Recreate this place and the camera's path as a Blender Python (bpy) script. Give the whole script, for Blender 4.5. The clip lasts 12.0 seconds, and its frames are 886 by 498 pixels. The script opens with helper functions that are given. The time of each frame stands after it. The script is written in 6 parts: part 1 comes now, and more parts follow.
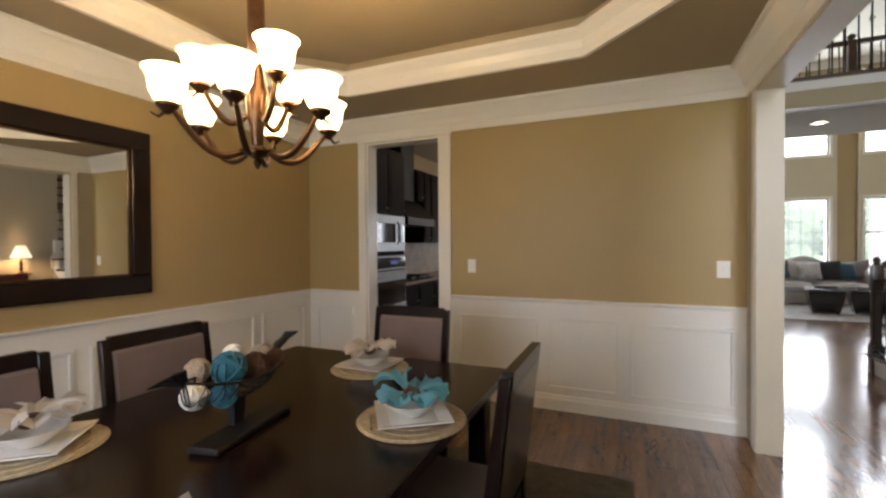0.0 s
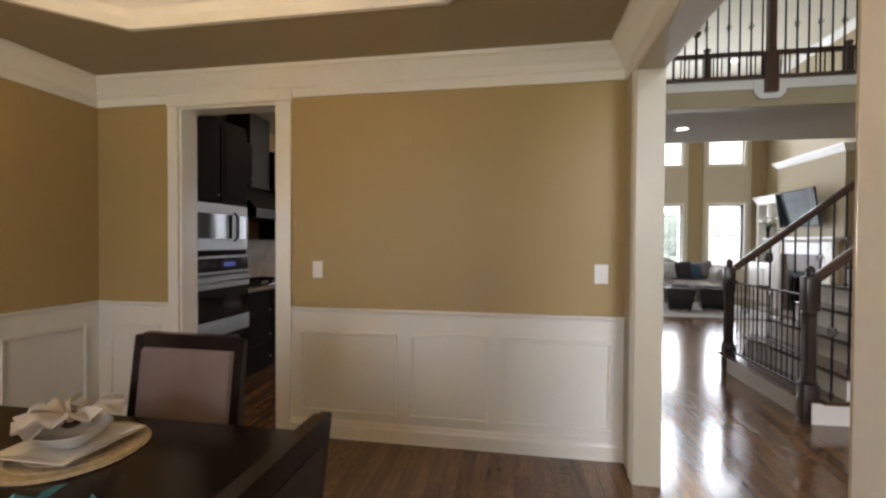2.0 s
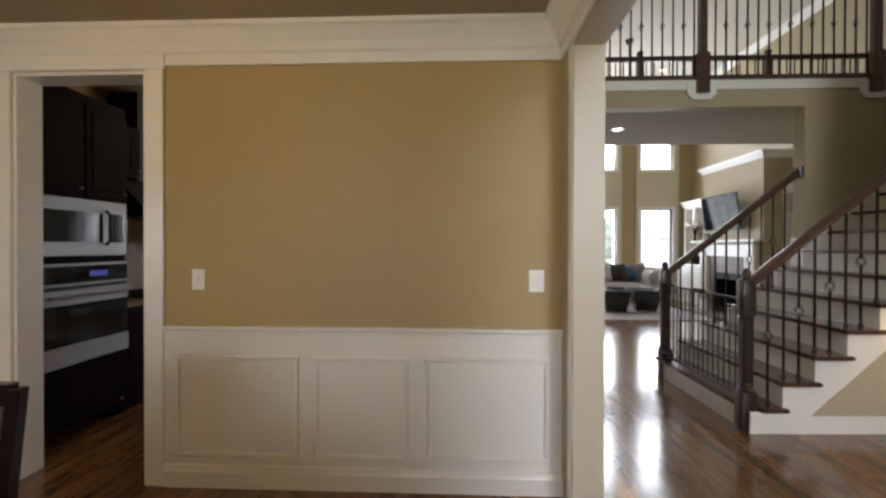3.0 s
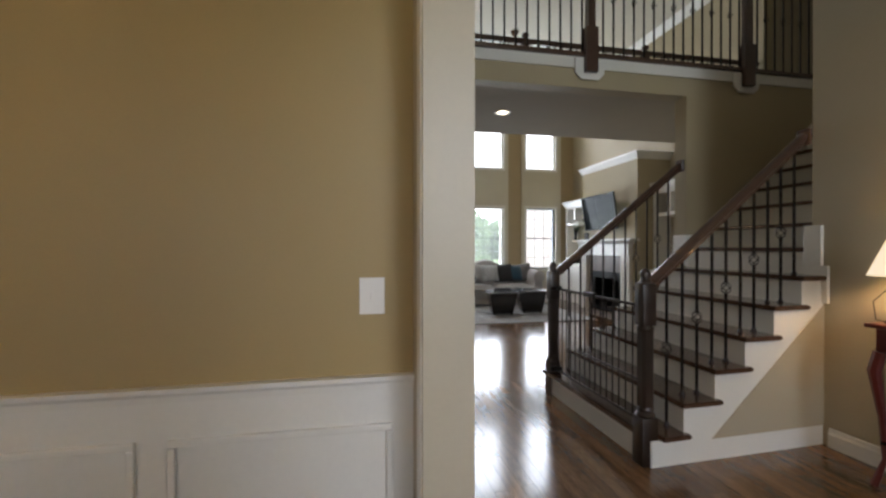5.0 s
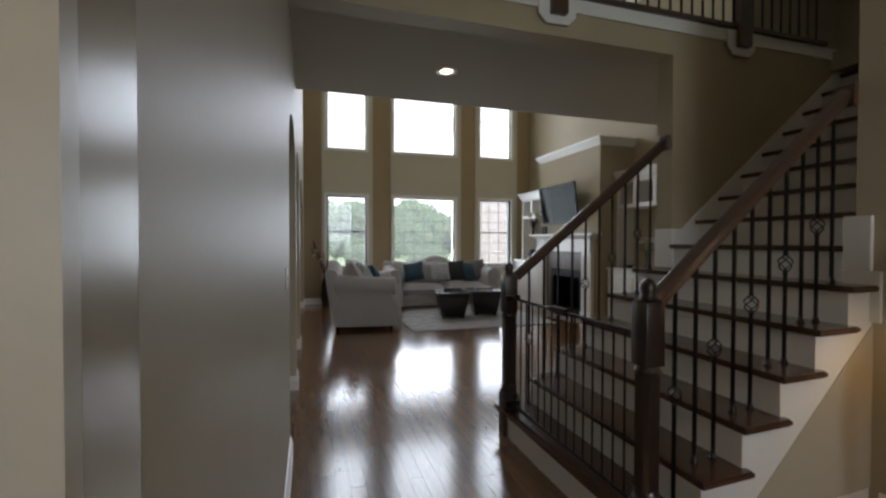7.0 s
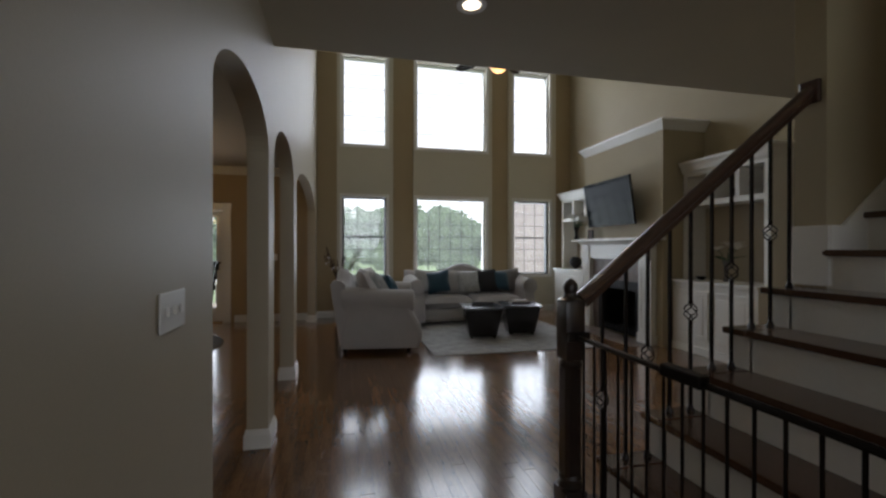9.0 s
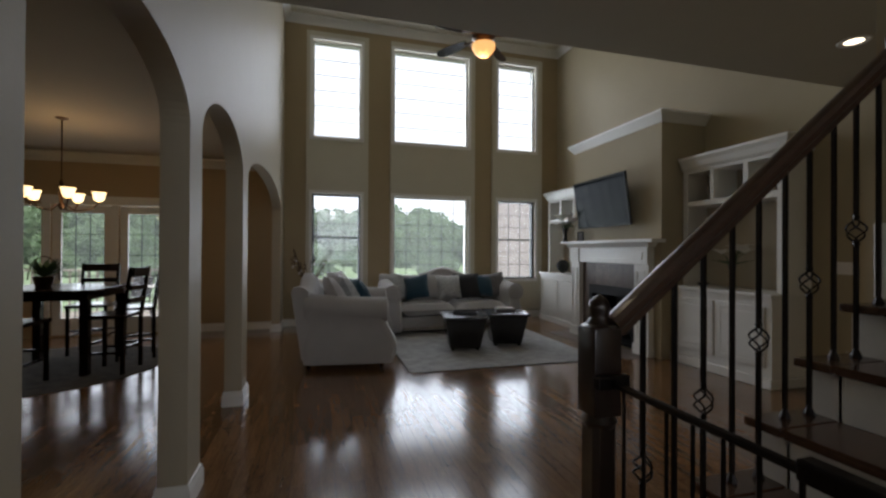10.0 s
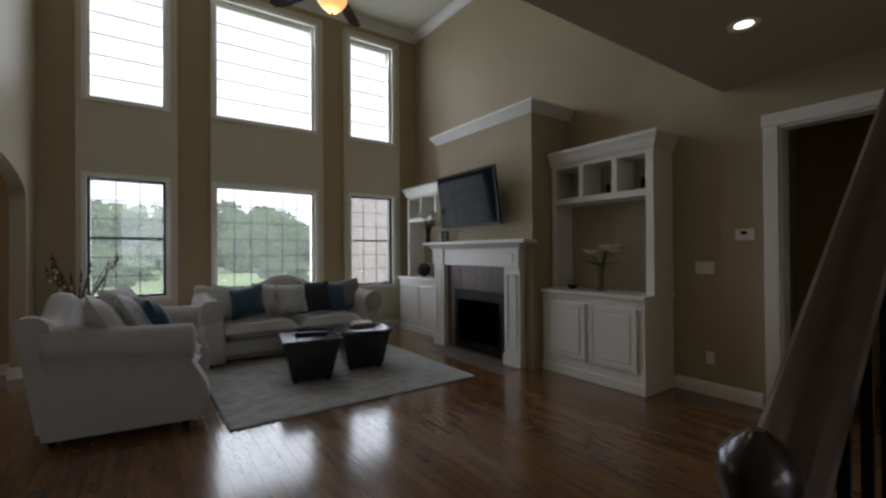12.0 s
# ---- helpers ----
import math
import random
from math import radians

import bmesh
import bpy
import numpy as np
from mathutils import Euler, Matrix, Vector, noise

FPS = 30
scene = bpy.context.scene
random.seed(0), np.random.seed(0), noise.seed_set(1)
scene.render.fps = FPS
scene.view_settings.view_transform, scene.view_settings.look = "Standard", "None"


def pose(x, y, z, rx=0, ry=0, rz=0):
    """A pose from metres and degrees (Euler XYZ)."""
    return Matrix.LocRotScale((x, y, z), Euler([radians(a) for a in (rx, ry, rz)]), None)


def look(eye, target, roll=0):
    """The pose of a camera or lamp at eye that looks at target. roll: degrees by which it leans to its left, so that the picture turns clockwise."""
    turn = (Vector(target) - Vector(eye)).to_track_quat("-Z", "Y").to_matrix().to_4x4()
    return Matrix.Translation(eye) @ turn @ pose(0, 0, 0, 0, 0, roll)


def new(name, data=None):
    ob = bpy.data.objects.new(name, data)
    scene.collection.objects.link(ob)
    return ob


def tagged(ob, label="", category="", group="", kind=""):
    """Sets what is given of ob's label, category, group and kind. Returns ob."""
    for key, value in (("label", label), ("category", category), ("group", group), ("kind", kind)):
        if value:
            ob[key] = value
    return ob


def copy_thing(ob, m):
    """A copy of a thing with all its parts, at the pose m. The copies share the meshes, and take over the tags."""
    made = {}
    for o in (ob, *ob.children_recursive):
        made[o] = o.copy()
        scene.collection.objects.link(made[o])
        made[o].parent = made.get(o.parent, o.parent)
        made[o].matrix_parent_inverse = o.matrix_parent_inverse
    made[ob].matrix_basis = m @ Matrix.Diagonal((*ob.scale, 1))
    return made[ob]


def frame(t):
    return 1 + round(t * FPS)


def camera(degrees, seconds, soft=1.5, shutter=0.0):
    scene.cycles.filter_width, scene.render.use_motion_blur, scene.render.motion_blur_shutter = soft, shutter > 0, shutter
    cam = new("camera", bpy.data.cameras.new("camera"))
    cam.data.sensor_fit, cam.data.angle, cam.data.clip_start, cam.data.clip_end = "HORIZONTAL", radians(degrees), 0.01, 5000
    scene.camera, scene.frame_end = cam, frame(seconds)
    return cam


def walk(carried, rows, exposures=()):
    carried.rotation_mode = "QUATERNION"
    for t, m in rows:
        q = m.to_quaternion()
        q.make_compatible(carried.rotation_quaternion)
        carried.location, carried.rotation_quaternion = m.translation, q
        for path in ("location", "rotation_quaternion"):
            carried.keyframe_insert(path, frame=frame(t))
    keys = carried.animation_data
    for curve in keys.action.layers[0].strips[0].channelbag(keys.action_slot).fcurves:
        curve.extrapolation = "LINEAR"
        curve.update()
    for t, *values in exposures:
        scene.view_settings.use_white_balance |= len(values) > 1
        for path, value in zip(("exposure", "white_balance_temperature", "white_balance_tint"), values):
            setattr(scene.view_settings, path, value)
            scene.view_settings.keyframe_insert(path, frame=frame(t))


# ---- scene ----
import itertools

cam = camera(91.5, 12.0, soft=2.5)
PATH = [
    (0, (0.588, 0.931, 1.403), (-0.199, 2.769, 1.378), -0.4),
    (0.5, (0.565, 1.111, 1.409), (-0.102, 2.996, 1.375), -0.1),
    (1, (0.582, 1.296, 1.386), (0.026, 3.217, 1.353), 0.3),
    (1.5, (0.63, 1.503, 1.409), (0.167, 3.449, 1.372), 0.3),
    (2, (0.687, 1.729, 1.401), (0.355, 3.701, 1.369), 0.3),
    (2.5, (0.721, 1.966, 1.407), (0.529, 3.956, 1.373), 0.3),
    (3, (0.804, 2.189, 1.393), (0.723, 4.187, 1.381), 0.1),
    (3.5, (0.903, 2.413, 1.396), (0.924, 4.413, 1.398), -0.2),
    (5.5, (1.278, 3.372, 1.36), (1.793, 5.305, 1.344), 0.2),
    (6, (1.397, 3.61, 1.37), (1.998, 5.517, 1.344), 0.3),
    (6.5, (1.52, 3.858, 1.374), (2.142, 5.76, 1.338), 0.3),
    (7, (1.634, 4.1, 1.385), (2.224, 6.01, 1.35), 0.1),
    (9, (2.008, 5.165, 1.37), (2.46, 7.113, 1.367), 0.07),
    (9.5, (2.108, 5.481, 1.364), (2.568, 7.427, 1.367), 0.2),
    (10.5, (2.26, 6.049, 1.371), (2.943, 7.929, 1.385), 0.2),
    (11, (2.352, 6.294, 1.377), (3.194, 8.108, 1.395), 0.2),
    (12, (2.563, 6.773, 1.392), (3.713, 8.409, 1.405), -0.4),
]
EXPOSURES = [(0.0, 0.62, 6450, 15), (3.5, 0.5, 6450, 15), (5.5, -0.04, 6250, 13), (7.0, -0.42, 6280, 13), (9.0, -0.9, 6280, 13), (10.5, -1.05, 6280, 13), (12.0, -1.1, 6280, 13)]
walk(cam, [(t, look(eye, target, roll)) for t, eye, target, roll in PATH], EXPOSURES)

# ---- world and lamps ----
SUN_H, SUN_TURN = radians(62), radians(200)
world = bpy.data.worlds.new("sky")
scene.world = world
world.use_nodes = True
wn = world.node_tree.nodes
sky = wn.new("ShaderNodeTexSky")
sky.sky_type, sky.sun_disc, sky.sun_elevation, sky.sun_rotation = "NISHITA", False, SUN_H, SUN_TURN
sky.air_density, sky.dust_density, sky.ozone_density = 1.0, 6.0, 1.0
haze = wn.new("ShaderNodeMixRGB")
haze.inputs[0].default_value = 0.6
haze.inputs[2].default_value = (30.0, 30.8, 32.0, 1)
world.node_tree.links.new(sky.outputs[0], haze.inputs[1])
world.node_tree.links.new(haze.outputs[0], wn["Background"].inputs[0])
wn["Background"].inputs[1].default_value = 0.15

sun = new("sun", bpy.data.lights.new("sun", "SUN"))
sun.data.energy, sun.data.angle, sun.data.color = 5.0, radians(14), (1.0, 0.96, 0.9)
sun.matrix_world = look((math.sin(SUN_TURN) * 20, math.cos(SUN_TURN) * 20, math.tan(SUN_H) * 20), (0, 0, 0))


def window_lamp(name, x, y, z, w, h, aim, watts, color=(0.84, 0.92, 1.0)):
    lamp = new(name, bpy.data.lights.new(name, "AREA"))
    lamp.data.shape, lamp.data.size, lamp.data.size_y = "RECTANGLE", w, h
    lamp.data.energy, lamp.data.color = watts, color
    lamp.matrix_world = look((x, y, z), (x + aim[0], y + aim[1], z + aim[2]))
    return lamp


def bulb(name, x, y, z, watts, color, r=0.03):
    lamp = new(name, bpy.data.lights.new(name, "POINT"))
    lamp.data.energy, lamp.data.color, lamp.data.shadow_soft_size = watts, color, r
    lamp.location = (x, y, z)
    return lamp


WINDOWS = [(2.0, 2.87), (3.49, 5.0), (5.645, 6.48)]
for wx0, wx1 in WINDOWS:
    window_lamp("daylight", (wx0 + wx1) / 2, 14.28, 1.6, wx1 - wx0, 1.6, (0, -1, -0.15), 42 * (wx1 - wx0))
    window_lamp("daylight", (wx0 + wx1) / 2, 14.28, 4.33, wx1 - wx0, 1.75, (0, -1, -0.25), 50 * (wx1 - wx0))
# front and dining windows are assumed, out of view; these lamps fill from there
window_lamp("daylight_front", 3.0, -2.35, 2.6, 2.2, 3.6, (0, 1, -0.1), 110)
window_lamp("daylight_side", -0.6, -0.75, 1.5, 1.8, 1.5, (0, 1, -0.1), 30)
window_lamp("daylight_breakfast", -0.9, 13.98, 1.3, 1.5, 1.7, (0, -1, -0.2), 30)
# fill lamp added for the kitchen; no window is known on that side
window_lamp("kitchen_side_fill", -5.9, 8.5, 1.6, 1.4, 1.1, (1, 0, -0.1), 5, (1.0, 0.92, 0.8))


# ---- materials ----
def material(name, color, rough=0.5, metal=0.0, vary=0.06, scale=3.0, grain=60.0, bump=0.05, coat=0.0, emit=None, power=0.0, clear=0.0, stretch=(1, 1, 1), spread=0.0, sheen=0.0, shine=0.5):
    m = bpy.data.materials.new(name)
    m.use_nodes = True
    n, l = m.node_tree.nodes, m.node_tree.links
    b = n["Principled BSDF"]
    b.inputs["Roughness"].default_value = rough
    b.inputs["Metallic"].default_value = metal
    b.inputs["Coat Weight"].default_value = coat
    b.inputs["Specular IOR Level"].default_value = shine
    b.inputs["Coat Roughness"].default_value = 0.12
    b.inputs["Sheen Weight"].default_value = sheen
    b.inputs["Transmission Weight"].default_value = clear
    co = n.new("ShaderNodeTexCoord")
    mp = n.new("ShaderNodeMapping")
    mp.inputs["Scale"].default_value = stretch
    l.new(co.outputs["Object"], mp.inputs["Vector"])
    big, small = n.new("ShaderNodeTexNoise"), n.new("ShaderNodeTexNoise")
    big.inputs["Scale"].default_value, small.inputs["Scale"].default_value = scale, grain
    big.inputs["Detail"].default_value, small.inputs["Detail"].default_value = 4, 3
    for t in (big, small):
        l.new(mp.outputs[0], t.inputs["Vector"])
    add = n.new("ShaderNodeMath")
    add.operation = "ADD"
    l.new(big.outputs["Fac"], add.inputs[0])
    l.new(small.outputs["Fac"], add.inputs[1])
    rng = n.new("ShaderNodeMapRange")
    rng.inputs["From Min"].default_value, rng.inputs["From Max"].default_value = 0.6, 1.4
    rng.inputs["To Min"].default_value, rng.inputs["To Max"].default_value = 1 - vary, 1 + vary
    l.new(add.outputs[0], rng.inputs["Value"])
    last = rng.outputs[0]
    if spread:
        info, geo = n.new("ShaderNodeObjectInfo"), n.new("ShaderNodeNewGeometry")
        s1 = n.new("ShaderNodeMath")
        s1.operation = "ADD"
        l.new(info.outputs["Random"], s1.inputs[0])
        l.new(geo.outputs["Random Per Island"], s1.inputs[1])
        s2 = n.new("ShaderNodeMath")
        s2.operation = "FRACT"
        l.new(s1.outputs[0], s2.inputs[0])
        s3 = n.new("ShaderNodeMapRange")
        s3.inputs["To Min"].default_value, s3.inputs["To Max"].default_value = 1 - spread, 1 + spread
        l.new(s2.outputs[0], s3.inputs["Value"])
        s4 = n.new("ShaderNodeMath")
        s4.operation = "MULTIPLY"
        l.new(last, s4.inputs[0])
        l.new(s3.outputs[0], s4.inputs[1])
        last = s4.outputs[0]
    mix = n.new("ShaderNodeVectorMath")
    mix.operation = "SCALE"
    mix.inputs[0].default_value = color
    l.new(last, mix.inputs["Scale"])
    l.new(mix.outputs[0], b.inputs["Base Color"])
    if bump:
        bp = n.new("ShaderNodeBump")
        bp.inputs["Strength"].default_value, bp.inputs["Distance"].default_value = bump, 0.01
        l.new(small.outputs["Fac"], bp.inputs["Height"])
        l.new(bp.outputs[0], b.inputs["Normal"])
    if emit:
        b.inputs["Emission Color"].default_value = (*emit, 1)
        b.inputs["Emission Strength"].default_value = power
    return m


TAN = material("tan_wall_paint", (0.40, 0.295, 0.13), 0.5, vary=0.03, grain=140, bump=0.04)
CREAM = material("cream_wall_paint", (0.45, 0.395, 0.295), 0.5, vary=0.03, grain=140, bump=0.04, shine=0.18)
GOLDEN = material("golden_cream_wall_paint", (0.42, 0.355, 0.235), 0.5, vary=0.03, grain=140, bump=0.04, shine=0.18)
CREAMGLOSS = material("semi_gloss_cream_paint", (0.44, 0.385, 0.285), 0.26, vary=0.03, grain=14, bump=0.05, shine=0.35)
JAMB = material("cream_jamb_paint", (0.50, 0.445, 0.34), 0.35, vary=0.03, grain=60, bump=0.03)
TANWARM = material("warm_tan_wall_paint", (0.40, 0.31, 0.18), 0.5, vary=0.03, grain=140, bump=0.04, shine=0.3)
PANEL = material("pale_cream_paint", (0.60, 0.56, 0.44), 0.5, vary=0.03, grain=140, bump=0.03)
OCHRE = material("ochre_wall_paint", (0.40, 0.29, 0.155), 0.55, vary=0.03, grain=140, bump=0.04)
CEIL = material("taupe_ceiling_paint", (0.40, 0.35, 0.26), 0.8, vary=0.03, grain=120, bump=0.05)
TRAYPAINT = material("warm_taupe_ceiling_paint", (0.36, 0.30, 0.20), 0.8, vary=0.03, grain=120, bump=0.05)
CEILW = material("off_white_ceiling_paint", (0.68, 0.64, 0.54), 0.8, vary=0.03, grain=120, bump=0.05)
WHITE = material("white_trim_paint", (0.80, 0.785, 0.74), 0.3, vary=0.025, grain=50, bump=0.02, coat=0.15)
PLATE = material("white_plastic", (0.82, 0.80, 0.76), 0.35, vary=0.02, bump=0.0)
DARKWOOD = material("espresso_wood", (0.012, 0.006, 0.005), 0.2, vary=0.35, scale=4, grain=30, bump=0.02, shine=0.35, stretch=(8, 1, 8))
RAILWOOD = material("walnut_stained_wood", (0.075, 0.040, 0.026), 0.28, vary=0.3, scale=5, grain=40, bump=0.05, coat=0.4, stretch=(2, 10, 10))
NEWELWOOD = material("dark_walnut_newel", (0.024, 0.014, 0.010), 0.28, vary=0.3, scale=5, grain=40, bump=0.05, coat=0.4, stretch=(10, 10, 2))
TREADWOOD = material("walnut_tread_wood", (0.085, 0.045, 0.028), 0.22, vary=0.3, scale=4, grain=40, bump=0.04, coat=0.4, stretch=(10, 1, 10))
FLOORWOOD = material("oak_floor_boards", (0.165, 0.084, 0.037), 0.17, vary=0.58, scale=2.6, grain=16, bump=0.02, coat=0.4, stretch=(9, 1, 1), spread=0.24)
SUBFLOOR = material("dark_board_joint", (0.02, 0.01, 0.006), 0.6, vary=0.2)
DARKCAB = material("dark_cabinet_wood", (0.010, 0.006, 0.005), 0.5, vary=0.35, scale=4, grain=30, bump=0.03, stretch=(8, 8, 1), shine=0.03)
IRON = material("black_wrought_iron", (0.018, 0.014, 0.012), 0.38, 0.7, vary=0.2, bump=0.06)
BRONZE = material("oil_rubbed_bronze", (0.10, 0.055, 0.03), 0.32, 0.9, vary=0.35, grain=30, bump=0.05)
STEEL = material("brushed_stainless_steel", (0.22, 0.215, 0.21), 0.36, 1.0, vary=0.06, grain=90, bump=0.03, stretch=(1, 1, 12))
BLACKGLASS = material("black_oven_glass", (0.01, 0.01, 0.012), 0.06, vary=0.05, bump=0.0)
SCREEN = material("switched_off_screen", (0.005, 0.008, 0.009), 0.07, vary=0.05, bump=0.0, shine=0.05)
TAUPE = material("taupe_chair_fabric", (0.17, 0.125, 0.115), 0.85, vary=0.12, scale=8, grain=300, bump=0.15, sheen=0.2)
SOFA = material("oatmeal_sofa_fabric", (0.42, 0.40, 0.385), 0.9, vary=0.07, scale=5, grain=260, bump=0.15, sheen=0.2)
TEAL = material("teal_cushion_fabric", (0.010, 0.055, 0.09), 0.7, vary=0.2, grain=200, bump=0.1, sheen=0.3)
BLACKCLOTH = material("black_cushion_fabric", (0.02, 0.02, 0.022), 0.85, vary=0.2, grain=200, bump=0.1)
STONEGREY = material("grey_cushion_fabric", (0.16, 0.15, 0.15), 0.85, vary=0.35, scale=18, grain=200, bump=0.1)
PRINT = material("printed_cushion_fabric", (0.45, 0.46, 0.46), 0.85, vary=0.45, scale=22, grain=120, bump=0.1)
RUG = material("grey_patterned_rug", (0.36, 0.355, 0.345), 0.95, vary=0.4, scale=7, grain=160, bump=0.4)
DARKRUG = material("dark_patterned_rug", (0.09, 0.075, 0.055), 0.95, vary=0.6, scale=11, grain=120, bump=0.4)
LEATHER = material("black_lacquered_wood", (0.012, 0.010, 0.010), 0.25, vary=0.3, bump=0.03, coat=0.3)
TILE = material("brown_slate_tile", (0.15, 0.115, 0.095), 0.35, vary=0.35, scale=9, grain=50, bump=0.15, spread=0.2)
BACKSPLASH = material("beige_stone_tile", (0.36, 0.25, 0.15), 0.5, vary=0.2, scale=9, grain=50, bump=0.1, spread=0.12)
GRANITE = material("speckled_granite", (0.30, 0.24, 0.19), 0.18, vary=0.5, scale=40, grain=160, bump=0.0)
SOOT = material("black_firebox_metal", (0.012, 0.012, 0.012), 0.5, 0.4, vary=0.3, bump=0.1)
RED = material("red_lacquer", (0.11, 0.013, 0.010), 0.3, vary=0.25, bump=0.03, coat=0.4)
MIRROR = material("mirror_glass", (0.9, 0.9, 0.9), 0.015, 1.0, vary=0.0, bump=0.0)
FROST = material("lit_frosted_glass", (0.95, 0.85, 0.6), 0.4, vary=0.05, bump=0.0, emit=(1.0, 0.70, 0.33), power=5.0)
AMBER = material("lit_amber_glass", (0.9, 0.6, 0.3), 0.4, vary=0.1, bump=0.0, emit=(1.0, 0.50, 0.16), power=2.2)
CANLIGHT = material("lit_downlight_lens", (0.95, 0.9, 0.8), 0.4, vary=0.0, bump=0.0, emit=(1.0, 0.80, 0.55), power=7.0)
SHADE = material("lit_linen_shade", (0.85, 0.75, 0.55), 0.8, vary=0.05, grain=200, bump=0.05, emit=(1.0, 0.80, 0.54), power=0.8)
SASH = material("dark_window_sash", (0.05, 0.055, 0.055), 0.4, vary=0.1, bump=0.02)
CHINA = material("white_glazed_china", (0.80, 0.77, 0.72), 0.15, vary=0.03, bump=0.0)
LINEN = material("white_linen_napkin", (0.78, 0.74, 0.70), 0.85, vary=0.08, grain=200, bump=0.1)
AQUA = material("aqua_napkin_cloth", (0.20, 0.52, 0.64), 0.8, vary=0.12, grain=200, bump=0.1)
STRAW = material("woven_straw_mat", (0.42, 0.35, 0.23), 0.8, vary=0.35, scale=60, grain=220, bump=0.4)
BEIGE = material("beige_woven_ball", (0.45, 0.36, 0.26), 0.85, vary=0.35, scale=30, grain=140, bump=0.4)
BLUEBALL = material("blue_woven_ball", (0.035, 0.16, 0.22), 0.8, vary=0.35, scale=30, grain=140, bump=0.4)
BROWNBALL = material("brown_woven_ball", (0.10, 0.05, 0.035), 0.85, vary=0.4, scale=30, grain=140, bump=0.4)
PETAL = material("white_lily_petals", (0.78, 0.76, 0.68), 0.6, vary=0.08, bump=0.02)
STEM = material("green_plant_leaves", (0.05, 0.10, 0.035), 0.6, vary=0.3, bump=0.05)
TWIG = material("brown_dried_twigs", (0.10, 0.065, 0.04), 0.8, vary=0.3, bump=0.1)
GRASSM = material("meadow_grass", (0.18, 0.26, 0.13), 0.95, vary=0.3, scale=0.3, grain=6, bump=0.2)
# paler than real leaves: distance haze is put into the foliage colour
LEAVES = material("tree_foliage", (0.19, 0.27, 0.16), 0.9, vary=0.2, scale=0.8, grain=6, bump=0.1, spread=0.25)
BARK = material("tree_bark", (0.09, 0.07, 0.05), 0.9, vary=0.3, scale=4, grain=20, bump=0.3)
BRICK = material("neighbour_brick", (0.40, 0.34, 0.33), 0.8, vary=0.25, scale=6, grain=30, bump=0.2)
DECK = material("weathered_deck_boards", (0.28, 0.25, 0.21), 0.8, vary=0.25, scale=3, grain=30, bump=0.15)

GLASS = bpy.data.materials.new("window_glass")
GLASS.use_nodes = True
_n, _l = GLASS.node_tree.nodes, GLASS.node_tree.links
_n.remove(_n["Principled BSDF"])
_tr, _gl, _mx, _fr = _n.new("ShaderNodeBsdfTransparent"), _n.new("ShaderNodeBsdfGlossy"), _n.new("ShaderNodeMixShader"), _n.new("ShaderNodeFresnel")
_gl.inputs["Roughness"].default_value = 0.02
_l.new(_fr.outputs[0], _mx.inputs[0]), _l.new(_tr.outputs[0], _mx.inputs[1]), _l.new(_gl.outputs[0], _mx.inputs[2])
# white veil mixed into the glass to imitate hazy glare over the view
_glare, _veil = _n.new("ShaderNodeBsdfTranslucent"), _n.new("ShaderNodeMixShader")
_veil.inputs[0].default_value = 0.028
_l.new(_mx.outputs[0], _veil.inputs[1]), _l.new(_glare.outputs[0], _veil.inputs[2])
_l.new(_veil.outputs[0], _n["Material Output"].inputs[0])


# leaves let part of the light through
_n, _l = LEAVES.node_tree.nodes, LEAVES.node_tree.links
_tl, _mx = _n.new("ShaderNodeBsdfTranslucent"), _n.new("ShaderNodeMixShader")
_tl.inputs["Color"].default_value = (0.30, 0.42, 0.22, 1)
_mx.inputs[0].default_value = 0.45
_l.new(_n["Principled BSDF"].outputs[0], _mx.inputs[1]), _l.new(_tl.outputs[0], _mx.inputs[2]), _l.new(_mx.outputs[0], _n["Material Output"].inputs[0])


# ---- mesh helpers ----
def box(bm, x0, y0, z0, x1, y1, z1, bevel=0.0):
    v = [bm.verts.new((x, y, z)) for x in (x0, x1) for y in (y0, y1) for z in (z0, z1)]
    fs = [bm.faces.new([v[i] for i in f]) for f in ((0, 1, 3, 2), (4, 6, 7, 5), (0, 4, 5, 1), (2, 3, 7, 6), (0, 2, 6, 4), (1, 5, 7, 3))]
    if bevel:
        es = list({e for f in fs for e in f.edges})
        bmesh.ops.bevel(bm, geom=es, offset=bevel, segments=2, profile=0.5, affect="EDGES")
    return fs


def boxes(*rows, bevel=0.0):
    bm = bmesh.new()
    for r in rows:
        box(bm, *r, bevel=bevel)
    return bm


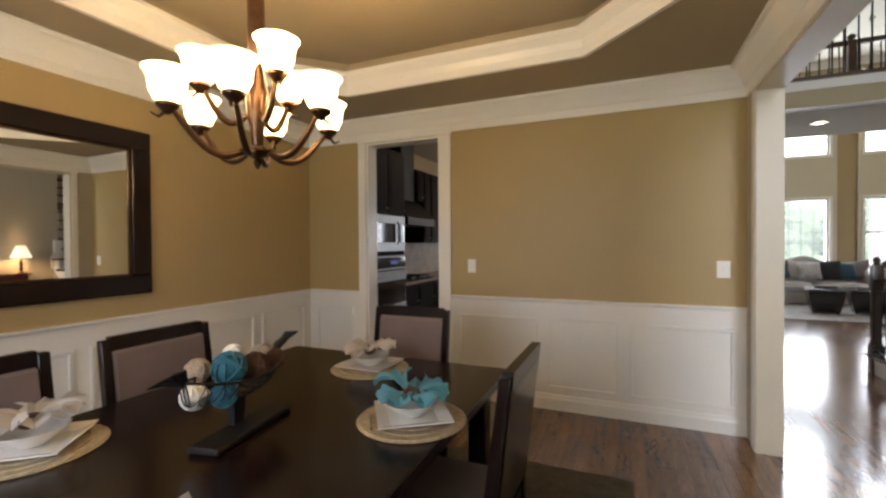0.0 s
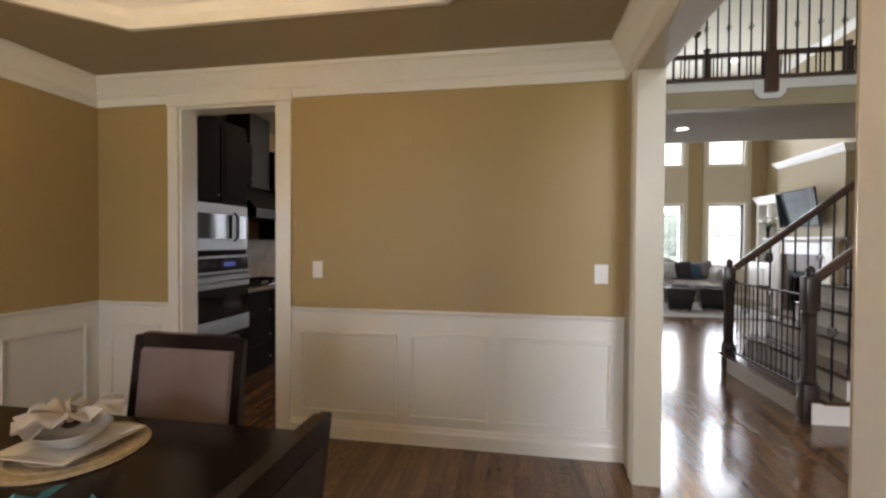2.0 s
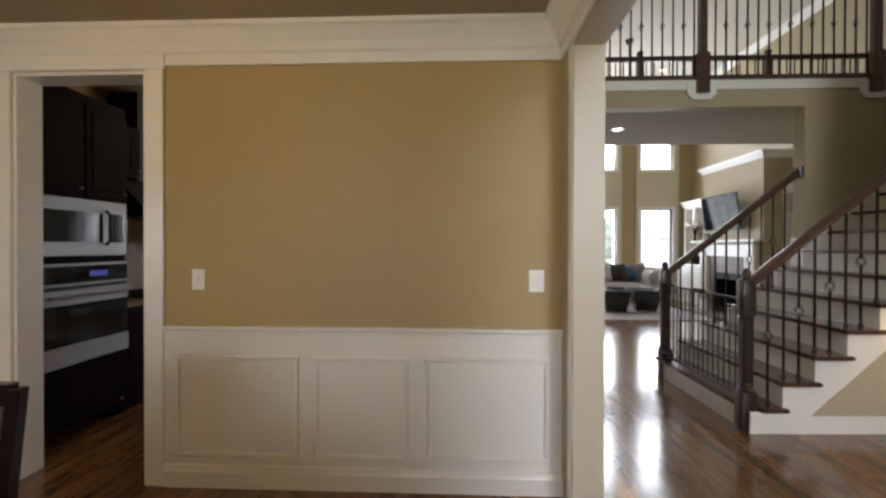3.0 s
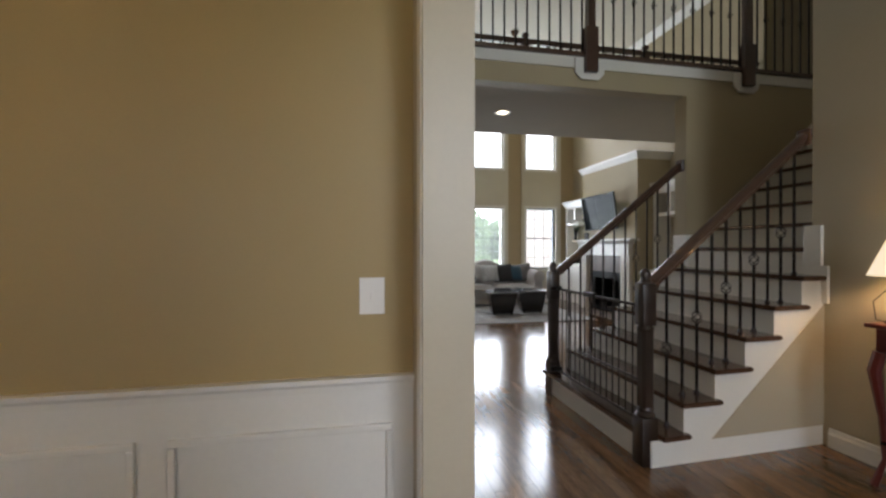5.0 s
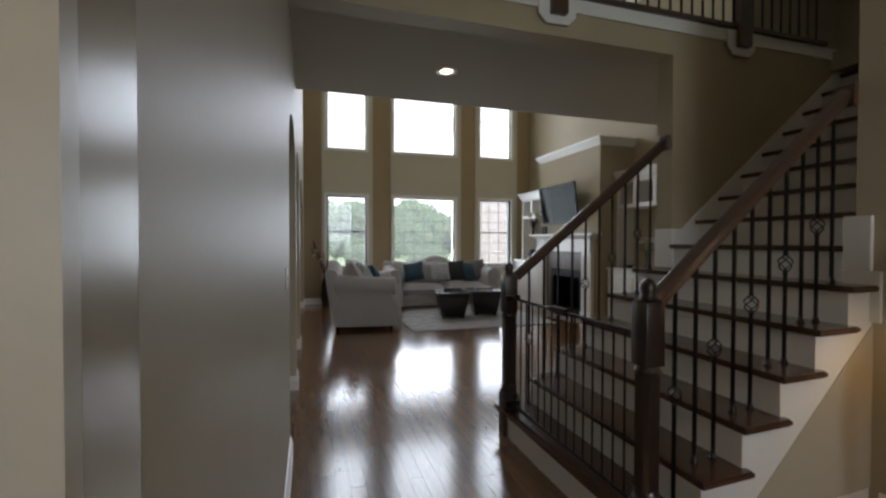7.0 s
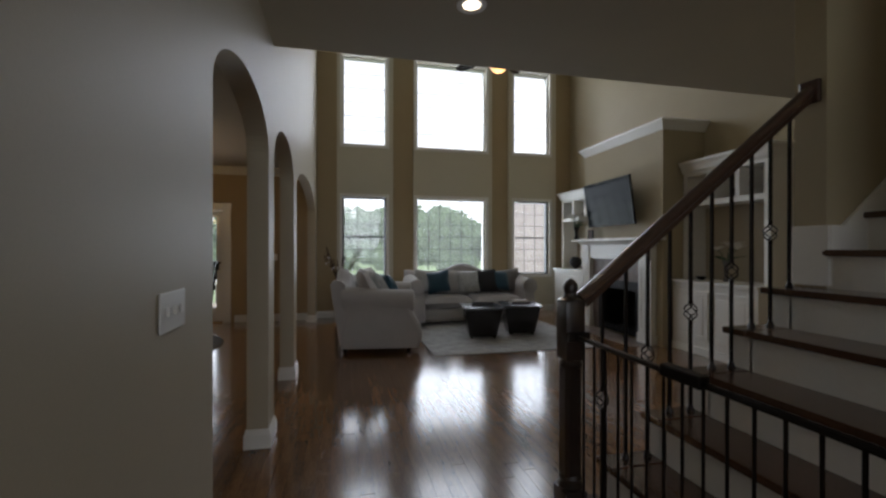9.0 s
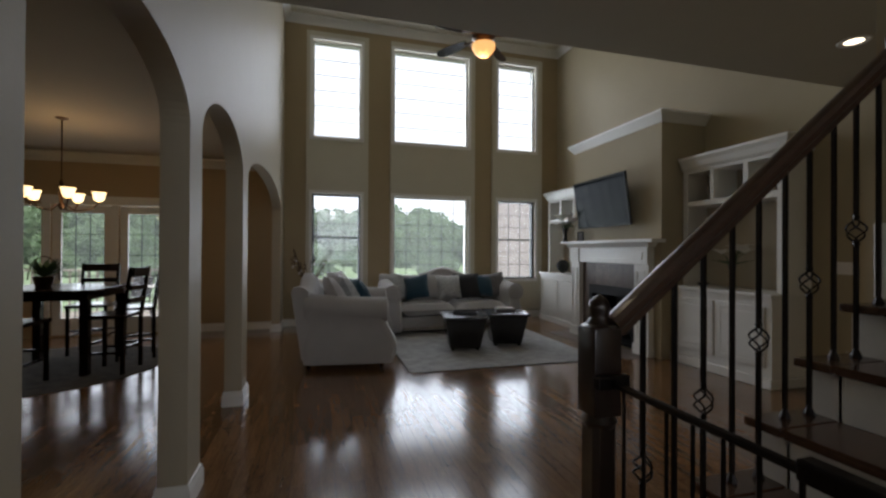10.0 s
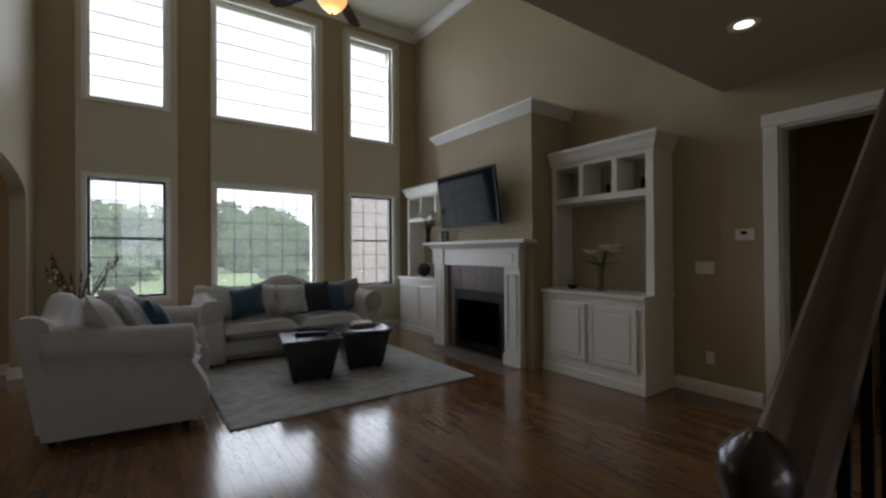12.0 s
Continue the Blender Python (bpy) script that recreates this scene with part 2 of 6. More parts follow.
def solid(xs, ys, zs, holes=()):
    """A block of cells with holes (x0, x1, y0, y1, z0, z1) cut out."""
    xs, ys, zs = (sorted(set(a)) for a in (xs, ys, zs))
    def full(i, j, k):
        if not (0 <= i < len(xs) - 1 and 0 <= j < len(ys) - 1 and 0 <= k < len(zs) - 1):
            return False
        c = ((xs[i] + xs[i + 1]) / 2, (ys[j] + ys[j + 1]) / 2, (zs[k] + zs[k + 1]) / 2)
        return not any(h[0] < c[0] < h[1] and h[2] < c[1] < h[3] and h[4] < c[2] < h[5] for h in holes)
    bm, vs = bmesh.new(), {}
    def v(i, j, k):
        if (i, j, k) not in vs:
            vs[i, j, k] = bm.verts.new((xs[i], ys[j], zs[k]))
        return vs[i, j, k]
    for i, j, k in itertools.product(range(len(xs) - 1), range(len(ys) - 1), range(len(zs) - 1)):
        if not full(i, j, k):
            continue
        for d, q in (((-1, 0, 0), ((0, 0, 0), (0, 0, 1), (0, 1, 1), (0, 1, 0))), ((1, 0, 0), ((1, 0, 0), (1, 1, 0), (1, 1, 1), (1, 0, 1))),
                     ((0, -1, 0), ((0, 0, 0), (1, 0, 0), (1, 0, 1), (0, 0, 1))), ((0, 1, 0), ((0, 1, 0), (0, 1, 1), (1, 1, 1), (1, 1, 0))),
                     ((0, 0, -1), ((0, 0, 0), (0, 1, 0), (1, 1, 0), (1, 0, 0))), ((0, 0, 1), ((0, 0, 1), (1, 0, 1), (1, 1, 1), (0, 1, 1)))):
            if not full(i + d[0], j + d[1], k + d[2]):
                bm.faces.new([v(i + a, j + b, k + c) for a, b, c in q])
    return bm


def slab(x0, x1, y0, y1, z0, z1, holes=()):
    hx = [c for h in holes for c in h[:2] if x0 < c < x1]
    hy = [c for h in holes for c in h[2:4] if y0 < c < y1]
    hz = [c for h in holes for c in h[4:] if z0 < c < z1]
    return solid([x0, x1] + hx, [y0, y1] + hy, [z0, z1] + hz, holes)


def sweep(bm, path, profile, closed=False, z=0.0):
    """A moulding along a plan line: profile (offset to the left of travel, height), mitred at the turns."""
    n, rings = len(path), []
    P = [Vector((*p, 0)) for p in path]
    for i in range(n):
        a = P[i] - P[i - 1] if i or closed else P[1] - P[0]
        b = P[(i + 1) % n] - P[i] if i < n - 1 or closed else P[i] - P[i - 1]
        a.normalize(), b.normalize()
        na, nb = Vector((-a.y, a.x, 0)), Vector((-b.y, b.x, 0))
        m = na + nb
        m = m / max(m.dot(na), 0.2)
        rings.append([bm.verts.new((P[i].x + m.x * d, P[i].y + m.y * d, z + h)) for d, h in profile])
    k = len(profile)
    for i in range(n if closed else n - 1):
        r, s = rings[i], rings[(i + 1) % n]
        for j in range(k):
            bm.faces.new((r[j], s[j], s[(j + 1) % k], r[(j + 1) % k]))
    if not closed:
        bm.faces.new(rings[0]), bm.faces.new(rings[-1][::-1])
    return bm


def lathe(bm, profile, cx=0, cy=0, cz=0, seg=20, cap=True):
    rings = []
    for r, z in profile:
        rings.append([bm.verts.new((cx + r * math.cos(6.2832 * i / seg), cy + r * math.sin(6.2832 * i / seg), cz + z)) for i in range(seg)])
    for a, b in zip(rings, rings[1:]):
        for i in range(seg):
            bm.faces.new((a[i], a[(i + 1) % seg], b[(i + 1) % seg], b[i]))
    if cap:
        bm.faces.new(rings[0][::-1]), bm.faces.new(rings[-1])
    return bm


def tube(bm, points, radius, seg=8, flat=1.0):
    """A round bar along points; radius may be a list."""
    pts = [Vector(p) for p in points]
    rad = radius if isinstance(radius, (list, tuple)) else [radius] * len(pts)
    rings, side = [], None
    for i, p in enumerate(pts):
        d = (pts[min(i + 1, len(pts) - 1)] - pts[max(i - 1, 0)]).normalized()
        if side is None:
            side = d.orthogonal().normalized()
        side = (side - d * side.dot(d)).normalized()
        up = d.cross(side)
        rings.append([bm.verts.new(p + rad[i] * (side * math.cos(6.2832 * j / seg) + up * flat * math.sin(6.2832 * j / seg))) for j in range(seg)])
    for a, b in zip(rings, rings[1:]):
        for j in range(seg):
            bm.faces.new((a[j], a[(j + 1) % seg], b[(j + 1) % seg], b[j]))
    bm.faces.new(rings[0][::-1]), bm.faces.new(rings[-1])
    return bm


def prism(bm, poly, a0, a1, axis="y"):
    """A flat polygon pushed along an axis: (x, z) points for y, (y, z) for x, (x, y) for z."""
    def at(p, a):
        return (p[0], a, p[1]) if axis == "y" else (a, p[0], p[1]) if axis == "x" else (p[0], p[1], a)
    r, s = [bm.verts.new(at(p, a0)) for p in poly], [bm.verts.new(at(p, a1)) for p in poly]
    n = len(poly)
    for i in range(n):
        bm.faces.new((r[i], r[(i + 1) % n], s[(i + 1) % n], s[i]))
    bm.faces.new(r[::-1]), bm.faces.new(s)
    return bm


def cushion(bm, w, d, h, m=Matrix(), cuts=8, power=2.6, sag=0.0):
    """A stuffed pillow w wide, d deep and h thick, pinched at its edges."""
    n = cuts
    grid = {}
    for s in (1, -1):
        for i in range(n + 1):
            for j in range(n + 1):
                u, v = 2 * i / n - 1, 2 * j / n - 1
                t = max(0.0, (1 - abs(u) ** power) * (1 - abs(v) ** power)) ** 0.5
                if s < 0 and (i in (0, n) or j in (0, n)):
                    grid[s, i, j] = grid[1, i, j]
                    continue
                k = 1 - 0.06 * (1 - abs(u * v))
                grid[s, i, j] = bm.verts.new(m @ Vector((u * w / 2 * k, v * d / 2 * k, s * h / 2 * t - sag * (1 - v) * t)))
    for s in (1, -1):
        for i in range(n):
            for j in range(n):
                q = [grid[s, i, j], grid[s, i + 1, j], grid[s, i + 1, j + 1], grid[s, i, j + 1]]
                bm.faces.new(q if s > 0 else q[::-1])
    return bm


def part(name, bm, mat, parent=None, label="", smooth=False, angle=0.6, **tags):
    bmesh.ops.recalc_face_normals(bm, faces=bm.faces)
    me = bpy.data.meshes.new(name)
    bm.to_mesh(me)
    bm.free()
    me.materials.append(mat)
    if smooth:
        me.shade_smooth()
        me.set_sharp_from_angle(angle=angle)
    ob = new(name, me)
    ob.parent = parent
    return tagged(ob, label, **tags)


def thing(name, label, category, group="", at=(0, 0, 0), turn=0.0):
    e = new(name)
    e.empty_display_size = 0.1
    e.matrix_world = pose(*at, 0, 0, turn)
    return tagged(e, label, category, group)


def structure(name, bm, mat, label="", **k):
    return part(name, bm, mat, None, label, kind="structure", **k)

# ---- the house ----
GX, EX, FX = 1.51, 7.03, 4.36
LOW, HIGH, DIN = 2.87, 5.65, 2.64
N_WALL, OPEN_Y, LOW_Y = 14.05, 6.86, 8.57
WALL_D = 4.63

# dining room
structure("wall_dining_west", slab(-2.71, -2.55, -0.75, 4.79, 0, 3.2), TAN)
structure("wall_dining_north", slab(-2.55, 1.372, WALL_D, 4.79, 0, 3.2, [(-1.83, -1.02, 4, 5, -1, 2.41)]), TAN)
structure("wall_dining_south", slab(-2.55, 1.372, -0.75, -0.6, 0, 3.2, [(-1.5, 0.3, -1, 0, 0.75, 2.25)]), TAN)
structure("wall_foyer_west", slab(1.372, GX, -2.4, 4.79, 0, HIGH, [(1, 2, 2.715, 4.375, -1, 2.41)]), CREAM)

# arcade wall between great room and breakfast room
ARCHES = [(7.02, 8.33), (8.57, 9.91), (10.17, 13.5)]


def arch_z(y, y0, y1, spring=2.03):
    rise = 0.295 if y0 < 8 else 0.34
    u = (2 * y - y0 - y1) / (y1 - y0)
    return spring + rise * math.sqrt(max(0.0, 1 - u * u))


def arcade():
    bm = bmesh.new()
    x0, x1 = 1.37, GX
    cuts, y = [], 4.79
    for a, b in ARCHES:
        box(bm, x0, y, 0, x1, a, HIGH)
        n = 28
        ys = [a + (b - a) * (0.5 - 0.5 * math.cos(math.pi * i / n)) for i in range(n + 1)]
        for p, q in zip(ys, ys[1:]):
            zp, zq = arch_z(p, a, b), arch_z(q, a, b)
            v = [bm.verts.new(c) for c in ((x0, p, zp), (x1, p, zp), (x0, q, zq), (x1, q, zq), (x0, p, HIGH), (x1, p, HIGH), (x0, q, HIGH), (x1, q, HIGH))]
            for f in ((0, 1, 3, 2), (0, 2, 6, 4), (1, 5, 7, 3)):
                bm.faces.new([v[i] for i in f])
        y = b
    box(bm, x0, y, 0, x1, N_WALL, HIGH)
    bmesh.ops.remove_doubles(bm, verts=bm.verts, dist=0.0005)
    return bm


structure("wall_arcade", arcade(), CREAM, "cream plastered wall with three arched openings")

holes = []
for wx0, wx1 in WINDOWS:
    holes += [(wx0, wx1, 13, 16, 0.80, 2.41), (wx0, wx1, 13, 16, 3.45, 5.23)]
structure("wall_great_north", slab(1.37, 7.2, N_WALL, 14.25, 0, HIGH, holes), TANWARM)
BAYS = [(1.89, 3.01), (3.43, 5.14), (5.52, 6.64)]
for (bx0, bx1), (wx0, wx1) in zip(BAYS, WINDOWS):
    structure("window_bay_panel", slab(bx0, bx1, 13.99, N_WALL - 0.002, 0, 5.38, [(wx0, wx1, 13, 16, 0.80, 2.41), (wx0, wx1, 13, 16, 3.45, 5.23)]), PANEL)
structure("wall_great_east", slab(EX, 7.19, 7.02, N_WALL, 0, HIGH, [(7, 8, 7.25, 8.13, -1, 2.45), (7, 8, 7.08, 8.40, 3.14, 5.3)]), GOLDEN)
structure("wall_balcony", slab(GX, 9.0, OPEN_Y, 7.02, 0, 3.16, [(GX, 4.40, 6, 8, -1, LOW)]), GOLDEN)
structure("wall_foyer_east", slab(FX, 4.52, -2.4, 5.62, 0, HIGH), CREAM)
structure("wall_foyer_south", slab(1.36, 4.52, -2.55, -2.4, 0, HIGH, [(1.9, 4.1, -3, -2, 0.8, 4.4)]), CREAM)
structure("wall_stair_south", slab(4.52, 9.0, 5.46, 5.62, 0, HIGH), CREAM)
structure("wall_stair_east", slab(9.0, 9.16, 5.46, 8.6, 0, HIGH), CREAM)
structure("wall_upper_hall", slab(7.2, 9.0, 8.45, 8.6, 0, HIGH), CREAM)
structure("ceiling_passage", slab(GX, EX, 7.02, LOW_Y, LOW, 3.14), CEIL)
structure("ceiling_great", slab(1.37, 7.19, LOW_Y, 14.25, HIGH, 5.8), CEILW)
structure("ceiling_foyer", slab(1.36, 9.16, -2.55, LOW_Y, HIGH, 5.8), CEILW)
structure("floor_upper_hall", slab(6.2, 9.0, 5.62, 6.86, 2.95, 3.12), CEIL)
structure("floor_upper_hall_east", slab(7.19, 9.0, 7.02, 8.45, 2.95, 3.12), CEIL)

# kitchen and breakfast room shell
# the west wall's opening is invented and unseen, to let light in
structure("wall_kitchen_west", slab(-6.2, -6.05, 4.63, 14.0, 0, LOW, [(-7, -6, 7.8, 9.2, 1.05, 2.15)]), OCHRE)
structure("wall_kitchen_south", slab(-6.05, -2.55, 4.63, 4.79, 0, LOW), OCHRE)
structure("wall_breakfast_north", slab(-6.05, 1.37, 13.8, 13.95, 0, LOW, [(-1.84, -1.04, 13, 15, 0.02, 2.06), (-0.94, -0.14, 13, 15, 0.02, 2.06), (-3.6, -1.95, 13, 15, 0.7, 2.06)]), OCHRE)
structure("ceiling_kitchen", slab(-6.2, 1.37, 4.79, 13.95, LOW, 3.0), CEIL)

# dining ceiling with its raised tray
TRAY = [(-1.55, 3.95), (0.33, 3.95), (0.85, 3.42), (0.85, 0.7), (0.33, 0.17), (-1.55, 0.17), (-2.05, 0.7), (-2.05, 3.42)]


def tray_ceiling():
    bm = bmesh.new()
    outer = [(-2.55, -0.6), (1.372, -0.6), (1.372, WALL_D), (-2.55, WALL_D)]
    o = [bm.verts.new((*p, DIN)) for p in outer]
    t = [bm.verts.new((*p, DIN)) for p in TRAY]
    for face in ((o[3], t[0], t[1], o[2]), (o[2], t[1], t[2]), (o[2], t[2], t[3], o[1]), (o[1], t[3], t[4]), (o[1], t[4], t[5], o[0]), (o[0], t[5], t[6]), (o[0], t[6], t[7], o[3]), (o[3], t[7], t[0])):
        bm.faces.new(face)
    u = [bm.verts.new((*p, DIN + 0.26)) for p in TRAY]
    for i in range(8):
        bm.faces.new((t[i], t[(i + 1) % 8], u[(i + 1) % 8], u[i]))
    bm.faces.new(u)
    w = [bm.verts.new((*p, 3.2)) for p in outer]
    for i in range(4):
        bm.faces.new((o[i], o[(i + 1) % 4], w[(i + 1) % 4], w[i]))
    bm.faces.new(w)
    return bm


structure("ceiling_dining", tray_ceiling(), TRAYPAINT, "taupe ceiling with an eight-sided raised tray")
CROWN = [(0, 0), (0.012, 0), (0.02, 0.03), (0.05, 0.07), (0.09, 0.105), (0.11, 0.12), (0.11, 0.145), (0, 0.145)]
BIGCROWN = [(0, -0.06), (0.015, -0.06), (0.015, 0.0), (0.03, 0.01), (0.05, 0.05), (0.10, 0.11), (0.12, 0.12), (0.12, 0.145), (0, 0.145)]
BASE = [(0, 0), (0.018, 0), (0.018, 0.09), (0.012, 0.105), (0.008, 0.125), (0, 0.13)]
structure("crown_dining", sweep(bmesh.new(), [(-2.55, -0.6), (1.372, -0.6), (1.372, WALL_D), (-2.55, WALL_D)], [(d, h + DIN - 0.147) for d, h in BIGCROWN], True), WHITE)
structure("crown_tray", sweep(bmesh.new(), TRAY[::-1], [(0.0, -0.012), (0.03, -0.012), (0.03, 0.05), (0.05, 0.09), (0.10, 0.13), (0.10, 0.16), (0.0, 0.16)], True, DIN), WHITE)

structure("floor_under", slab(-6.2, 9.16, -2.55, 14.25, -0.25, -0.012), SUBFLOOR)
structure("ground", slab(-900, 900, 14.6, 2500, -1.6, -1.2), GRASSM)
structure("ground_near", slab(-900, 900, -900, 14.6, -1.6, -1.3), GRASSM)

# ---- trim ----
def casing(name, rows, mat=WHITE, bevel=0.006):
    return structure(name, boxes(*rows, bevel=bevel), mat)


casing("casing_kitchen_door", [(-1.915, WALL_D - 0.022, 0, -1.83, WALL_D, 2.41), (-1.02, WALL_D - 0.022, 0, -0.91, WALL_D, 2.41), (-1.925, WALL_D - 0.026, 2.41, -0.90, WALL_D, 2.50)])
casing("jamb_kitchen_door", [(-1.83, WALL_D, 0, -1.81, 4.79, 2.41), (-1.04, WALL_D, 0, -1.02, 4.79, 2.41), (-1.81, WALL_D, 2.39, -1.04, 4.79, 2.41)], bevel=0)
for row in ((1.358, 4.375, 0, 1.372, 4.45, 2.41), (1.354, 2.605, 0, 1.372, 2.715, 2.41), (1.350, 2.595, 2.41, 1.372, 4.46, 2.50)):
    casing("casing_foyer_opening", [row])
for row in ((GX, 4.375, 0, GX + 0.004, 4.47, 2.41), (GX, 2.605, 0, GX + 0.004, 2.715, 2.41), (GX, 2.605, 2.41, GX + 0.004, 4.47, 2.51)):
    casing("casing_foyer_side", [row], CREAMGLOSS, bevel=0.0015)
casing("jamb_foyer_opening", [(1.364, 4.357, 0, 1.518, 4.375, 2.41), (1.364, 2.715, 0, 1.518, 2.733, 2.41), (1.364, 2.733, 2.392, 1.518, 4.357, 2.41)], JAMB, bevel=0)

RAILP = [(0, 0), (0.012, 0), (0.014, 0.02), (0.02, 0.03), (0.035, 0.035), (0.035, 0.05), (0, 0.05)]
# wainscot: backing sheet, chair rail, base and raised frames
def wainscot(name, path):
    structure(name + "_panel_sheet", sweep(bmesh.new(), path, [(0, 0), (0.006, 0), (0.006, 0.88), (0, 0.88)]), WHITE)
    structure(name + "_chair_rail", sweep(bmesh.new(), path, [(d, h + 0.88) for d, h in RAILP]), WHITE)
    structure(name + "_baseboard", sweep(bmesh.new(), path, [(d + 0.006, h) for d, h in BASE]), WHITE)


wainscot("wainscot_north_east", [(1.372, WALL_D), (-0.91, WALL_D)])
wainscot("wainscot_north_west", [(-1.915, WALL_D), (-2.55, WALL_D), (-2.55, -0.6), (1.372, -0.6), (1.372, 2.60)])


def frame_moulding(a0, a1, z0, z1, fixed, axis="y", sign=-1):
    """A rectangular picture moulding standing 14 mm proud of the wainscot."""
    bm, w = bmesh.new(), 0.024
    def bar(u0, u1, q0, q1):
        d0, d1 = sorted((fixed + sign * 0.005, fixed + sign * 0.024))
        if axis == "y":
            box(bm, u0, d0, q0, u1, d1, q1, bevel=0.005)
        else:
            box(bm, d0, u0, q0, d1, u1, q1, bevel=0.005)
    bar(a0, a1, z0, z0 + w), bar(a0, a1, z1 - w, z1), bar(a0, a0 + w, z0 + w, z1 - w), bar(a1 - w, a1, z0 + w, z1 - w)
    structure("panel_moulding", bm, WHITE)


for a0, a1 in ((-0.84, -0.12), (-0.03, 0.51), (0.60, 1.30), (-2.44, -1.99)):
    frame_moulding(a0, a1, 0.18, 0.765, WALL_D)
ys = [4.52, 3.86, 3.16, 2.46, 1.76, 1.06, 0.36, -0.34]
for a, b in zip(ys[1:], ys):
    frame_moulding(a + 0.09, b, 0.18, 0.765, -2.55, "x", 1)

structure("baseboard_foyer_west", sweep(bmesh.new(), [(GX, 7.02), (GX, 4.475)], BASE), WHITE)
structure("baseboard_foyer_east", sweep(bmesh.new(), [(FX, -2.4), (FX, 5.50)][::1], BASE), WHITE)
structure("baseboard_great_east", sweep(bmesh.new(), [(EX, 8.26), (EX, 9.02)], BASE), WHITE)
structure("baseboard_chimney_side", sweep(bmesh.new(), [(6.55, 10.34), (6.36, 10.34)][::1], BASE), WHITE)
structure("baseboard_great_north", sweep(bmesh.new(), [(6.6, 13.98), (1.51, 13.98)], BASE), WHITE)
structure("baseboard_breakfast_north", sweep(bmesh.new(), [(1.37, 13.8), (0.06, 13.8)], BASE), WHITE)
for a, b in ((8.33, 8.57), (9.91, 10.17)):
    structure("column_base", sweep(bmesh.new(), [(1.37, a), (1.37, b), (GX, b), (GX, a)], BASE, True), WHITE)
structure("wall_end_base", sweep(bmesh.new(), [(GX, N_WALL), (GX, 13.5), (1.37, 13.5), (1.37, 13.8)], BASE), WHITE)
structure("crown_great", sweep(bmesh.new(), [(GX, LOW_Y), (EX, LOW_Y), (EX, N_WALL), (GX, N_WALL)], [(d, h + HIGH - 0.147) for d, h in CROWN], True), WHITE)
structure("crown_breakfast", sweep(bmesh.new(), [(1.37, 4.79), (1.37, 13.8), (-6.05, 13.8), (-6.05, 4.79)], [(d, h + LOW - 0.147) for d, h in CROWN], True), CEILW)
casing("casing_east_doorway", [(7.005, 8.13, 0, EX, 8.24, 2.45), (7.005, 7.14, 0, EX, 7.25, 2.45), (7.0, 7.13, 2.45, EX, 8.25, 2.56)])
casing("jamb_east_doorway", [(EX, 8.11, 0, 7.19, 8.13, 2.45), (EX, 7.25, 0, 7.19, 7.27, 2.45), (EX, 7.27, 2.43, 7.19, 8.11, 2.45)], bevel=0)
structure("wall_east_passage", slab(8.6, 8.75, 7.02, 10.0, 0, 2.87), OCHRE)
structure("wall_east_passage_north", slab(7.19, 8.6, 9.9, 10.0, 0, 2.87), OCHRE)
# fill lamp added to brighten the passage; no fixture here
bulb("east_passage_fill", 7.9, 9.2, 2.4, 5, (1.0, 0.72, 0.42), 0.15)
structure("ceiling_east_passage", slab(7.19, 8.75, 8.6, 10.0, 2.87, 2.95), CEIL)

# ---- stairs ----
RISE, RUN, SX, STEPS = 0.195, 0.24, 2.965, 16


def side_y(x):
    return 5.495 + 0.04 * (x - 3.24)


def stair_block(k):
    """The white block under one step, its west face the riser."""
    bm = bmesh.new()
    x0 = SX + RUN * k
    x1 = x0 + RUN
    z1 = RISE * (k + 1) - 0.032
    if k < 6:
        x1 = min(x1, FX)
        y0, y1 = side_y(x0) + 0.004, side_y(x1) + 0.004
    else:
        y0 = y1 = 5.622
    v = [bm.verts.new(c) for c in ((x0, y0, 0), (x1, y1, 0), (x1, OPEN_Y, 0), (x0, OPEN_Y, 0), (x0, y0, z1), (x1, y1, z1), (x1, OPEN_Y, z1), (x0, OPEN_Y, z1))]
    for f in ((0, 1, 5, 4), (3, 7, 6, 2), (0, 4, 7, 3), (1, 2, 6, 5), (4, 5, 6, 7), (0, 3, 2, 1)):
        bm.faces.new([v[i] for i in f])
    return bm


stairs = thing("staircase", "white painted staircase with dark walnut treads and iron balusters", "staircase", at=(SX, 6.2, 0))


def under(name, bm, mat, label="", smooth=False, parent=None):
    """A part modelled in world places, hung under a thing."""
    ob = part(name, bm, mat, parent or stairs, label, smooth)
    root = parent or stairs
    ob.matrix_parent_inverse = root.matrix_world.inverted() if root.parent is None else (root.parent.matrix_world @ root.matrix_world).inverted()
    return ob


for k in range(STEPS):
    under("riser_block", stair_block(k), WHITE)


def tan_infill():
    bm = bmesh.new()
    pts = [(3.42, 0.135), (FX, 0.135), (FX, 0.97)]
    f, g = [], []
    for x, z in pts:
        f.append(bm.verts.new((x, side_y(x) - 0.002, z)))
        g.append(bm.verts.new((x, side_y(x) + 0.003, z)))
    bm.faces.new(f), bm.faces.new(g[::-1])
    for i in range(3):
        bm.faces.new((f[i], g[i], g[(i + 1) % 3], f[(i + 1) % 3]))
    return bm


under("understair_panel", tan_infill(), CREAM, "tan painted triangle under the stringer")
under("baseboard", sweep(bmesh.new(), [(FX - 0.02, side_y(FX - 0.02)), (SX + 0.01, side_y(SX + 0.01))], [(-d, h) for d, h in BASE][::1]), WHITE)

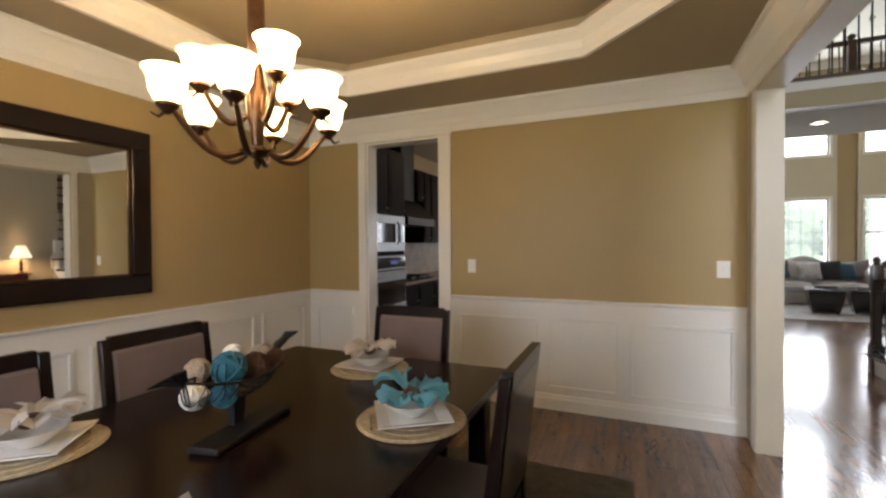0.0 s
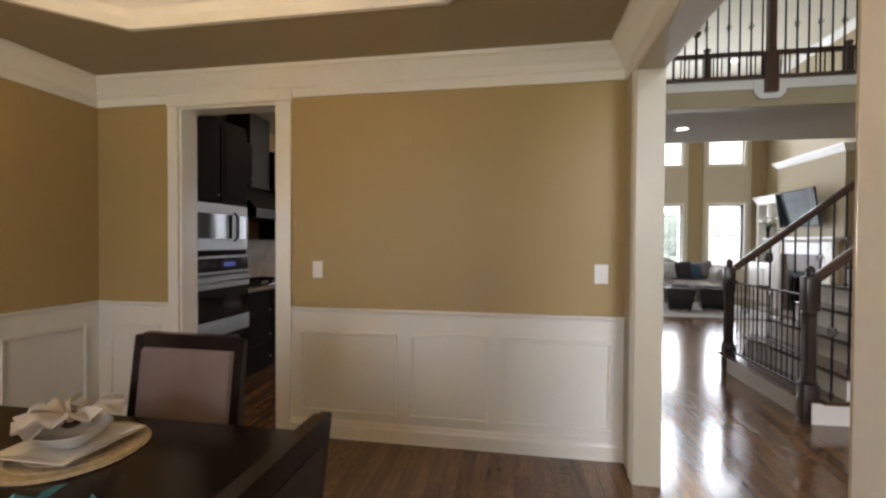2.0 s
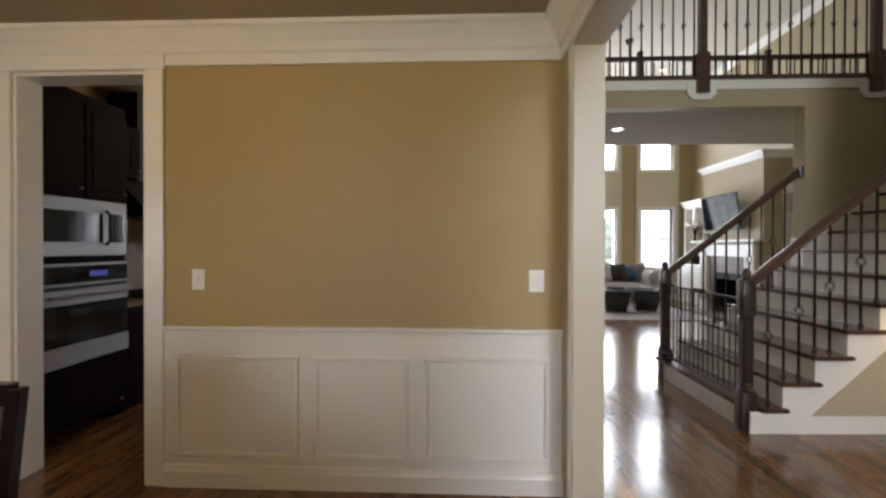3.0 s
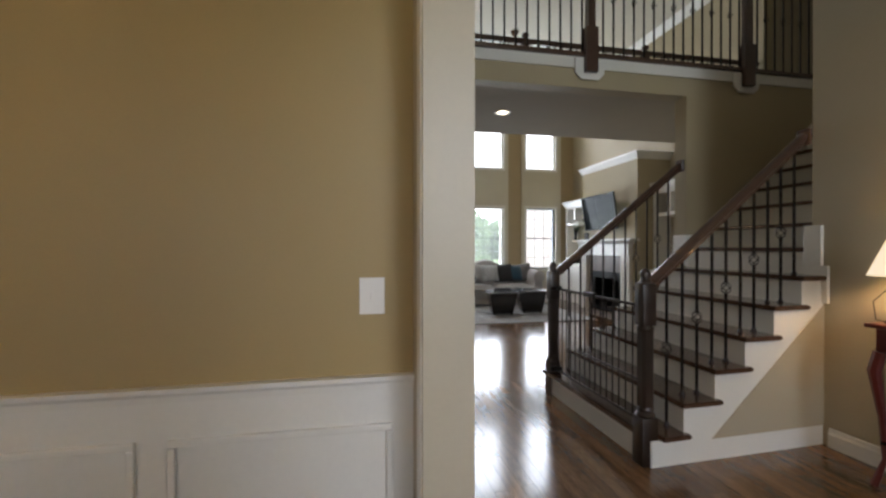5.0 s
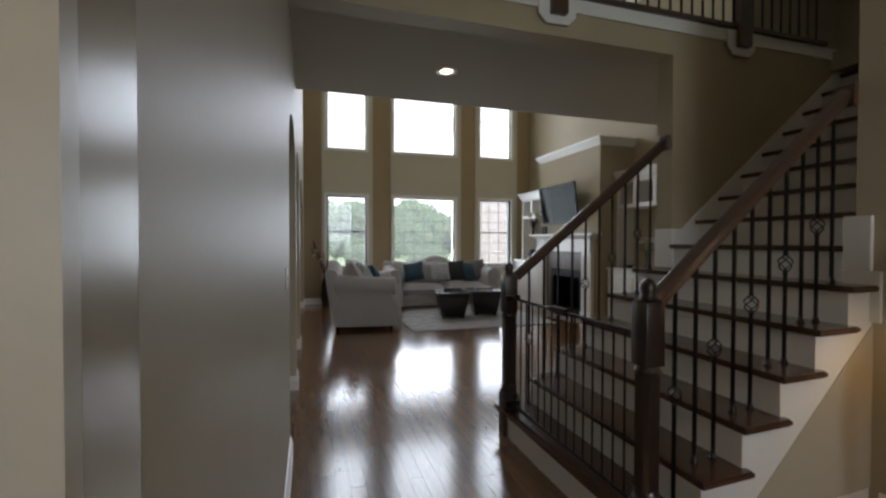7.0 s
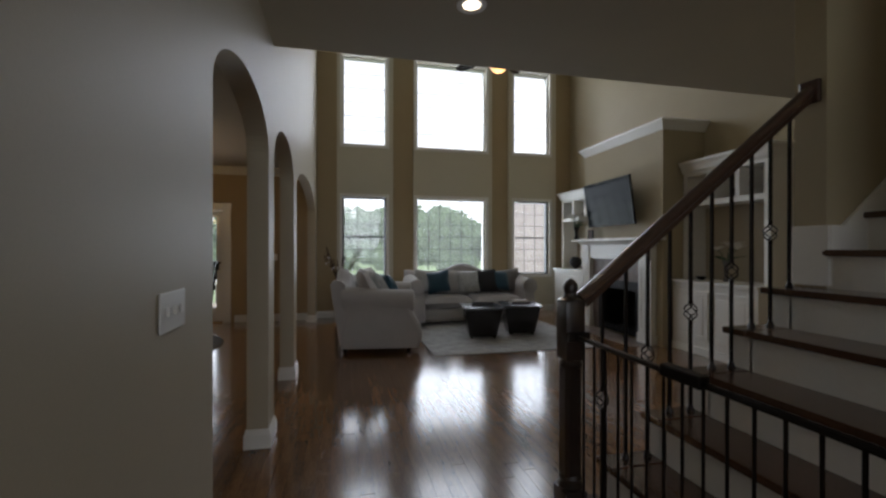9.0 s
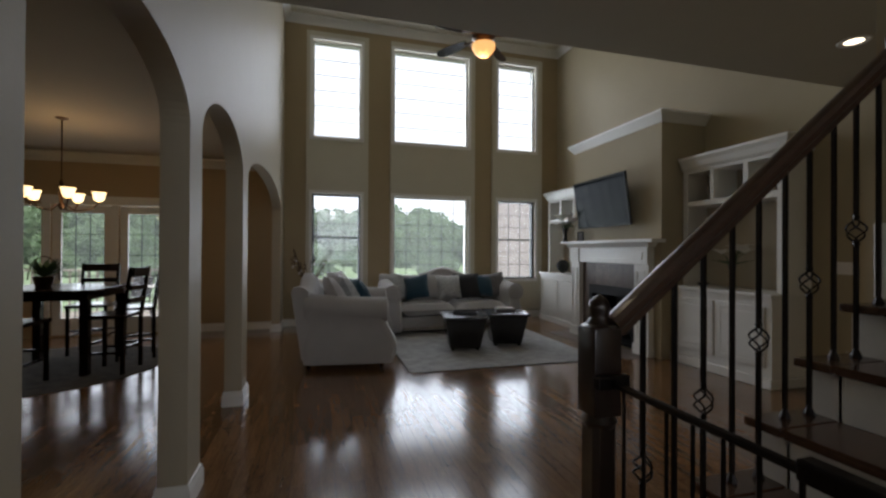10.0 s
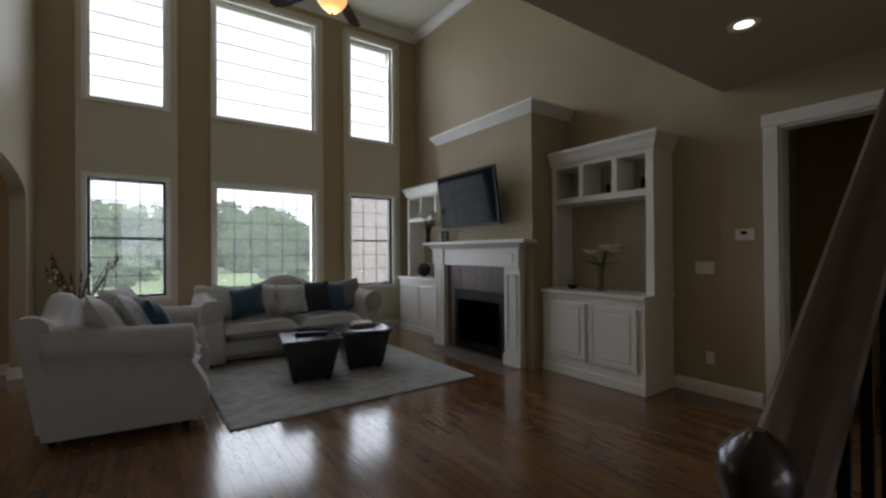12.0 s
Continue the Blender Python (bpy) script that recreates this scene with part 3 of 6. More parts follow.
for k in range(STEPS):
    bm = bmesh.new()
    x0, x1 = SX + RUN * k - 0.032, SX + RUN * (k + 1)
    z1 = RISE * (k + 1)
    if k < 6:
        x1r = x1 + 0.028
        ya, yb = side_y(x0) - 0.035, side_y(x1r) - 0.035
        poly = [(x0, ya), (x1r, yb), (x1r, yb + 0.038), (x1, yb + 0.038), (x1, OPEN_Y + 0.0), (x0, OPEN_Y + 0.0)]
    else:
        poly = [(x0, 5.622), (x1, 5.622), (x1, OPEN_Y), (x0, OPEN_Y)]
    if k < 1:
        poly = [(3.03, ya), *poly[1:4], (x1, OPEN_Y + 0.16), (x0, OPEN_Y + 0.16), (x0, 5.61), (3.03, 5.61)]
    prism(bm, poly, z1 - 0.032, z1 - 0.003 + 0.003, "z")
    bmesh.ops.bevel(bm, geom=[e for e in bm.edges if abs(e.verts[0].co.z - e.verts[1].co.z) < 0.001], offset=0.007, segments=2, affect="EDGES")
    under("tread", bm, TREADWOOD, "")
box_ = boxes((SX, OPEN_Y - 0.02, 0, SX + RUN, OPEN_Y + 0.14, RISE - 0.034))
under("bottom_step_return", box_, WHITE)

# skirt boards up the walls
sk = bmesh.new()
prism(sk, [(4.40, 1.18), (4.40, 1.49), (4.49, 1.49), (6.7, 3.31), (6.7, 2.9)], 6.838, 6.858)
under("north_skirt", sk, WHITE)
under("north_skirt_return", boxes((4.382, 6.838, 1.18, 4.398, 7.02, 1.49), bevel=0.004), WHITE)
sk = bmesh.new()
prism(sk, [(FX - 0.0, 1.15), (FX, 1.52), (4.52, 1.52), (6.7, 3.33), (6.7, 2.9)], 5.622, 5.642)
under("south_skirt", sk, WHITE)
under("skirt_return", boxes((4.336, 5.50, 0.98, 4.358, 5.66, 1.24), (4.332, 5.54, 1.24, 4.358, 5.66, 1.52), bevel=0.004), WHITE)


def newel_bm(x, y, z0, top, piece, s=0.046):
    bm = bmesh.new()
    b0, b1 = z0 + 0.30, top - 0.36
    if piece == "base":
        box(bm, x - s - 0.008, y - s - 0.008, z0, x + s + 0.008, y + s + 0.008, z0 + 0.30, bevel=0.004)
    elif piece == "shaft":
        lathe(bm, [(s * 1.15, b0), (s * 1.32, b0 + 0.015), (s * 1.0, b0 + 0.035), (s * 1.12, b0 + 0.05), (s * 0.98, b0 + 0.065)], x, y, 0, 18)
        c, h = s * 0.90, s * 0.56
        ring = [(c, h), (h, c), (-h, c), (-c, h), (-c, -h), (-h, -c), (h, -c), (c, -h)]
        prism(bm, [(x + p, y + q) for p, q in ring], b0 + 0.06, b1 - 0.03, "z")
        lathe(bm, [(s * 0.98, b1 - 0.04), (s * 1.16, b1 - 0.02), (s * 0.95, b1)], x, y, 0, 18)
    elif piece == "block":
        box(bm, x - s, y - s, b1, x + s, y + s, top - 0.10, bevel=0.004)
    else:
        lathe(bm, [(s * 1.22, -0.10), (s * 1.22, -0.094), (s * 0.85, -0.088), (s * 0.62, -0.072), (s * 0.60, -0.064), (s * 0.66, -0.052), (s * 0.72, -0.040), (s * 0.66, -0.024), (s * 0.42, -0.010), (0.006, 0.0)], x, y, top, 18)
    return bm


NX = 3.02
SOUTH_POST = (2.97, 5.55)
NEWELS = [SOUTH_POST, (3.005, 6.925)]
for x, y in NEWELS:
    post = under("newel_post", newel_bm(x, y, 0.0, 1.235, "base"), NEWELWOOD, "near-black turned newel post with a small ball cap", True)
    part("turned_shaft", newel_bm(x, y, 0.0, 1.235, "shaft"), NEWELWOOD, post, smooth=True)
    part("top_block", newel_bm(x, y, 0.0, 1.235, "block"), NEWELWOOD, post, smooth=True)
    part("cap", newel_bm(x, y, 0.0, 1.235, "cap"), NEWELWOOD, post, smooth=True)


def rail_bm(a, b, w=0.033, h=0.036):
    """A handrail of moulded section from a to b."""
    bm = bmesh.new()
    a, b = Vector(a), Vector(b)
    d = (b - a).normalized()
    s = Vector((-d.y, d.x, 0)).normalized()
    u = d.cross(s) * -1 if d.cross(s).z < 0 else d.cross(s)
    prof = [(-0.55, -1), (0.55, -1), (0.65, -0.4), (1, -0.1), (1, 0.45), (0.7, 0.85), (0.25, 1), (-0.25, 1), (-0.7, 0.85), (-1, 0.45), (-1, -0.1), (-0.65, -0.4)]
    r0, r1 = [[bm.verts.new(p + s * w * q[0] + u * h * q[1]) for q in prof] for p in (a, b)]
    for i in range(len(prof)):
        bm.faces.new((r0[i], r0[(i + 1) % 12], r1[(i + 1) % 12], r1[i]))
    bm.faces.new(r0[::-1]), bm.faces.new(r1)
    return bm


def bal_y(x):
    return 5.60 + 0.05 * (x - NX)


SLOPE = RISE / RUN
RAIL0 = 1.135
south_end = (4.34, bal_y(4.34), RAIL0 + 0.775 * (4.34 - NX))
north_end = (4.385, 6.93, RAIL0 + 0.77 * (4.385 - NX))
under("handrail", rail_bm((NX - 0.01, 5.58, RAIL0 - 0.02), south_end), RAILWOOD, "sloping walnut handrail", True)
under("handrail", rail_bm((NX + 0.04, 6.93, RAIL0), north_end), RAILWOOD, "sloping walnut handrail", True)
under("rail_rosette", boxes((4.372, 6.88, north_end[2] - 0.06, 4.398, 6.98, north_end[2] + 0.06), bevel=0.008), RAILWOOD)
under("rail_rosette", boxes((4.335, south_end[1] - 0.05, south_end[2] - 0.06, 4.358, south_end[1] + 0.05, south_end[2] + 0.06), bevel=0.008), RAILWOOD)


def basket(bm, x, y, z, r=0.026, h=0.085, wires=4):
    for k in range(wires):
        pts = []
        for i in range(9):
            u = i / 8
            a = 6.2832 * k / wires + u * 3.1416
            q = 0.006 + r * math.sin(math.pi * u)
            pts.append((x + q * math.cos(a), y + q * math.sin(a), z - h / 2 + h * u))
        tube(bm, pts, 0.0036, 4)
    for s in (-1, 1):
        lathe(bm, [(0.007, -0.012), (0.012, 0), (0.007, 0.012)], x, y, z + s * (h / 2 + 0.008), 6)


def baluster(x, y, z0, z1, style, mid):
    bm, s = bmesh.new(), 0.0065
    zb = z0 + (z1 - z0) * mid
    spans = [(z0, z1)] if style == 0 else [(z0, zb - 0.05), (zb + 0.05, z1)]
    for a, b in spans:
        box(bm, x - s, y - s, a, x + s, y + s, b)
    if style == 1:
        basket(bm, x, y, zb)
    ob = under("baluster", bm, IRON, "black iron baluster with an open basket knot" if style == 1 else "plain black iron baluster")
    sh = bmesh.new()
    lathe(sh, [(0.019, 0), (0.019, 0.006), (0.010, 0.026), (0.008, 0.034)], x, y, z0, 8)
    under("shoe", sh, IRON)
    return ob


for k in range(6):
    for q in (0.36, 0.85):
        x = SX + RUN * (k + q)
        if k == 0 and q < 0.5:
            continue
        t = (x - NX) / (4.34 - NX)
        style = 1 if q > 0.5 else 0
        if x < 4.30:
            baluster(x, bal_y(x), RISE * (k + 1), RAIL0 + (south_end[2] - RAIL0) * t - 0.03, style, 0.5)
        if x < 4.36:
            baluster(x, 6.93, RISE * (k + 1), RAIL0 + (north_end[2] - RAIL0) * t - 0.03, style, 0.47)
# side carcass under the north balusters
for k in range(1, 6):
    nb = bmesh.new()
    x0 = SX + RUN * k
    box(nb, x0, OPEN_Y - 0.01, 0, min(x0 + RUN, 4.398), OPEN_Y + 0.105, RISE * (k + 1) - 0.034)
    under("stringer_block", nb, WHITE)
for k in range(1, 6):
    x0 = SX + RUN * k - 0.032
    under("tread_return", boxes((x0, OPEN_Y + 0.002, RISE * (k + 1) - 0.032, min(x0 + RUN + 0.06, 4.397), OPEN_Y + 0.13, RISE * (k + 1)), bevel=0.006), TREADWOOD)

# pet gate between the newels
gate = thing("safety_gate", "black metal safety gate closed across the foot of the stairs", "gate", at=(NX, 6.27, 0.2))
GXX = 3.0
for name, z in (("top_rail", 0.985), ("bottom_rail", 0.235)):
    under(name, tube(bmesh.new(), [(GXX, 5.61, z), (GXX, 6.87, z)], 0.011, 8), IRON, parent=gate)
under("middle_rail", tube(bmesh.new(), [(GXX, 5.61, 0.50), (GXX, 6.45, 0.50)], 0.008, 8), IRON, parent=gate)
for i in range(15):
    y = 5.72 + 0.0775 * i
    under("gate_bar", tube(bmesh.new(), [(GXX, y, 0.235), (GXX, y, 0.985)], 0.0055, 6), IRON, parent=gate)
for y, s in ((5.615, 1), (6.865, -1)):
    under("clamp", boxes((GXX - 0.05, y - 0.015, 0.965, GXX + 0.06, y + 0.015, 1.005), bevel=0.006), IRON, parent=gate)
    under("clamp", boxes((GXX - 0.05, y - 0.015, 0.215, GXX + 0.06, y + 0.015, 0.255), bevel=0.006), IRON, parent=gate)
under("latch", boxes((GXX - 0.02, 6.18, 0.97, GXX + 0.02, 6.34, 1.01), bevel=0.006), IRON, parent=gate)

# ---- balcony ----
structure("balcony_fascia", slab(GX, 9.0, 6.845, OPEN_Y - 0.002, 3.05, 3.15), WHITE)
structure("balcony_fascia_north", slab(GX, EX, LOW_Y + 0.002, LOW_Y + 0.02, 3.02, 3.15), WHITE)
railing = thing("balcony_railing", "upper landing railing in walnut and black iron", "railing", at=(3.3, 6.84, 3.15))
for xs0, xs1, yy, zt, nm in ((GX, 6.1, 6.85, 4.08, "south"), (GX, EX, 8.5, 4.08, "north")):
    if nm == "north":
        railing = thing("balcony_railing", "far upper landing railing in walnut and black iron", "railing", at=(3.3, 8.5, 3.15))
    under("shoe_rail", boxes((xs0, yy - 0.035, 3.152, xs1, yy + 0.035, 3.19), bevel=0.005), RAILWOOD, parent=railing)
    under("top_rail", rail_bm((xs0, yy, zt), (xs1, yy, zt)), RAILWOOD, smooth=True, parent=railing)
    posts = (3.33, 5.08) if nm == "south" else (3.37, 5.15)
    for px in posts:
        bm = bmesh.new()
        z0 = 3.0 if nm == "south" else 3.14
        yp = yy - 0.025 if nm == "south" else yy
        if nm == "south":
            box(bm, px - 0.062, yp - 0.045, z0, px + 0.062, yp + 0.045, 3.42, bevel=0.006)
            box(bm, px - 0.035, yp - 0.035, 3.42, px + 0.035, yp + 0.035, 4.0)
        else:
            box(bm, px - 0.045, yp - 0.045, z0, px + 0.045, yp + 0.045, 4.1, bevel=0.005)
        lathe(bm, [(0.04, 0), (0.03, 0.015), (0.05, 0.05), (0.045, 0.075), (0.01, 0.1)], px, yp, 4.1, 12)
        under("newel_post", bm, RAILWOOD, "walnut landing post", parent=railing)
    n = int((xs1 - xs0) / 0.108)
    for i in range(1, n):
        x = xs0 + i * (xs1 - xs0) / n
        if min(abs(x - px) for px in posts) < 0.06:
            continue
        bm, s = bmesh.new(), 0.0065
        box(bm, x - s, yy - s, 3.19, x + s, yy + s, zt - 0.03)
        if i % 2:
            basket(bm, x, yy, 3.72, 0.018, 0.07, 3)
        lathe(bm, [(0.016, 0), (0.008, 0.03)], x, yy, 3.19, 6)
        under("baluster", bm, IRON, parent=railing)
for px in (3.33, 5.08):
    bm = bmesh.new()
    prism(bm, [(px - 0.15, 3.14), (px - 0.15, 3.0), (px - 0.09, 2.94), (px + 0.09, 2.94), (px + 0.15, 3.0), (px + 0.15, 3.14)], 6.828, 6.842)
    structure("balcony_post_block", bm, WHITE)

# ---- windows ----
def window(x0, x1, z0, z1, y, cols, rows, sash, label):
    w = thing("window", label, "window", at=((x0 + x1) / 2, y, z0))
    tagged(w, kind="structure")
    bm = bmesh.new()
    for r in ((x0, y - 0.02, z0, x0 + 0.035, y + 0.10, z1), (x1 - 0.035, y - 0.02, z0, x1, y + 0.10, z1), (x0 + 0.035, y - 0.02, z1 - 0.035, x1 - 0.035, y + 0.10, z1), (x0 + 0.035, y - 0.02, z0, x1 - 0.035, y + 0.10, z0 + 0.035)):
        box(bm, *r, bevel=0.003)
    under("window_frame", bm, sash, parent=w)
    a, b, c, d = x0 + 0.035, x1 - 0.035, z0 + 0.035, z1 - 0.035
    g = under("pane", boxes((a, y + 0.04, c, b, y + 0.046, d)), GLASS, "clear window glass", parent=w)
    g.visible_shadow = False
    for i in range(1, rows):
        z = c + (d - c) * i / rows
        t = 0.016 if (cols == 3 and i == 3 and rows == 6) else 0.005
        under("glazing_bar", boxes((a, y + 0.02, z - t, b, y + 0.038, z + t)), SASH, parent=w)
    for i in range(1, cols):
        x = a + (b - a) * i / cols
        under("glazing_bar", boxes((x - 0.005, y + 0.022, c, x + 0.005, y + 0.036, d)), SASH, parent=w)
    return w


for k, (wx0, wx1) in enumerate(WINDOWS):
    centre = k == 1
    window(wx0, wx1, 0.80, 2.41, 14.08, 6 if centre else 3, 6, WHITE if centre else SASH, "tall lower window with a fine grille looking onto trees")
    window(wx0, wx1, 3.45, 5.23, 14.08, 1, 6, WHITE, "high upper window full of white sky")
    for z0, z1 in ((0.80, 2.41), (3.45, 5.23)):
        t = 0.055
        casing("window_casing", [(wx0 - t, 13.972, z0 - t, wx0, 13.99, z1 + t), (wx1, 13.972, z0 - t, wx1 + t, 13.99, z1 + t), (wx0, 13.972, z1, wx1, 13.99, z1 + t), (wx0, 13.965, z0 - t, wx1, 13.99, z0)], bevel=0.003)
# assumed windows, never in view, placed for daylight from the south
window(1.9, 4.1, 0.8, 4.4, -2.48, 4, 8, WHITE, "tall assumed front window, out of view")
window(-1.5, 0.3, 0.75, 2.25, -0.7, 4, 4, WHITE, "assumed dining room window, out of view")

# ---- built-ins and fireplace ----
def panel_door(w, h):
    """A raised-panel cabinet door in the y-z plane, facing -x, its back at x = 0."""
    bm = bmesh.new()
    box(bm, -0.018, -w / 2, -h / 2, 0, w / 2, h / 2, bevel=0.003)
    for r in ((-0.024, -w / 2 + 0.003, -h / 2 + 0.003, -0.018, -w / 2 + 0.055, h / 2 - 0.003), (-0.024, w / 2 - 0.055, -h / 2 + 0.003, -0.018, w / 2 - 0.003, h / 2 - 0.003),
              (-0.024, -w / 2 + 0.055, h / 2 - 0.055, -0.018, w / 2 - 0.055, h / 2 - 0.003), (-0.024, -w / 2 + 0.055, -h / 2 + 0.003, -0.018, w / 2 - 0.055, -h / 2 + 0.055)):
        box(bm, *r, bevel=0.004)
    return bm


def builtin(y0, y1, cubbies, label):
    c = thing("built_in_cabinet", label, "cabinet", "built-ins beside the fireplace", at=((EX + 6.47) / 2, (y0 + y1) / 2, 0))
    under("body", boxes((6.49, y0, 0.10, EX - 0.003, y1, 0.91), bevel=0.004), WHITE, parent=c)
    under("plinth", boxes((6.465, y0 - 0.012, 0.0, EX - 0.003, y1 + 0.004, 0.10), bevel=0.006), WHITE, parent=c)
    under("countertop", boxes((6.45, y0 - 0.02, 0.91, EX - 0.003, y1 + 0.002, 0.95), bevel=0.006), WHITE, parent=c)
    n = 2
    for i in range(n):
        a = y0 + 0.06 + i * (y1 - y0 - 0.09) / n
        w = (y1 - y0 - 0.12) / n - 0.03
        d = panel_door(w, 0.62)
        bmesh.ops.translate(d, verts=d.verts, vec=(6.49, a + w / 2 + 0.01, 0.51))
        leaf = under("door", d, WHITE, parent=c)
        cy, cz = a + w / 2 + 0.01, 0.51
        part("raised_panel", boxes((6.464, cy - w / 2 + 0.075, cz - 0.235, 6.473, cy + w / 2 - 0.075, cz + 0.235), bevel=0.004), WHITE, leaf)
    u = [(6.68, y0, 0.95, EX - 0.003, y0 + 0.03, 2.42), (6.68, y1 - 0.03, 0.95, EX - 0.003, y1, 2.42)]
    under("side_panel", boxes(u[0]), WHITE, parent=c)
    under("side_panel", boxes(u[1]), WHITE, parent=c)
    under("face_stile", boxes((6.66, y0 - 0.002, 0.95, 6.68, y0 + 0.08, 2.36), bevel=0.003), WHITE, parent=c)
    under("face_stile", boxes((6.66, y1 - 0.07, 0.95, 6.68, y1, 2.36), bevel=0.003), WHITE, parent=c)
    under("back_panel", boxes((EX - 0.02, y0 + 0.03, 0.95, EX - 0.004, y1 - 0.03, 2.42)), CREAM, parent=c)
    under("shelf", boxes((6.665, y0 + 0.03, 1.94, EX - 0.02, y1 - 0.03, 2.01), bevel=0.003), WHITE, parent=c)
    under("top_panel", boxes((6.665, y0 - 0.002, 2.36, EX - 0.004, y1, 2.43), bevel=0.003), WHITE, parent=c)
    w = (y1 - y0) / cubbies
    for i in range(1, cubbies):
        under("divider", boxes((6.66, y0 + w * i - 0.03, 2.01, EX - 0.02, y0 + w * i + 0.03, 2.36), bevel=0.003), WHITE, parent=c)
    under("crown", sweep(bmesh.new(), [(EX - 0.005, y0), (6.66, y0), (6.66, y1)] if y0 < 10 else [(6.66, y0), (6.66, y1), (6.9, y1)], [(-0.01, 2.40), (0.01, 2.40), (0.03, 2.43), (0.05, 2.49), (0.08, 2.53), (0.08, 2.56), (-0.01, 2.56)]), WHITE, parent=c)
    under("crown_top", boxes((6.66, y0, 2.52, EX - 0.004, y1, 2.555)), WHITE, parent=c)
    return c


builtin(9.03, 10.30, 3, "white built-in cabinet with three open cubbies and panelled doors")
builtin(12.36, 13.75, 3, "white built-in cabinet beside the windows with open cubbies")

structure("chimney_breast", slab(6.34, EX, 10.32, 12.28, 0, 3.10, [(6.0, 6.9, 10.80, 11.82, 0.03, 0.86)]), GOLDEN)
structure("chimney_crown", sweep(bmesh.new(), [(EX, 10.32), (6.34, 10.32), (6.34, 12.28), (EX, 12.28)], [(0, 3.03), (0.01, 3.03), (0.03, 3.06), (0.07, 3.12), (0.09, 3.14), (0.09, 3.165), (0, 3.165)]), WHITE)
structure("chimney_top", slab(6.33, EX, 10.32, 12.28, 3.102, 3.16), GOLDEN)

fp = thing("fireplace", "white mantelpiece with brown slate surround and black firebox", "fireplace", at=(6.3, 11.3, 0))
for y0, y1 in ((10.44, 10.71), (12.0, 12.25)):
    leg = under("pilaster", boxes((6.25, y0, 0.12, 6.338, y1, 1.2), bevel=0.004), WHITE, parent=fp)
    ym = (y0 + y1) / 2
    under("plinth_block", boxes((6.235, y0 - 0.015, 0, 6.338, y1 + 0.015, 0.14), bevel=0.005), WHITE, parent=fp)
    under("pilaster_panel", boxes((6.238, y0 + 0.05, 0.20, 6.252, y0 + 0.07, 1.12), (6.238, y1 - 0.07, 0.20, 6.252, y1 - 0.05, 1.12), (6.238, y0 + 0.07, 1.10, 6.252, y1 - 0.07, 1.12), (6.238, y0 + 0.07, 0.20, 6.252, y1 - 0.07, 0.22), bevel=0.003), WHITE, parent=fp)
    under("frieze_block", boxes((6.225, y0 - 0.005, 1.2, 6.338, y1 + 0.005, 1.44), bevel=0.005), WHITE, parent=fp)
    under("rosette", boxes((6.215, ym - 0.05, 1.27, 6.226, ym + 0.05, 1.37), bevel=0.004), WHITE, parent=fp)
under("frieze", boxes((6.245, 10.71, 1.2, 6.338, 12.0, 1.44), bevel=0.004), WHITE, parent=fp)
under("frieze_panel", boxes((6.235, 10.80, 1.26, 6.247, 11.91, 1.275), (6.235, 10.80, 1.375, 6.247, 11.91, 1.39), bevel=0.003), WHITE, parent=fp)
under("bed_moulding", sweep(bmesh.new(), [(6.338, 10.43), (6.24, 10.43), (6.24, 12.26), (6.338, 12.26)], [(0, 1.43), (0.01, 1.43), (0.03, 1.46), (0.05, 1.49), (0, 1.49)]), WHITE, parent=fp)
under("mantel_shelf", boxes((6.12, 10.24, 1.49, 6.338, 12.40, 1.535), bevel=0.008), WHITE, parent=fp)
for y0, y1, z0, z1 in [(10.71, 10.80, 0.0, 0.3), (10.71, 10.80, 0.303, 0.6), (10.71, 10.80, 0.603, 0.86), (11.82, 12.0, 0.0, 0.3), (11.82, 12.0, 0.303, 0.6), (11.82, 12.0, 0.603, 0.86)] + [(10.71 + 0.3225 * i + 0.0015, 10.71 + 0.3225 * (i + 1) - 0.0015, 0.863, 1.198) for i in range(4)]:
    under("slate_tile", boxes((6.325, y0, z0, 6.339, y1, z1), bevel=0.002), TILE, parent=fp)
fb = slab(6.36, 6.85, 10.81, 11.81, 0.035, 0.85, [(6.3, 6.8, 10.84, 11.78, 0.06, 0.80)])
under("firebox", fb, SOOT, "black firebox lining", parent=fp)
under("firebox_surround", boxes((6.318, 10.79, 0.72, 6.33, 11.83, 0.86), (6.318, 10.79, 0.02, 6.33, 10.86, 0.72), (6.318, 11.76, 0.02, 6.33, 11.83, 0.72), bevel=0.003), SOOT, parent=fp)
under("louvre", boxes(*[(6.31, 10.86, 0.03 + 0.03 * i, 6.33, 11.76, 0.045 + 0.03 * i) for i in range(4)]), SOOT, parent=fp)
hearth = thing("hearth", "low brown slate hearth set in the floor", "hearth", at=(6.1, 11.3, 0))
for i in range(6):
    for j in range(2):
        y0, x0 = 10.42 + 0.325 * i, 5.9 + 0.212 * j
        under("slate_tile", boxes((x0 + 0.0015, y0 + 0.0015, -0.01, x0 + 0.2105, y0 + 0.3235, 0.004), bevel=0.002), TILE, parent=hearth)

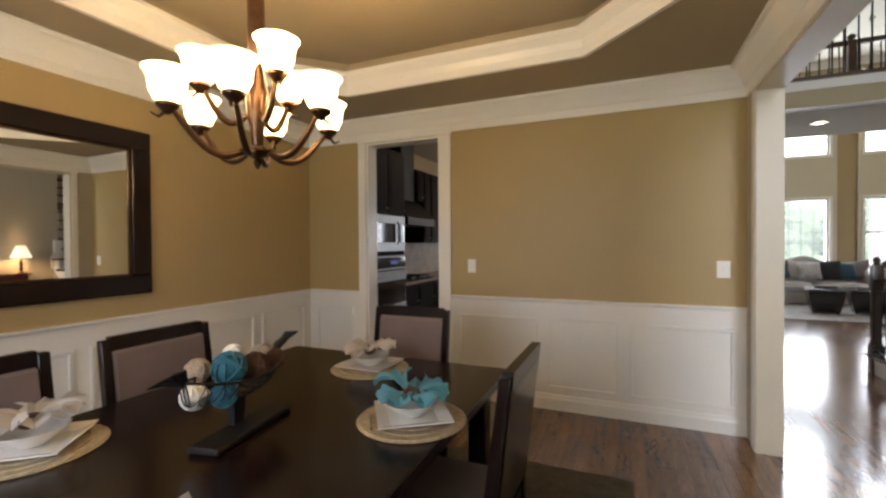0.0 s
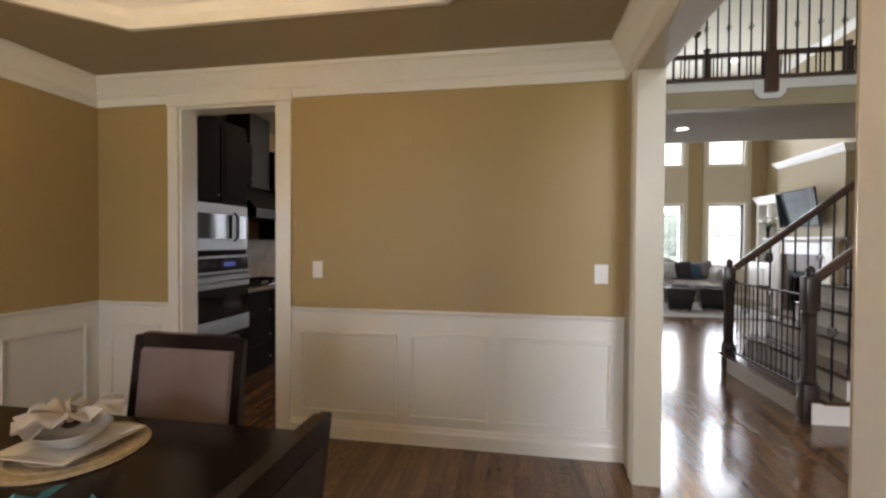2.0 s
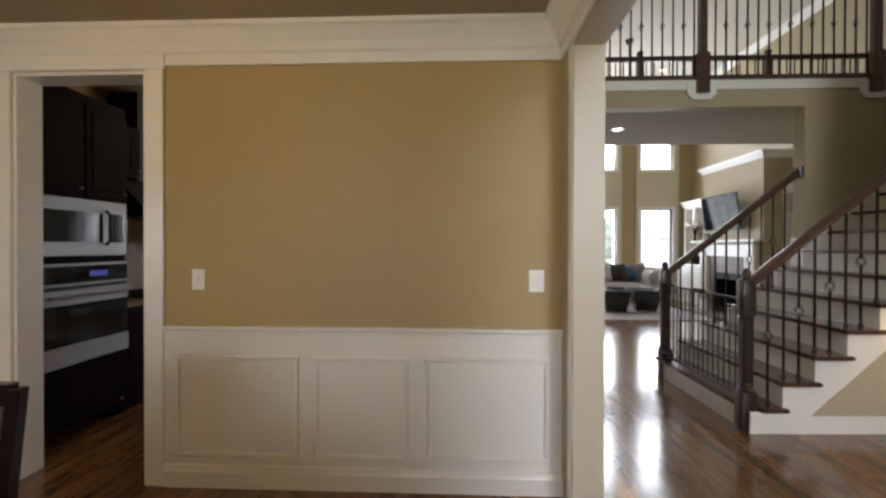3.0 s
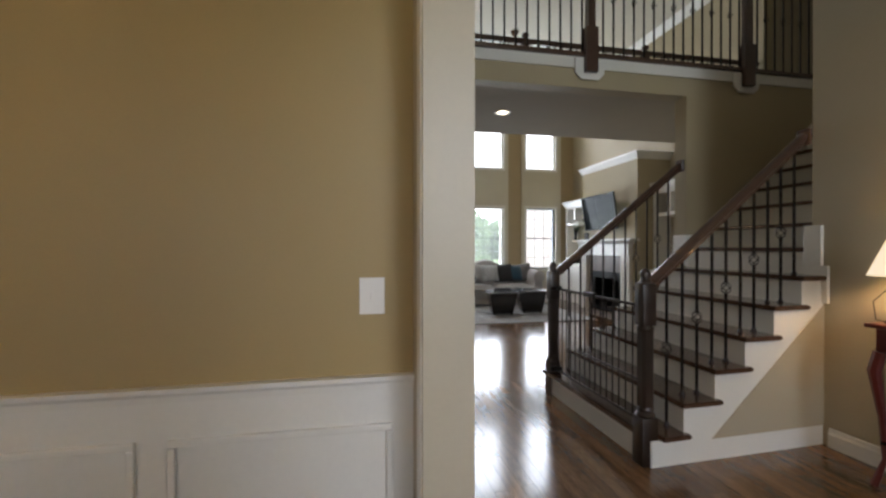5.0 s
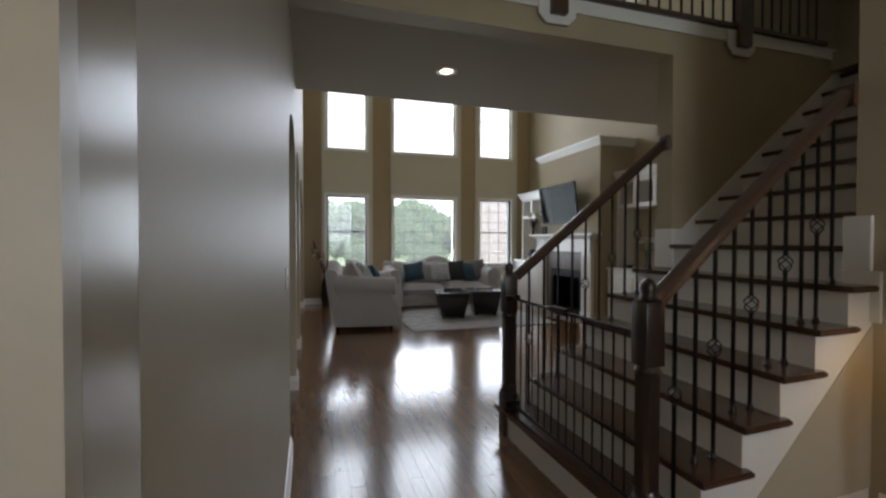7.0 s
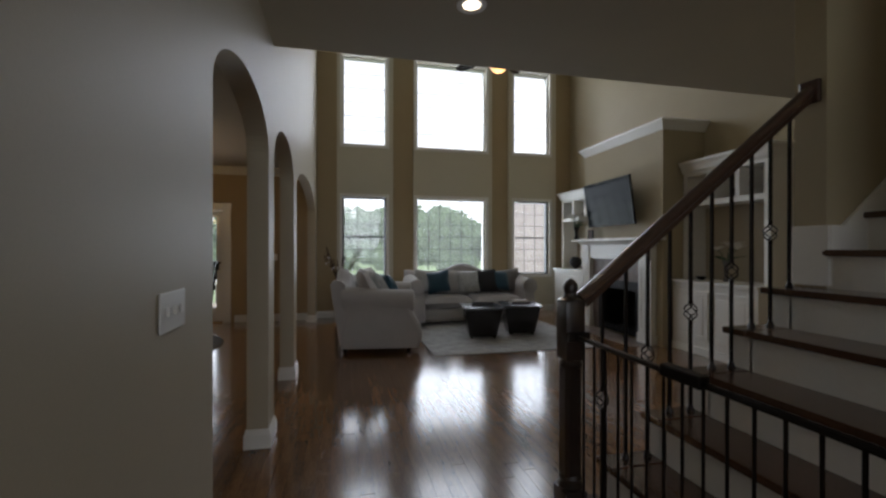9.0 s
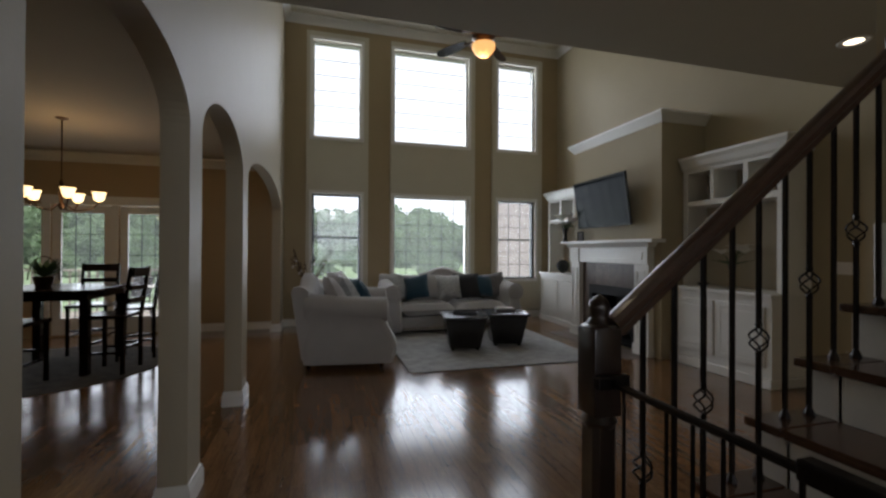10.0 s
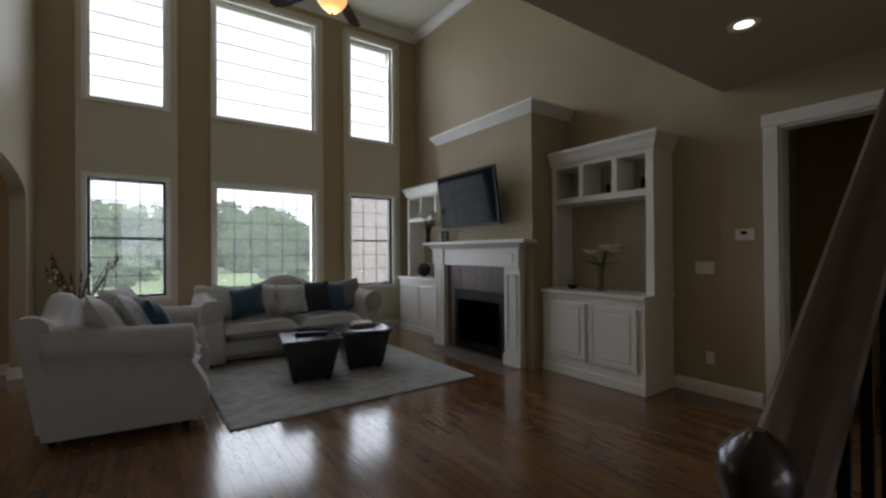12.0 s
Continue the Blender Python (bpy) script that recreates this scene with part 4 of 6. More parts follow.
tv = thing("television", "black flat television switched off above the mantel", "television", at=(6.24, 11.37, 2.1))
under("screen", boxes((6.1662, 10.74, 1.77, 6.1675, 11.95, 2.44)), SCREEN, "dark glossy screen", parent=tv)
under("bezel", slab(6.165, 6.2, 10.71, 11.98, 1.74, 2.47, [(6.1, 6.168, 10.74, 11.95, 1.77, 2.44)]), SOOT, parent=tv)
under("wall_mount", boxes((6.2, 11.2, 1.95, 6.339, 11.55, 2.3), bevel=0.01), SOOT, parent=tv)
tv.matrix_world = Matrix.Translation((6.215, 11.35, 2.1)) @ Matrix.Rotation(radians(-1.5), 4, "Z") @ Matrix.Rotation(radians(-8), 4, "Y")


def plate_on(name, label, x, y, z, w, h, face, toggles=1, cat="light switch"):
    s = thing(name, label, cat, at=(x, y, z))
    fx, fy = face
    def slabm(a0, a1, z0, z1, d0, d1, bev=0.002):
        if fx:
            q = sorted((x + fx * d0, x + fx * d1))
            return boxes((q[0], y + a0, z + z0, q[1], y + a1, z + z1), bevel=bev)
        q = sorted((y + fy * d0, y + fy * d1))
        return boxes((x + a0, q[0], z + z0, x + a1, q[1], z + z1), bevel=bev)
    under("cover_plate", slabm(-w / 2, w / 2, -h / 2, h / 2, 0.001, 0.007), PLATE, parent=s)
    for i in range(toggles):
        c = (i - (toggles - 1) / 2) * w / max(toggles, 1) * 0.8
        under("toggle", slabm(c - 0.006, c + 0.006, -0.012, 0.014, 0.006, 0.016, 0.001), PLATE, parent=s)
    return s


plate_on("light_switch", "white dimmer switch plate on the tan wall", -0.71, WALL_D, 1.20, 0.075, 0.12, (0, -1))
plate_on("light_switch", "white switch plate near the foyer opening", 1.23, WALL_D, 1.20, 0.085, 0.125, (0, -1))
plate_on("light_switch", "wide white switch plate on the foyer wall", GX, 6.60, 1.185, 0.19, 0.115, (1, 0), 3)
plate_on("light_switch", "white double switch plate beside the doorway", EX, 8.73, 1.22, 0.17, 0.12, (-1, 0), 2)
plate_on("power_outlet", "white wall outlet above the skirting", EX, 8.69, 0.36, 0.075, 0.12, (-1, 0), 0, "outlet")
th = plate_on("thermostat", "small white wall thermostat with a dark display", EX, 8.39, 1.53, 0.15, 0.10, (-1, 0), 0, "thermostat")
under("display", boxes((EX - 0.012, 8.37, 1.53, EX - 0.007, 8.42, 1.56)), SCREEN, parent=th)
plate_on("light_switch", "cream switch plate on the breakfast wall", 0.75, 13.8, 1.2, 0.12, 0.12, (0, -1), 2)


# ---- sofas ----
# height, width and front edge of the arm; place, size and lift along its roll
ARM_SHAPE = [(0.07, 0.27, -0.50), (0.16, 0.28, -0.535), (0.25, 0.275, -0.54), (0.34, 0.26, -0.52), (0.43, 0.245, -0.475), (0.52, 0.24, -0.43), (0.60, 0.262, -0.41), (0.67, 0.285, -0.40)]
ROLL_SHAPE = [(-0.452, 0.08, 0.0), (-0.450, 0.45, 0.0), (-0.442, 0.74, 0.0), (-0.430, 0.84, 0.0), (-0.436, 0.90, 0.0), (-0.428, 0.98, 0.0), (-0.40, 1.0, 0.0), (-0.2, 1.0, 0.005), (0.0, 0.99, 0.015), (0.2, 0.98, 0.035), (0.38, 0.96, 0.06), (0.40, 0.90, 0.06)]


def sofa_thing(name, label, width, place, turn):
    s = thing(name, label, "sofa", "matching sofas", at=place, turn=turn)
    depth, seat, W = 0.96, 0.30, width
    aw = 0.30
    inner = W - 2 * aw + 0.02
    def add(nm, bm, mat=SOFA, lab="", parent=None):
        ob = part(nm, bm, mat, parent or s, lab, True, 0.7)
        return ob
    bm = bmesh.new()
    box(bm, -W / 2 + 0.12, -0.40, 0.13, W / 2 - 0.12, 0.40, seat, bevel=0.02)
    bmesh.ops.subdivide_edges(bm, edges=bm.edges[:], cuts=1)
    add("base", bm)
    for sgn in (-1, 1):
        inner_x = W / 2 - aw
        bm, rows = bmesh.new(), []
        for z, w, front in ARM_SHAPE:
            ring = [(0.0, 0.40), (w * 0.9, 0.40), (w, 0.34), (w, front + 0.05), (w * 0.86, front + 0.008), (w * 0.14, front), (0.0, front + 0.05)]
            rows.append([bm.verts.new((sgn * (inner_x + px), py, z)) for px, py in ring])
        for p, q in zip(rows, rows[1:]):
            for j in range(7):
                bm.faces.new((p[j], p[(j + 1) % 7], q[(j + 1) % 7], q[j]))
        bm.faces.new(rows[0]), bm.faces.new(rows[-1][::-1])
        arm = add("arm", bm, lab="upholstered arm curving forward to the floor")
        bm, rings = bmesh.new(), []
        for y, k, lift in ROLL_SHAPE:
            rings.append([bm.verts.new((sgn * (inner_x + 0.145 + 0.145 * k * math.cos(6.2832 * j / 28)), y, 0.675 + lift + 0.145 * k * math.sin(6.2832 * j / 28))) for j in range(28)])
        for p, q in zip(rings, rings[1:]):
            for j in range(28):
                bm.faces.new((p[j], p[(j + 1) % 28], q[(j + 1) % 28], q[j]))
        bm.faces.new(rings[0]), bm.faces.new(rings[-1][::-1])
        add("arm_roll", bm, lab="round scrolled arm top", parent=arm)
    # camel back
    bm = bmesh.new()
    n = 24
    front, back = [], []
    for i in range(n + 1):
        u = 2 * i / n - 1
        x = u * (W / 2 - 0.06)
        hump = 0.90 + 0.17 * math.exp(-(u / 0.30) ** 2) + 0.06 * math.exp(-((abs(u) - 0.95) / 0.15) ** 2)
        col = []
        for t, zz in ((0.0, 0.12), (0.0, 0.45), (-0.02, hump - 0.06), (0.02, hump - 0.012), (0.07, hump), (0.12, hump - 0.012), (0.15, hump - 0.06), (0.12, 0.12)):
            tilt = 0.10 * (zz - 0.12)
            col.append(bm.verts.new((x, 0.30 + t + tilt, zz)))
        front.append(col)
    for a, b in zip(front, front[1:]):
        for j in range(8):
            bm.faces.new((a[j], b[j], b[(j + 1) % 8], a[(j + 1) % 8]))
    bm.faces.new(front[0][::-1]), bm.faces.new(front[-1])
    add("backrest", bm, lab="camel-shaped upholstered back")
    k = 2
    cw = inner / k
    for i in range(k):
        bm = bmesh.new()
        cushion(bm, cw - 0.005, 0.80, 0.20, Matrix.Translation((-inner / 2 + cw * (i + 0.5), -0.07, seat + 0.105)), 10, 9.0)
        add("seat_cushion", bm, lab="thick box seat cushion")
    for i, (x, y) in enumerate(((-W / 2 + 0.14, -0.38), (W / 2 - 0.14, -0.38), (-W / 2 + 0.14, 0.36), (W / 2 - 0.14, 0.36))):
        bm = bmesh.new()
        lathe(bm, [(0.018, 0), (0.024, 0.02), (0.03, 0.06), (0.04, 0.13)], x, y, 0, 10)
        add("foot", bm, DARKWOOD)
    return s


def throw_pillow(mat, label, size, m, group="cushions on the sofas"):
    p = thing("throw_pillow", label, "cushion", group)
    p.matrix_world = m
    bm = cushion(bmesh.new(), size, size, 0.20, cuts=10, power=2.4)
    part("cover", bm, mat, p, "", True, 1.2)
    return p


sofa = sofa_thing("sofa", "oatmeal camel-back sofa with rolled arms below the windows", 2.44, (4.33, 13.02, 0), 0)
S = Matrix.Translation((4.33, 13.02, 0))
for x, mat, lab, size, dy, rz in ((-0.78, PRINT, "pale patterned cushion in the sofa corner", 0.46, 0.15, 12), (-0.60, TEAL, "teal blue cushion on the sofa", 0.42, -0.06, -22), (-0.30, SOFA, "oatmeal cushion on the sofa", 0.46, 0.06, 14), (-0.03, PRINT, "grey printed cushion on the sofa", 0.42, -0.06, -3), (0.33, BLACKCLOTH, "black cushion on the sofa", 0.46, 0.0, -5), (0.64, TEAL, "teal blue cushion half hidden on the sofa", 0.40, 0.04, 10), (0.84, STONEGREY, "grey patterned cushion against the sofa arm", 0.46, 0.10, -18)):
    throw_pillow(mat, lab, size, S @ pose(x, dy, 0.75, 66, rz * 0.5, rz))
loveseat = sofa_thing("loveseat", "oatmeal loveseat with rolled arms seen from its side", 1.70, (2.53, 11.62, 0), 83)
loveseat.matrix_world = loveseat.matrix_world @ Matrix.Diagonal((1, 1.12, 1, 1))
S2 = Matrix.Translation((2.46, 11.62, 0)) @ pose(0, 0, 0, 0, 0, 82)
for x, mat, lab, size, dy, rz in ((-0.45, SOFA, "oatmeal cushion on the loveseat", 0.58, 0.04, 14), (-0.20, PRINT, "blue and white printed cushion on the loveseat", 0.54, -0.10, 12), (-0.10, TEAL, "teal cushion leaning on the loveseat", 0.44, -0.22, 24), (0.42, SOFA, "large oatmeal cushion on the loveseat", 0.60, 0.04, -14)):
    throw_pillow(mat, lab, size, S2 @ pose(x, dy, 0.80, 62, 0, rz))


# ---- rug and cube tables ----
def flat_rug(name, label, x0, y0, x1, y1, mat, round_=False):
    r = thing(name, label, "rug", at=((x0 + x1) / 2, (y0 + y1) / 2, 0))
    bm = bmesh.new()
    if round_:
        lathe(bm, [((x1 - x0) / 2, 0.0), ((x1 - x0) / 2, 0.007), ((x1 - x0) / 2 - 0.01, 0.011)], (x0 + x1) / 2, (y0 + y1) / 2, 0.001, 48)
    else:
        box(bm, x0, y0, 0.001, x1, y1, 0.014, bevel=0.005)
    under("surface", bm, mat, parent=r)
    if not round_:
        for a in ((x0 - 0.012, y0 - 0.012, x1 + 0.012, y0), (x0 - 0.012, y1, x1 + 0.012, y1 + 0.012), (x0 - 0.012, y0, x0, y1), (x1, y0, x1 + 0.012, y1)):
            under("binding", boxes((a[0], a[1], 0.001, a[2], a[3], 0.010), bevel=0.003), STONEGREY, parent=r)
    return r


flat_rug("area_rug", "large grey rug with a faint worn pattern", 3.14, 10.5, 5.62, 12.95, RUG)


def cube_table(x, y, turn, label):
    c = thing("cube_table", label, "coffee table", "pair of cube tables", at=(x, y, 0.014), turn=turn)
    bm = bmesh.new()
    a, b = 0.205, 0.28
    r0 = [bm.verts.new((sx * a, sy * a, 0.03)) for sx, sy in ((-1, -1), (1, -1), (1, 1), (-1, 1))]
    r1 = [bm.verts.new((sx * b, sy * b, 0.43)) for sx, sy in ((-1, -1), (1, -1), (1, 1), (-1, 1))]
    for i in range(4):
        bm.faces.new((r0[i], r0[(i + 1) % 4], r1[(i + 1) % 4], r1[i]))
    bm.faces.new(r0[::-1]), bm.faces.new(r1)
    bmesh.ops.bevel(bm, geom=bm.edges[:], offset=0.008, segments=2, affect="EDGES")
    part("body", bm, LEATHER, c, "tapered black panelled body")
    part("tabletop", boxes((-0.305, -0.305, 0.43, 0.305, 0.305, 0.465), bevel=0.008), LEATHER, c)
    for sx, sy in ((-1, -1), (1, -1), (1, 1), (-1, 1)):
        part("foot", boxes((sx * 0.17 - 0.02, sy * 0.17 - 0.02, 0, sx * 0.17 + 0.02, sy * 0.17 + 0.02, 0.03)), LEATHER, c)
    return c


cube_table(4.10, 11.54, -10, "tapered black cube table holding a dark tray")
cube_table(4.79, 11.68, -12, "tapered black cube table with books on top")
book = thing("book_stack", "two flat books stacked on the cube table", "books", at=(4.82, 11.75, 0.48), turn=-14)
part("book", boxes((-0.15, -0.11, 0, 0.15, 0.11, 0.03), bevel=0.004), STONEGREY, book, "grey hardback book")
part("book", boxes((-0.12, -0.09, 0.0305, 0.12, 0.09, 0.055), bevel=0.004), CHINA, book, "pale hardback book")
tray = thing("serving_tray", "dark shallow tray on the cube table", "tray", at=(4.15, 11.62, 0.48), turn=-20)
part("tray_base", boxes((-0.17, -0.12, 0, 0.17, 0.12, 0.012), bevel=0.004), SOOT, tray)
part("rim", sweep(bmesh.new(), [(-0.17, -0.12), (0.17, -0.12), (0.17, 0.12), (-0.17, 0.12)], [(0, 0.012), (0.008, 0.012), (0.008, 0.035), (0, 0.035)], True), SOOT, tray)

# ---- ceiling fan ----
FAN = 1.13
fan = thing("ceiling_fan", "bronze ceiling fan with dark blades and a lit amber bowl", "ceiling fan", at=(4.27, 11.25, 4.1))
part("downrod", tube(bmesh.new(), [(0, 0, 0.30), (0, 0, (HIGH - 4.1) / FAN - 0.06)], 0.014, 10), BRONZE, fan)
part("canopy", lathe(bmesh.new(), [(0.02, -0.09), (0.05, -0.07), (0.07, -0.02), (0.07, 0)], 0, 0, (HIGH - 4.1) / FAN, 20), BRONZE, fan, smooth=True)
part("motor", lathe(bmesh.new(), [(0.05, 0.06), (0.08, 0.07), (0.10, 0.10), (0.14, 0.13), (0.14, 0.20), (0.11, 0.24), (0.05, 0.27), (0.02, 0.31)], 0, 0, 0, 24), BRONZE, fan, smooth=True)
part("light_bowl", lathe(bmesh.new(), [(0.012, -0.10), (0.05, -0.09), (0.10, -0.05), (0.135, 0.0), (0.14, 0.05), (0.10, 0.065)], 0, 0, 0, 28), AMBER, fan, "lit amber glass bowl", True)
part("finial", lathe(bmesh.new(), [(0.004, -0.13), (0.014, -0.115), (0.008, -0.098)], 0, 0, 0, 10), BRONZE, fan)
for i in range(5):
    a = radians(-23 + 72 * i)
    M = Matrix.Rotation(a, 4, "Z")
    bm = bmesh.new()
    outline = [(0.26, -0.045), (0.40, -0.062), (0.58, -0.072), (0.70, -0.066), (0.755, -0.04), (0.77, 0.0), (0.755, 0.04), (0.70, 0.066), (0.58, 0.072), (0.40, 0.062), (0.26, 0.045)]
    prism(bm, outline, -0.004, 0.004, "z")
    bmesh.ops.transform(bm, matrix=M @ Matrix.Translation((0, 0, 0.16)) @ Matrix.Rotation(radians(12), 4, "X"), verts=bm.verts)
    blade = part("blade", bm, DARKWOOD, fan, "dark walnut fan blade")
    bm = bmesh.new()
    tube(bm, [(0.13, 0, 0.16), (0.20, 0, 0.145), (0.30, 0, 0.152)], [0.014, 0.010, 0.012], 6)
    bmesh.ops.transform(bm, matrix=M, verts=bm.verts)
    part("blade_iron", bm, BRONZE, fan)
fan.scale = (FAN, FAN, FAN)
bulb("fan_light", 4.27, 11.25, 3.95, 8, (1.0, 0.62, 0.3), 0.08)


def downlight(x, y, z, lit=True):
    d = thing("downlight", "small round recessed ceiling light switched on", "recessed light", "recessed ceiling lights", at=(x, y, z))
    part("trim_ring", lathe(bmesh.new(), [(0.055, -0.001), (0.075, -0.008), (0.092, -0.006), (0.095, 0.0)], 0, 0, 0, 24, cap=False), PLATE, d, smooth=True)
    part("lens", lathe(bmesh.new(), [(0.001, -0.002), (0.056, -0.002), (0.056, -0.0005), (0.001, -0.0005)], 0, 0, 0, 20, cap=False), CANLIGHT, d)
    sp = new("downlight_beam", bpy.data.lights.new("downlight_beam", "SPOT"))
    sp.data.energy, sp.data.color, sp.data.spot_size, sp.data.spot_blend, sp.data.shadow_soft_size = 5, (1.0, 0.78, 0.52), radians(100), 0.6, 0.05
    sp.location = (x, y, z - 0.02)


downlight(2.78, 7.72, LOW)
downlight(5.81, 7.94, LOW)
downlight(5.67, 12.83, HIGH)

# ---- vases, flowers and small things of the great room ----
def lilies(name, label, x, y, z, h, mat, seed, n=7, vase_r=0.04):
    rnd = random.Random(seed)
    v = thing(name, label, "vase of flowers", at=(x, y, z))
    part("vase", lathe(bmesh.new(), [(vase_r * 0.8, 0), (vase_r * 0.9, 0.01), (vase_r * 0.55, h * 0.3), (vase_r * 0.7, h * 0.75), (vase_r * 1.2, h), (vase_r * 1.1, h), (vase_r * 0.6, h * 0.75), (0.01, h * 0.4)], 0, 0, 0, 18), mat, v, smooth=True)
    for i in range(n):
        a, r = rnd.random() * 6.28, 0.08 + 0.09 * rnd.random()
        tip = Vector((r * math.cos(a), r * math.sin(a) * 1.2, h + 0.10 + 0.10 * rnd.random()))
        part("stem", tube(bmesh.new(), [(0, 0, h * 0.6), tuple(tip * 0.5 + Vector((0, 0, h * 0.6))), tuple(tip)], 0.004, 5), STEM, v)
        bm = bmesh.new()
        for k in range(6):
            b = k * 1.047 + rnd.random() * 0.3
            d = Vector((math.cos(b), math.sin(b), 0.7)).normalized()
            s = d.cross(Vector((0, 0, 1))).normalized()
            L = 0.13
            p = [tip, tip + d * L * 0.5 + s * 0.034, tip + d * L + Vector((0, 0, -0.02)), tip + d * L * 0.5 - s * 0.034]
            q = [bm.verts.new(c) for c in p] + [bm.verts.new(c + Vector((0, 0, -0.004))) for c in p]
            bm.faces.new(q[:4]), bm.faces.new(q[4:][::-1])
            for m in range(4):
                bm.faces.new((q[m], q[(m + 1) % 4], q[4 + (m + 1) % 4], q[4 + m]))
        part("blossom", bm, PETAL, v, "white lily blossom")
        lf = bmesh.new()
        b = rnd.random() * 6.28
        d = Vector((math.cos(b), math.sin(b), 0.35)).normalized()
        s = d.cross(Vector((0, 0, 1))).normalized()
        o = Vector((0, 0, h))
        pts = [o, o + d * 0.10 + s * 0.03, o + d * 0.23 + Vector((0, 0, -0.015)), o + d * 0.10 - s * 0.03]
        q = [lf.verts.new(c) for c in pts] + [lf.verts.new(c + Vector((0, 0, -0.003))) for c in pts]
        lf.faces.new(q[:4]), lf.faces.new(q[4:][::-1])
        for m in range(4):
            lf.faces.new((q[m], q[(m + 1) % 4], q[4 + (m + 1) % 4], q[4 + m]))
        part("leaf", lf, STEM, v)
    return v


lilies("lily_vase", "white lilies in a slim glass vase on the built-in", 6.74, 9.68, 0.95, 0.27, STONEGREY, 3, 8)
lilies("lily_vase", "white lilies in a dark vase on the mantel", 6.15, 12.27, 1.535, 0.22, SOOT, 5, 10, 0.05)
pf = thing("picture_frame", "small black picture frame on the mantel", "picture frame", at=(6.24, 11.95, 1.535), turn=8)
part("rim", slab(-0.01, 0.01, -0.07, 0.07, 0, 0.16, [(-1, 1, -0.05, 0.05, 0.02, 0.14)]), SOOT, pf)
part("picture", boxes((-0.004, -0.05, 0.02, 0.004, 0.05, 0.14)), STONEGREY, pf)
orb = thing("decorative_sphere", "dark round ornament on the built-in", "ornament", at=(6.76, 13.35, 0.95))
part("ball", lathe(bmesh.new(), [(0.03, 0.0)] + [(0.125 * math.sin(a), 0.13 - 0.125 * math.cos(a)) for a in [0.3 + 0.28 * i for i in range(10)]], 0, 0, 0, 20), SOOT, orb, smooth=True)
for y, h in ((9.25, 0.16), (9.66, 0.14), (12.75, 0.14), (13.2, 0.12)):
    o = thing("figurine", "small dark ornament in an open cubby", "ornament", "ornaments in the cubbies", at=(6.86, y, 2.01))
    part("body", lathe(bmesh.new(), [(0.03, 0), (0.032, 0.01), (0.012, 0.03), (0.028, h * 0.5), (0.02, h * 0.8), (0.006, h)], 0, 0, 0, 12), SOOT, o, smooth=True)
dish = thing("small_dish", "small dark dish on the built-in", "bowl", at=(6.72, 10.05, 0.95))
part("bowl", lathe(bmesh.new(), [(0.03, 0), (0.05, 0.02), (0.07, 0.04), (0.066, 0.042), (0.045, 0.024), (0.01, 0.008)], 0, 0, 0, 18), SOOT, dish, smooth=True)

twv = thing("floor_vase", "tall dark floor vase holding dried twigs", "vase", at=(1.96, 13.55, 0))
part("vase", lathe(bmesh.new(), [(0.07, 0), (0.08, 0.02), (0.11, 0.25), (0.09, 0.5), (0.045, 0.66), (0.065, 0.74), (0.055, 0.74), (0.03, 0.66)], 0, 0, 0, 20), SOOT, twv, smooth=True)
rnd = random.Random(11)
for i in range(14):
    a, r = rnd.random() * 6.28, 0.12 + 0.28 * rnd.random()
    h = 1.10 + 0.34 * rnd.random()
    p = [(0, 0, 0.5), (0.3 * r * math.cos(a), 0.3 * r * math.sin(a), 0.85), (r * math.cos(a), r * math.sin(a), h)]
    part("twig", tube(bmesh.new(), p, [0.009, 0.008, 0.004], 5), TWIG, twv)
    for j in range(3):
        q = Vector(p[2]) * (0.85 + 0.05 * j)
        bb = bmesh.new()
        bmesh.ops.create_icosphere(bb, subdivisions=1, radius=0.014, matrix=Matrix.Translation(q) @ Matrix.Diagonal((1, 1, 1.8, 1)))
        part("bud", bb, TWIG if j else LINEN, twv)

# ---- dining room ----
table = thing("dining_table", "dark espresso dining table with a polished top", "table", at=(-0.665, 2.05, 0))
part("tabletop", boxes((-0.69, -1.04, 0.715, 0.69, 1.04, 0.76), bevel=0.008), DARKWOOD, table)
part("apron", slab(-0.60, 0.60, -0.95, 0.95, 0.62, 0.714, [(-0.575, 0.575, -0.925, 0.925, 0.5, 0.8)]), DARKWOOD, table)
for sx, sy in ((-1, -1), (1, -1), (1, 1), (-1, 1)):
    part("leg", boxes((sx * 0.57 - 0.045, sy * 0.92 - 0.045, 0.012, sx * 0.57 + 0.045, sy * 0.92 + 0.045, 0.714), bevel=0.006), DARKWOOD, table)


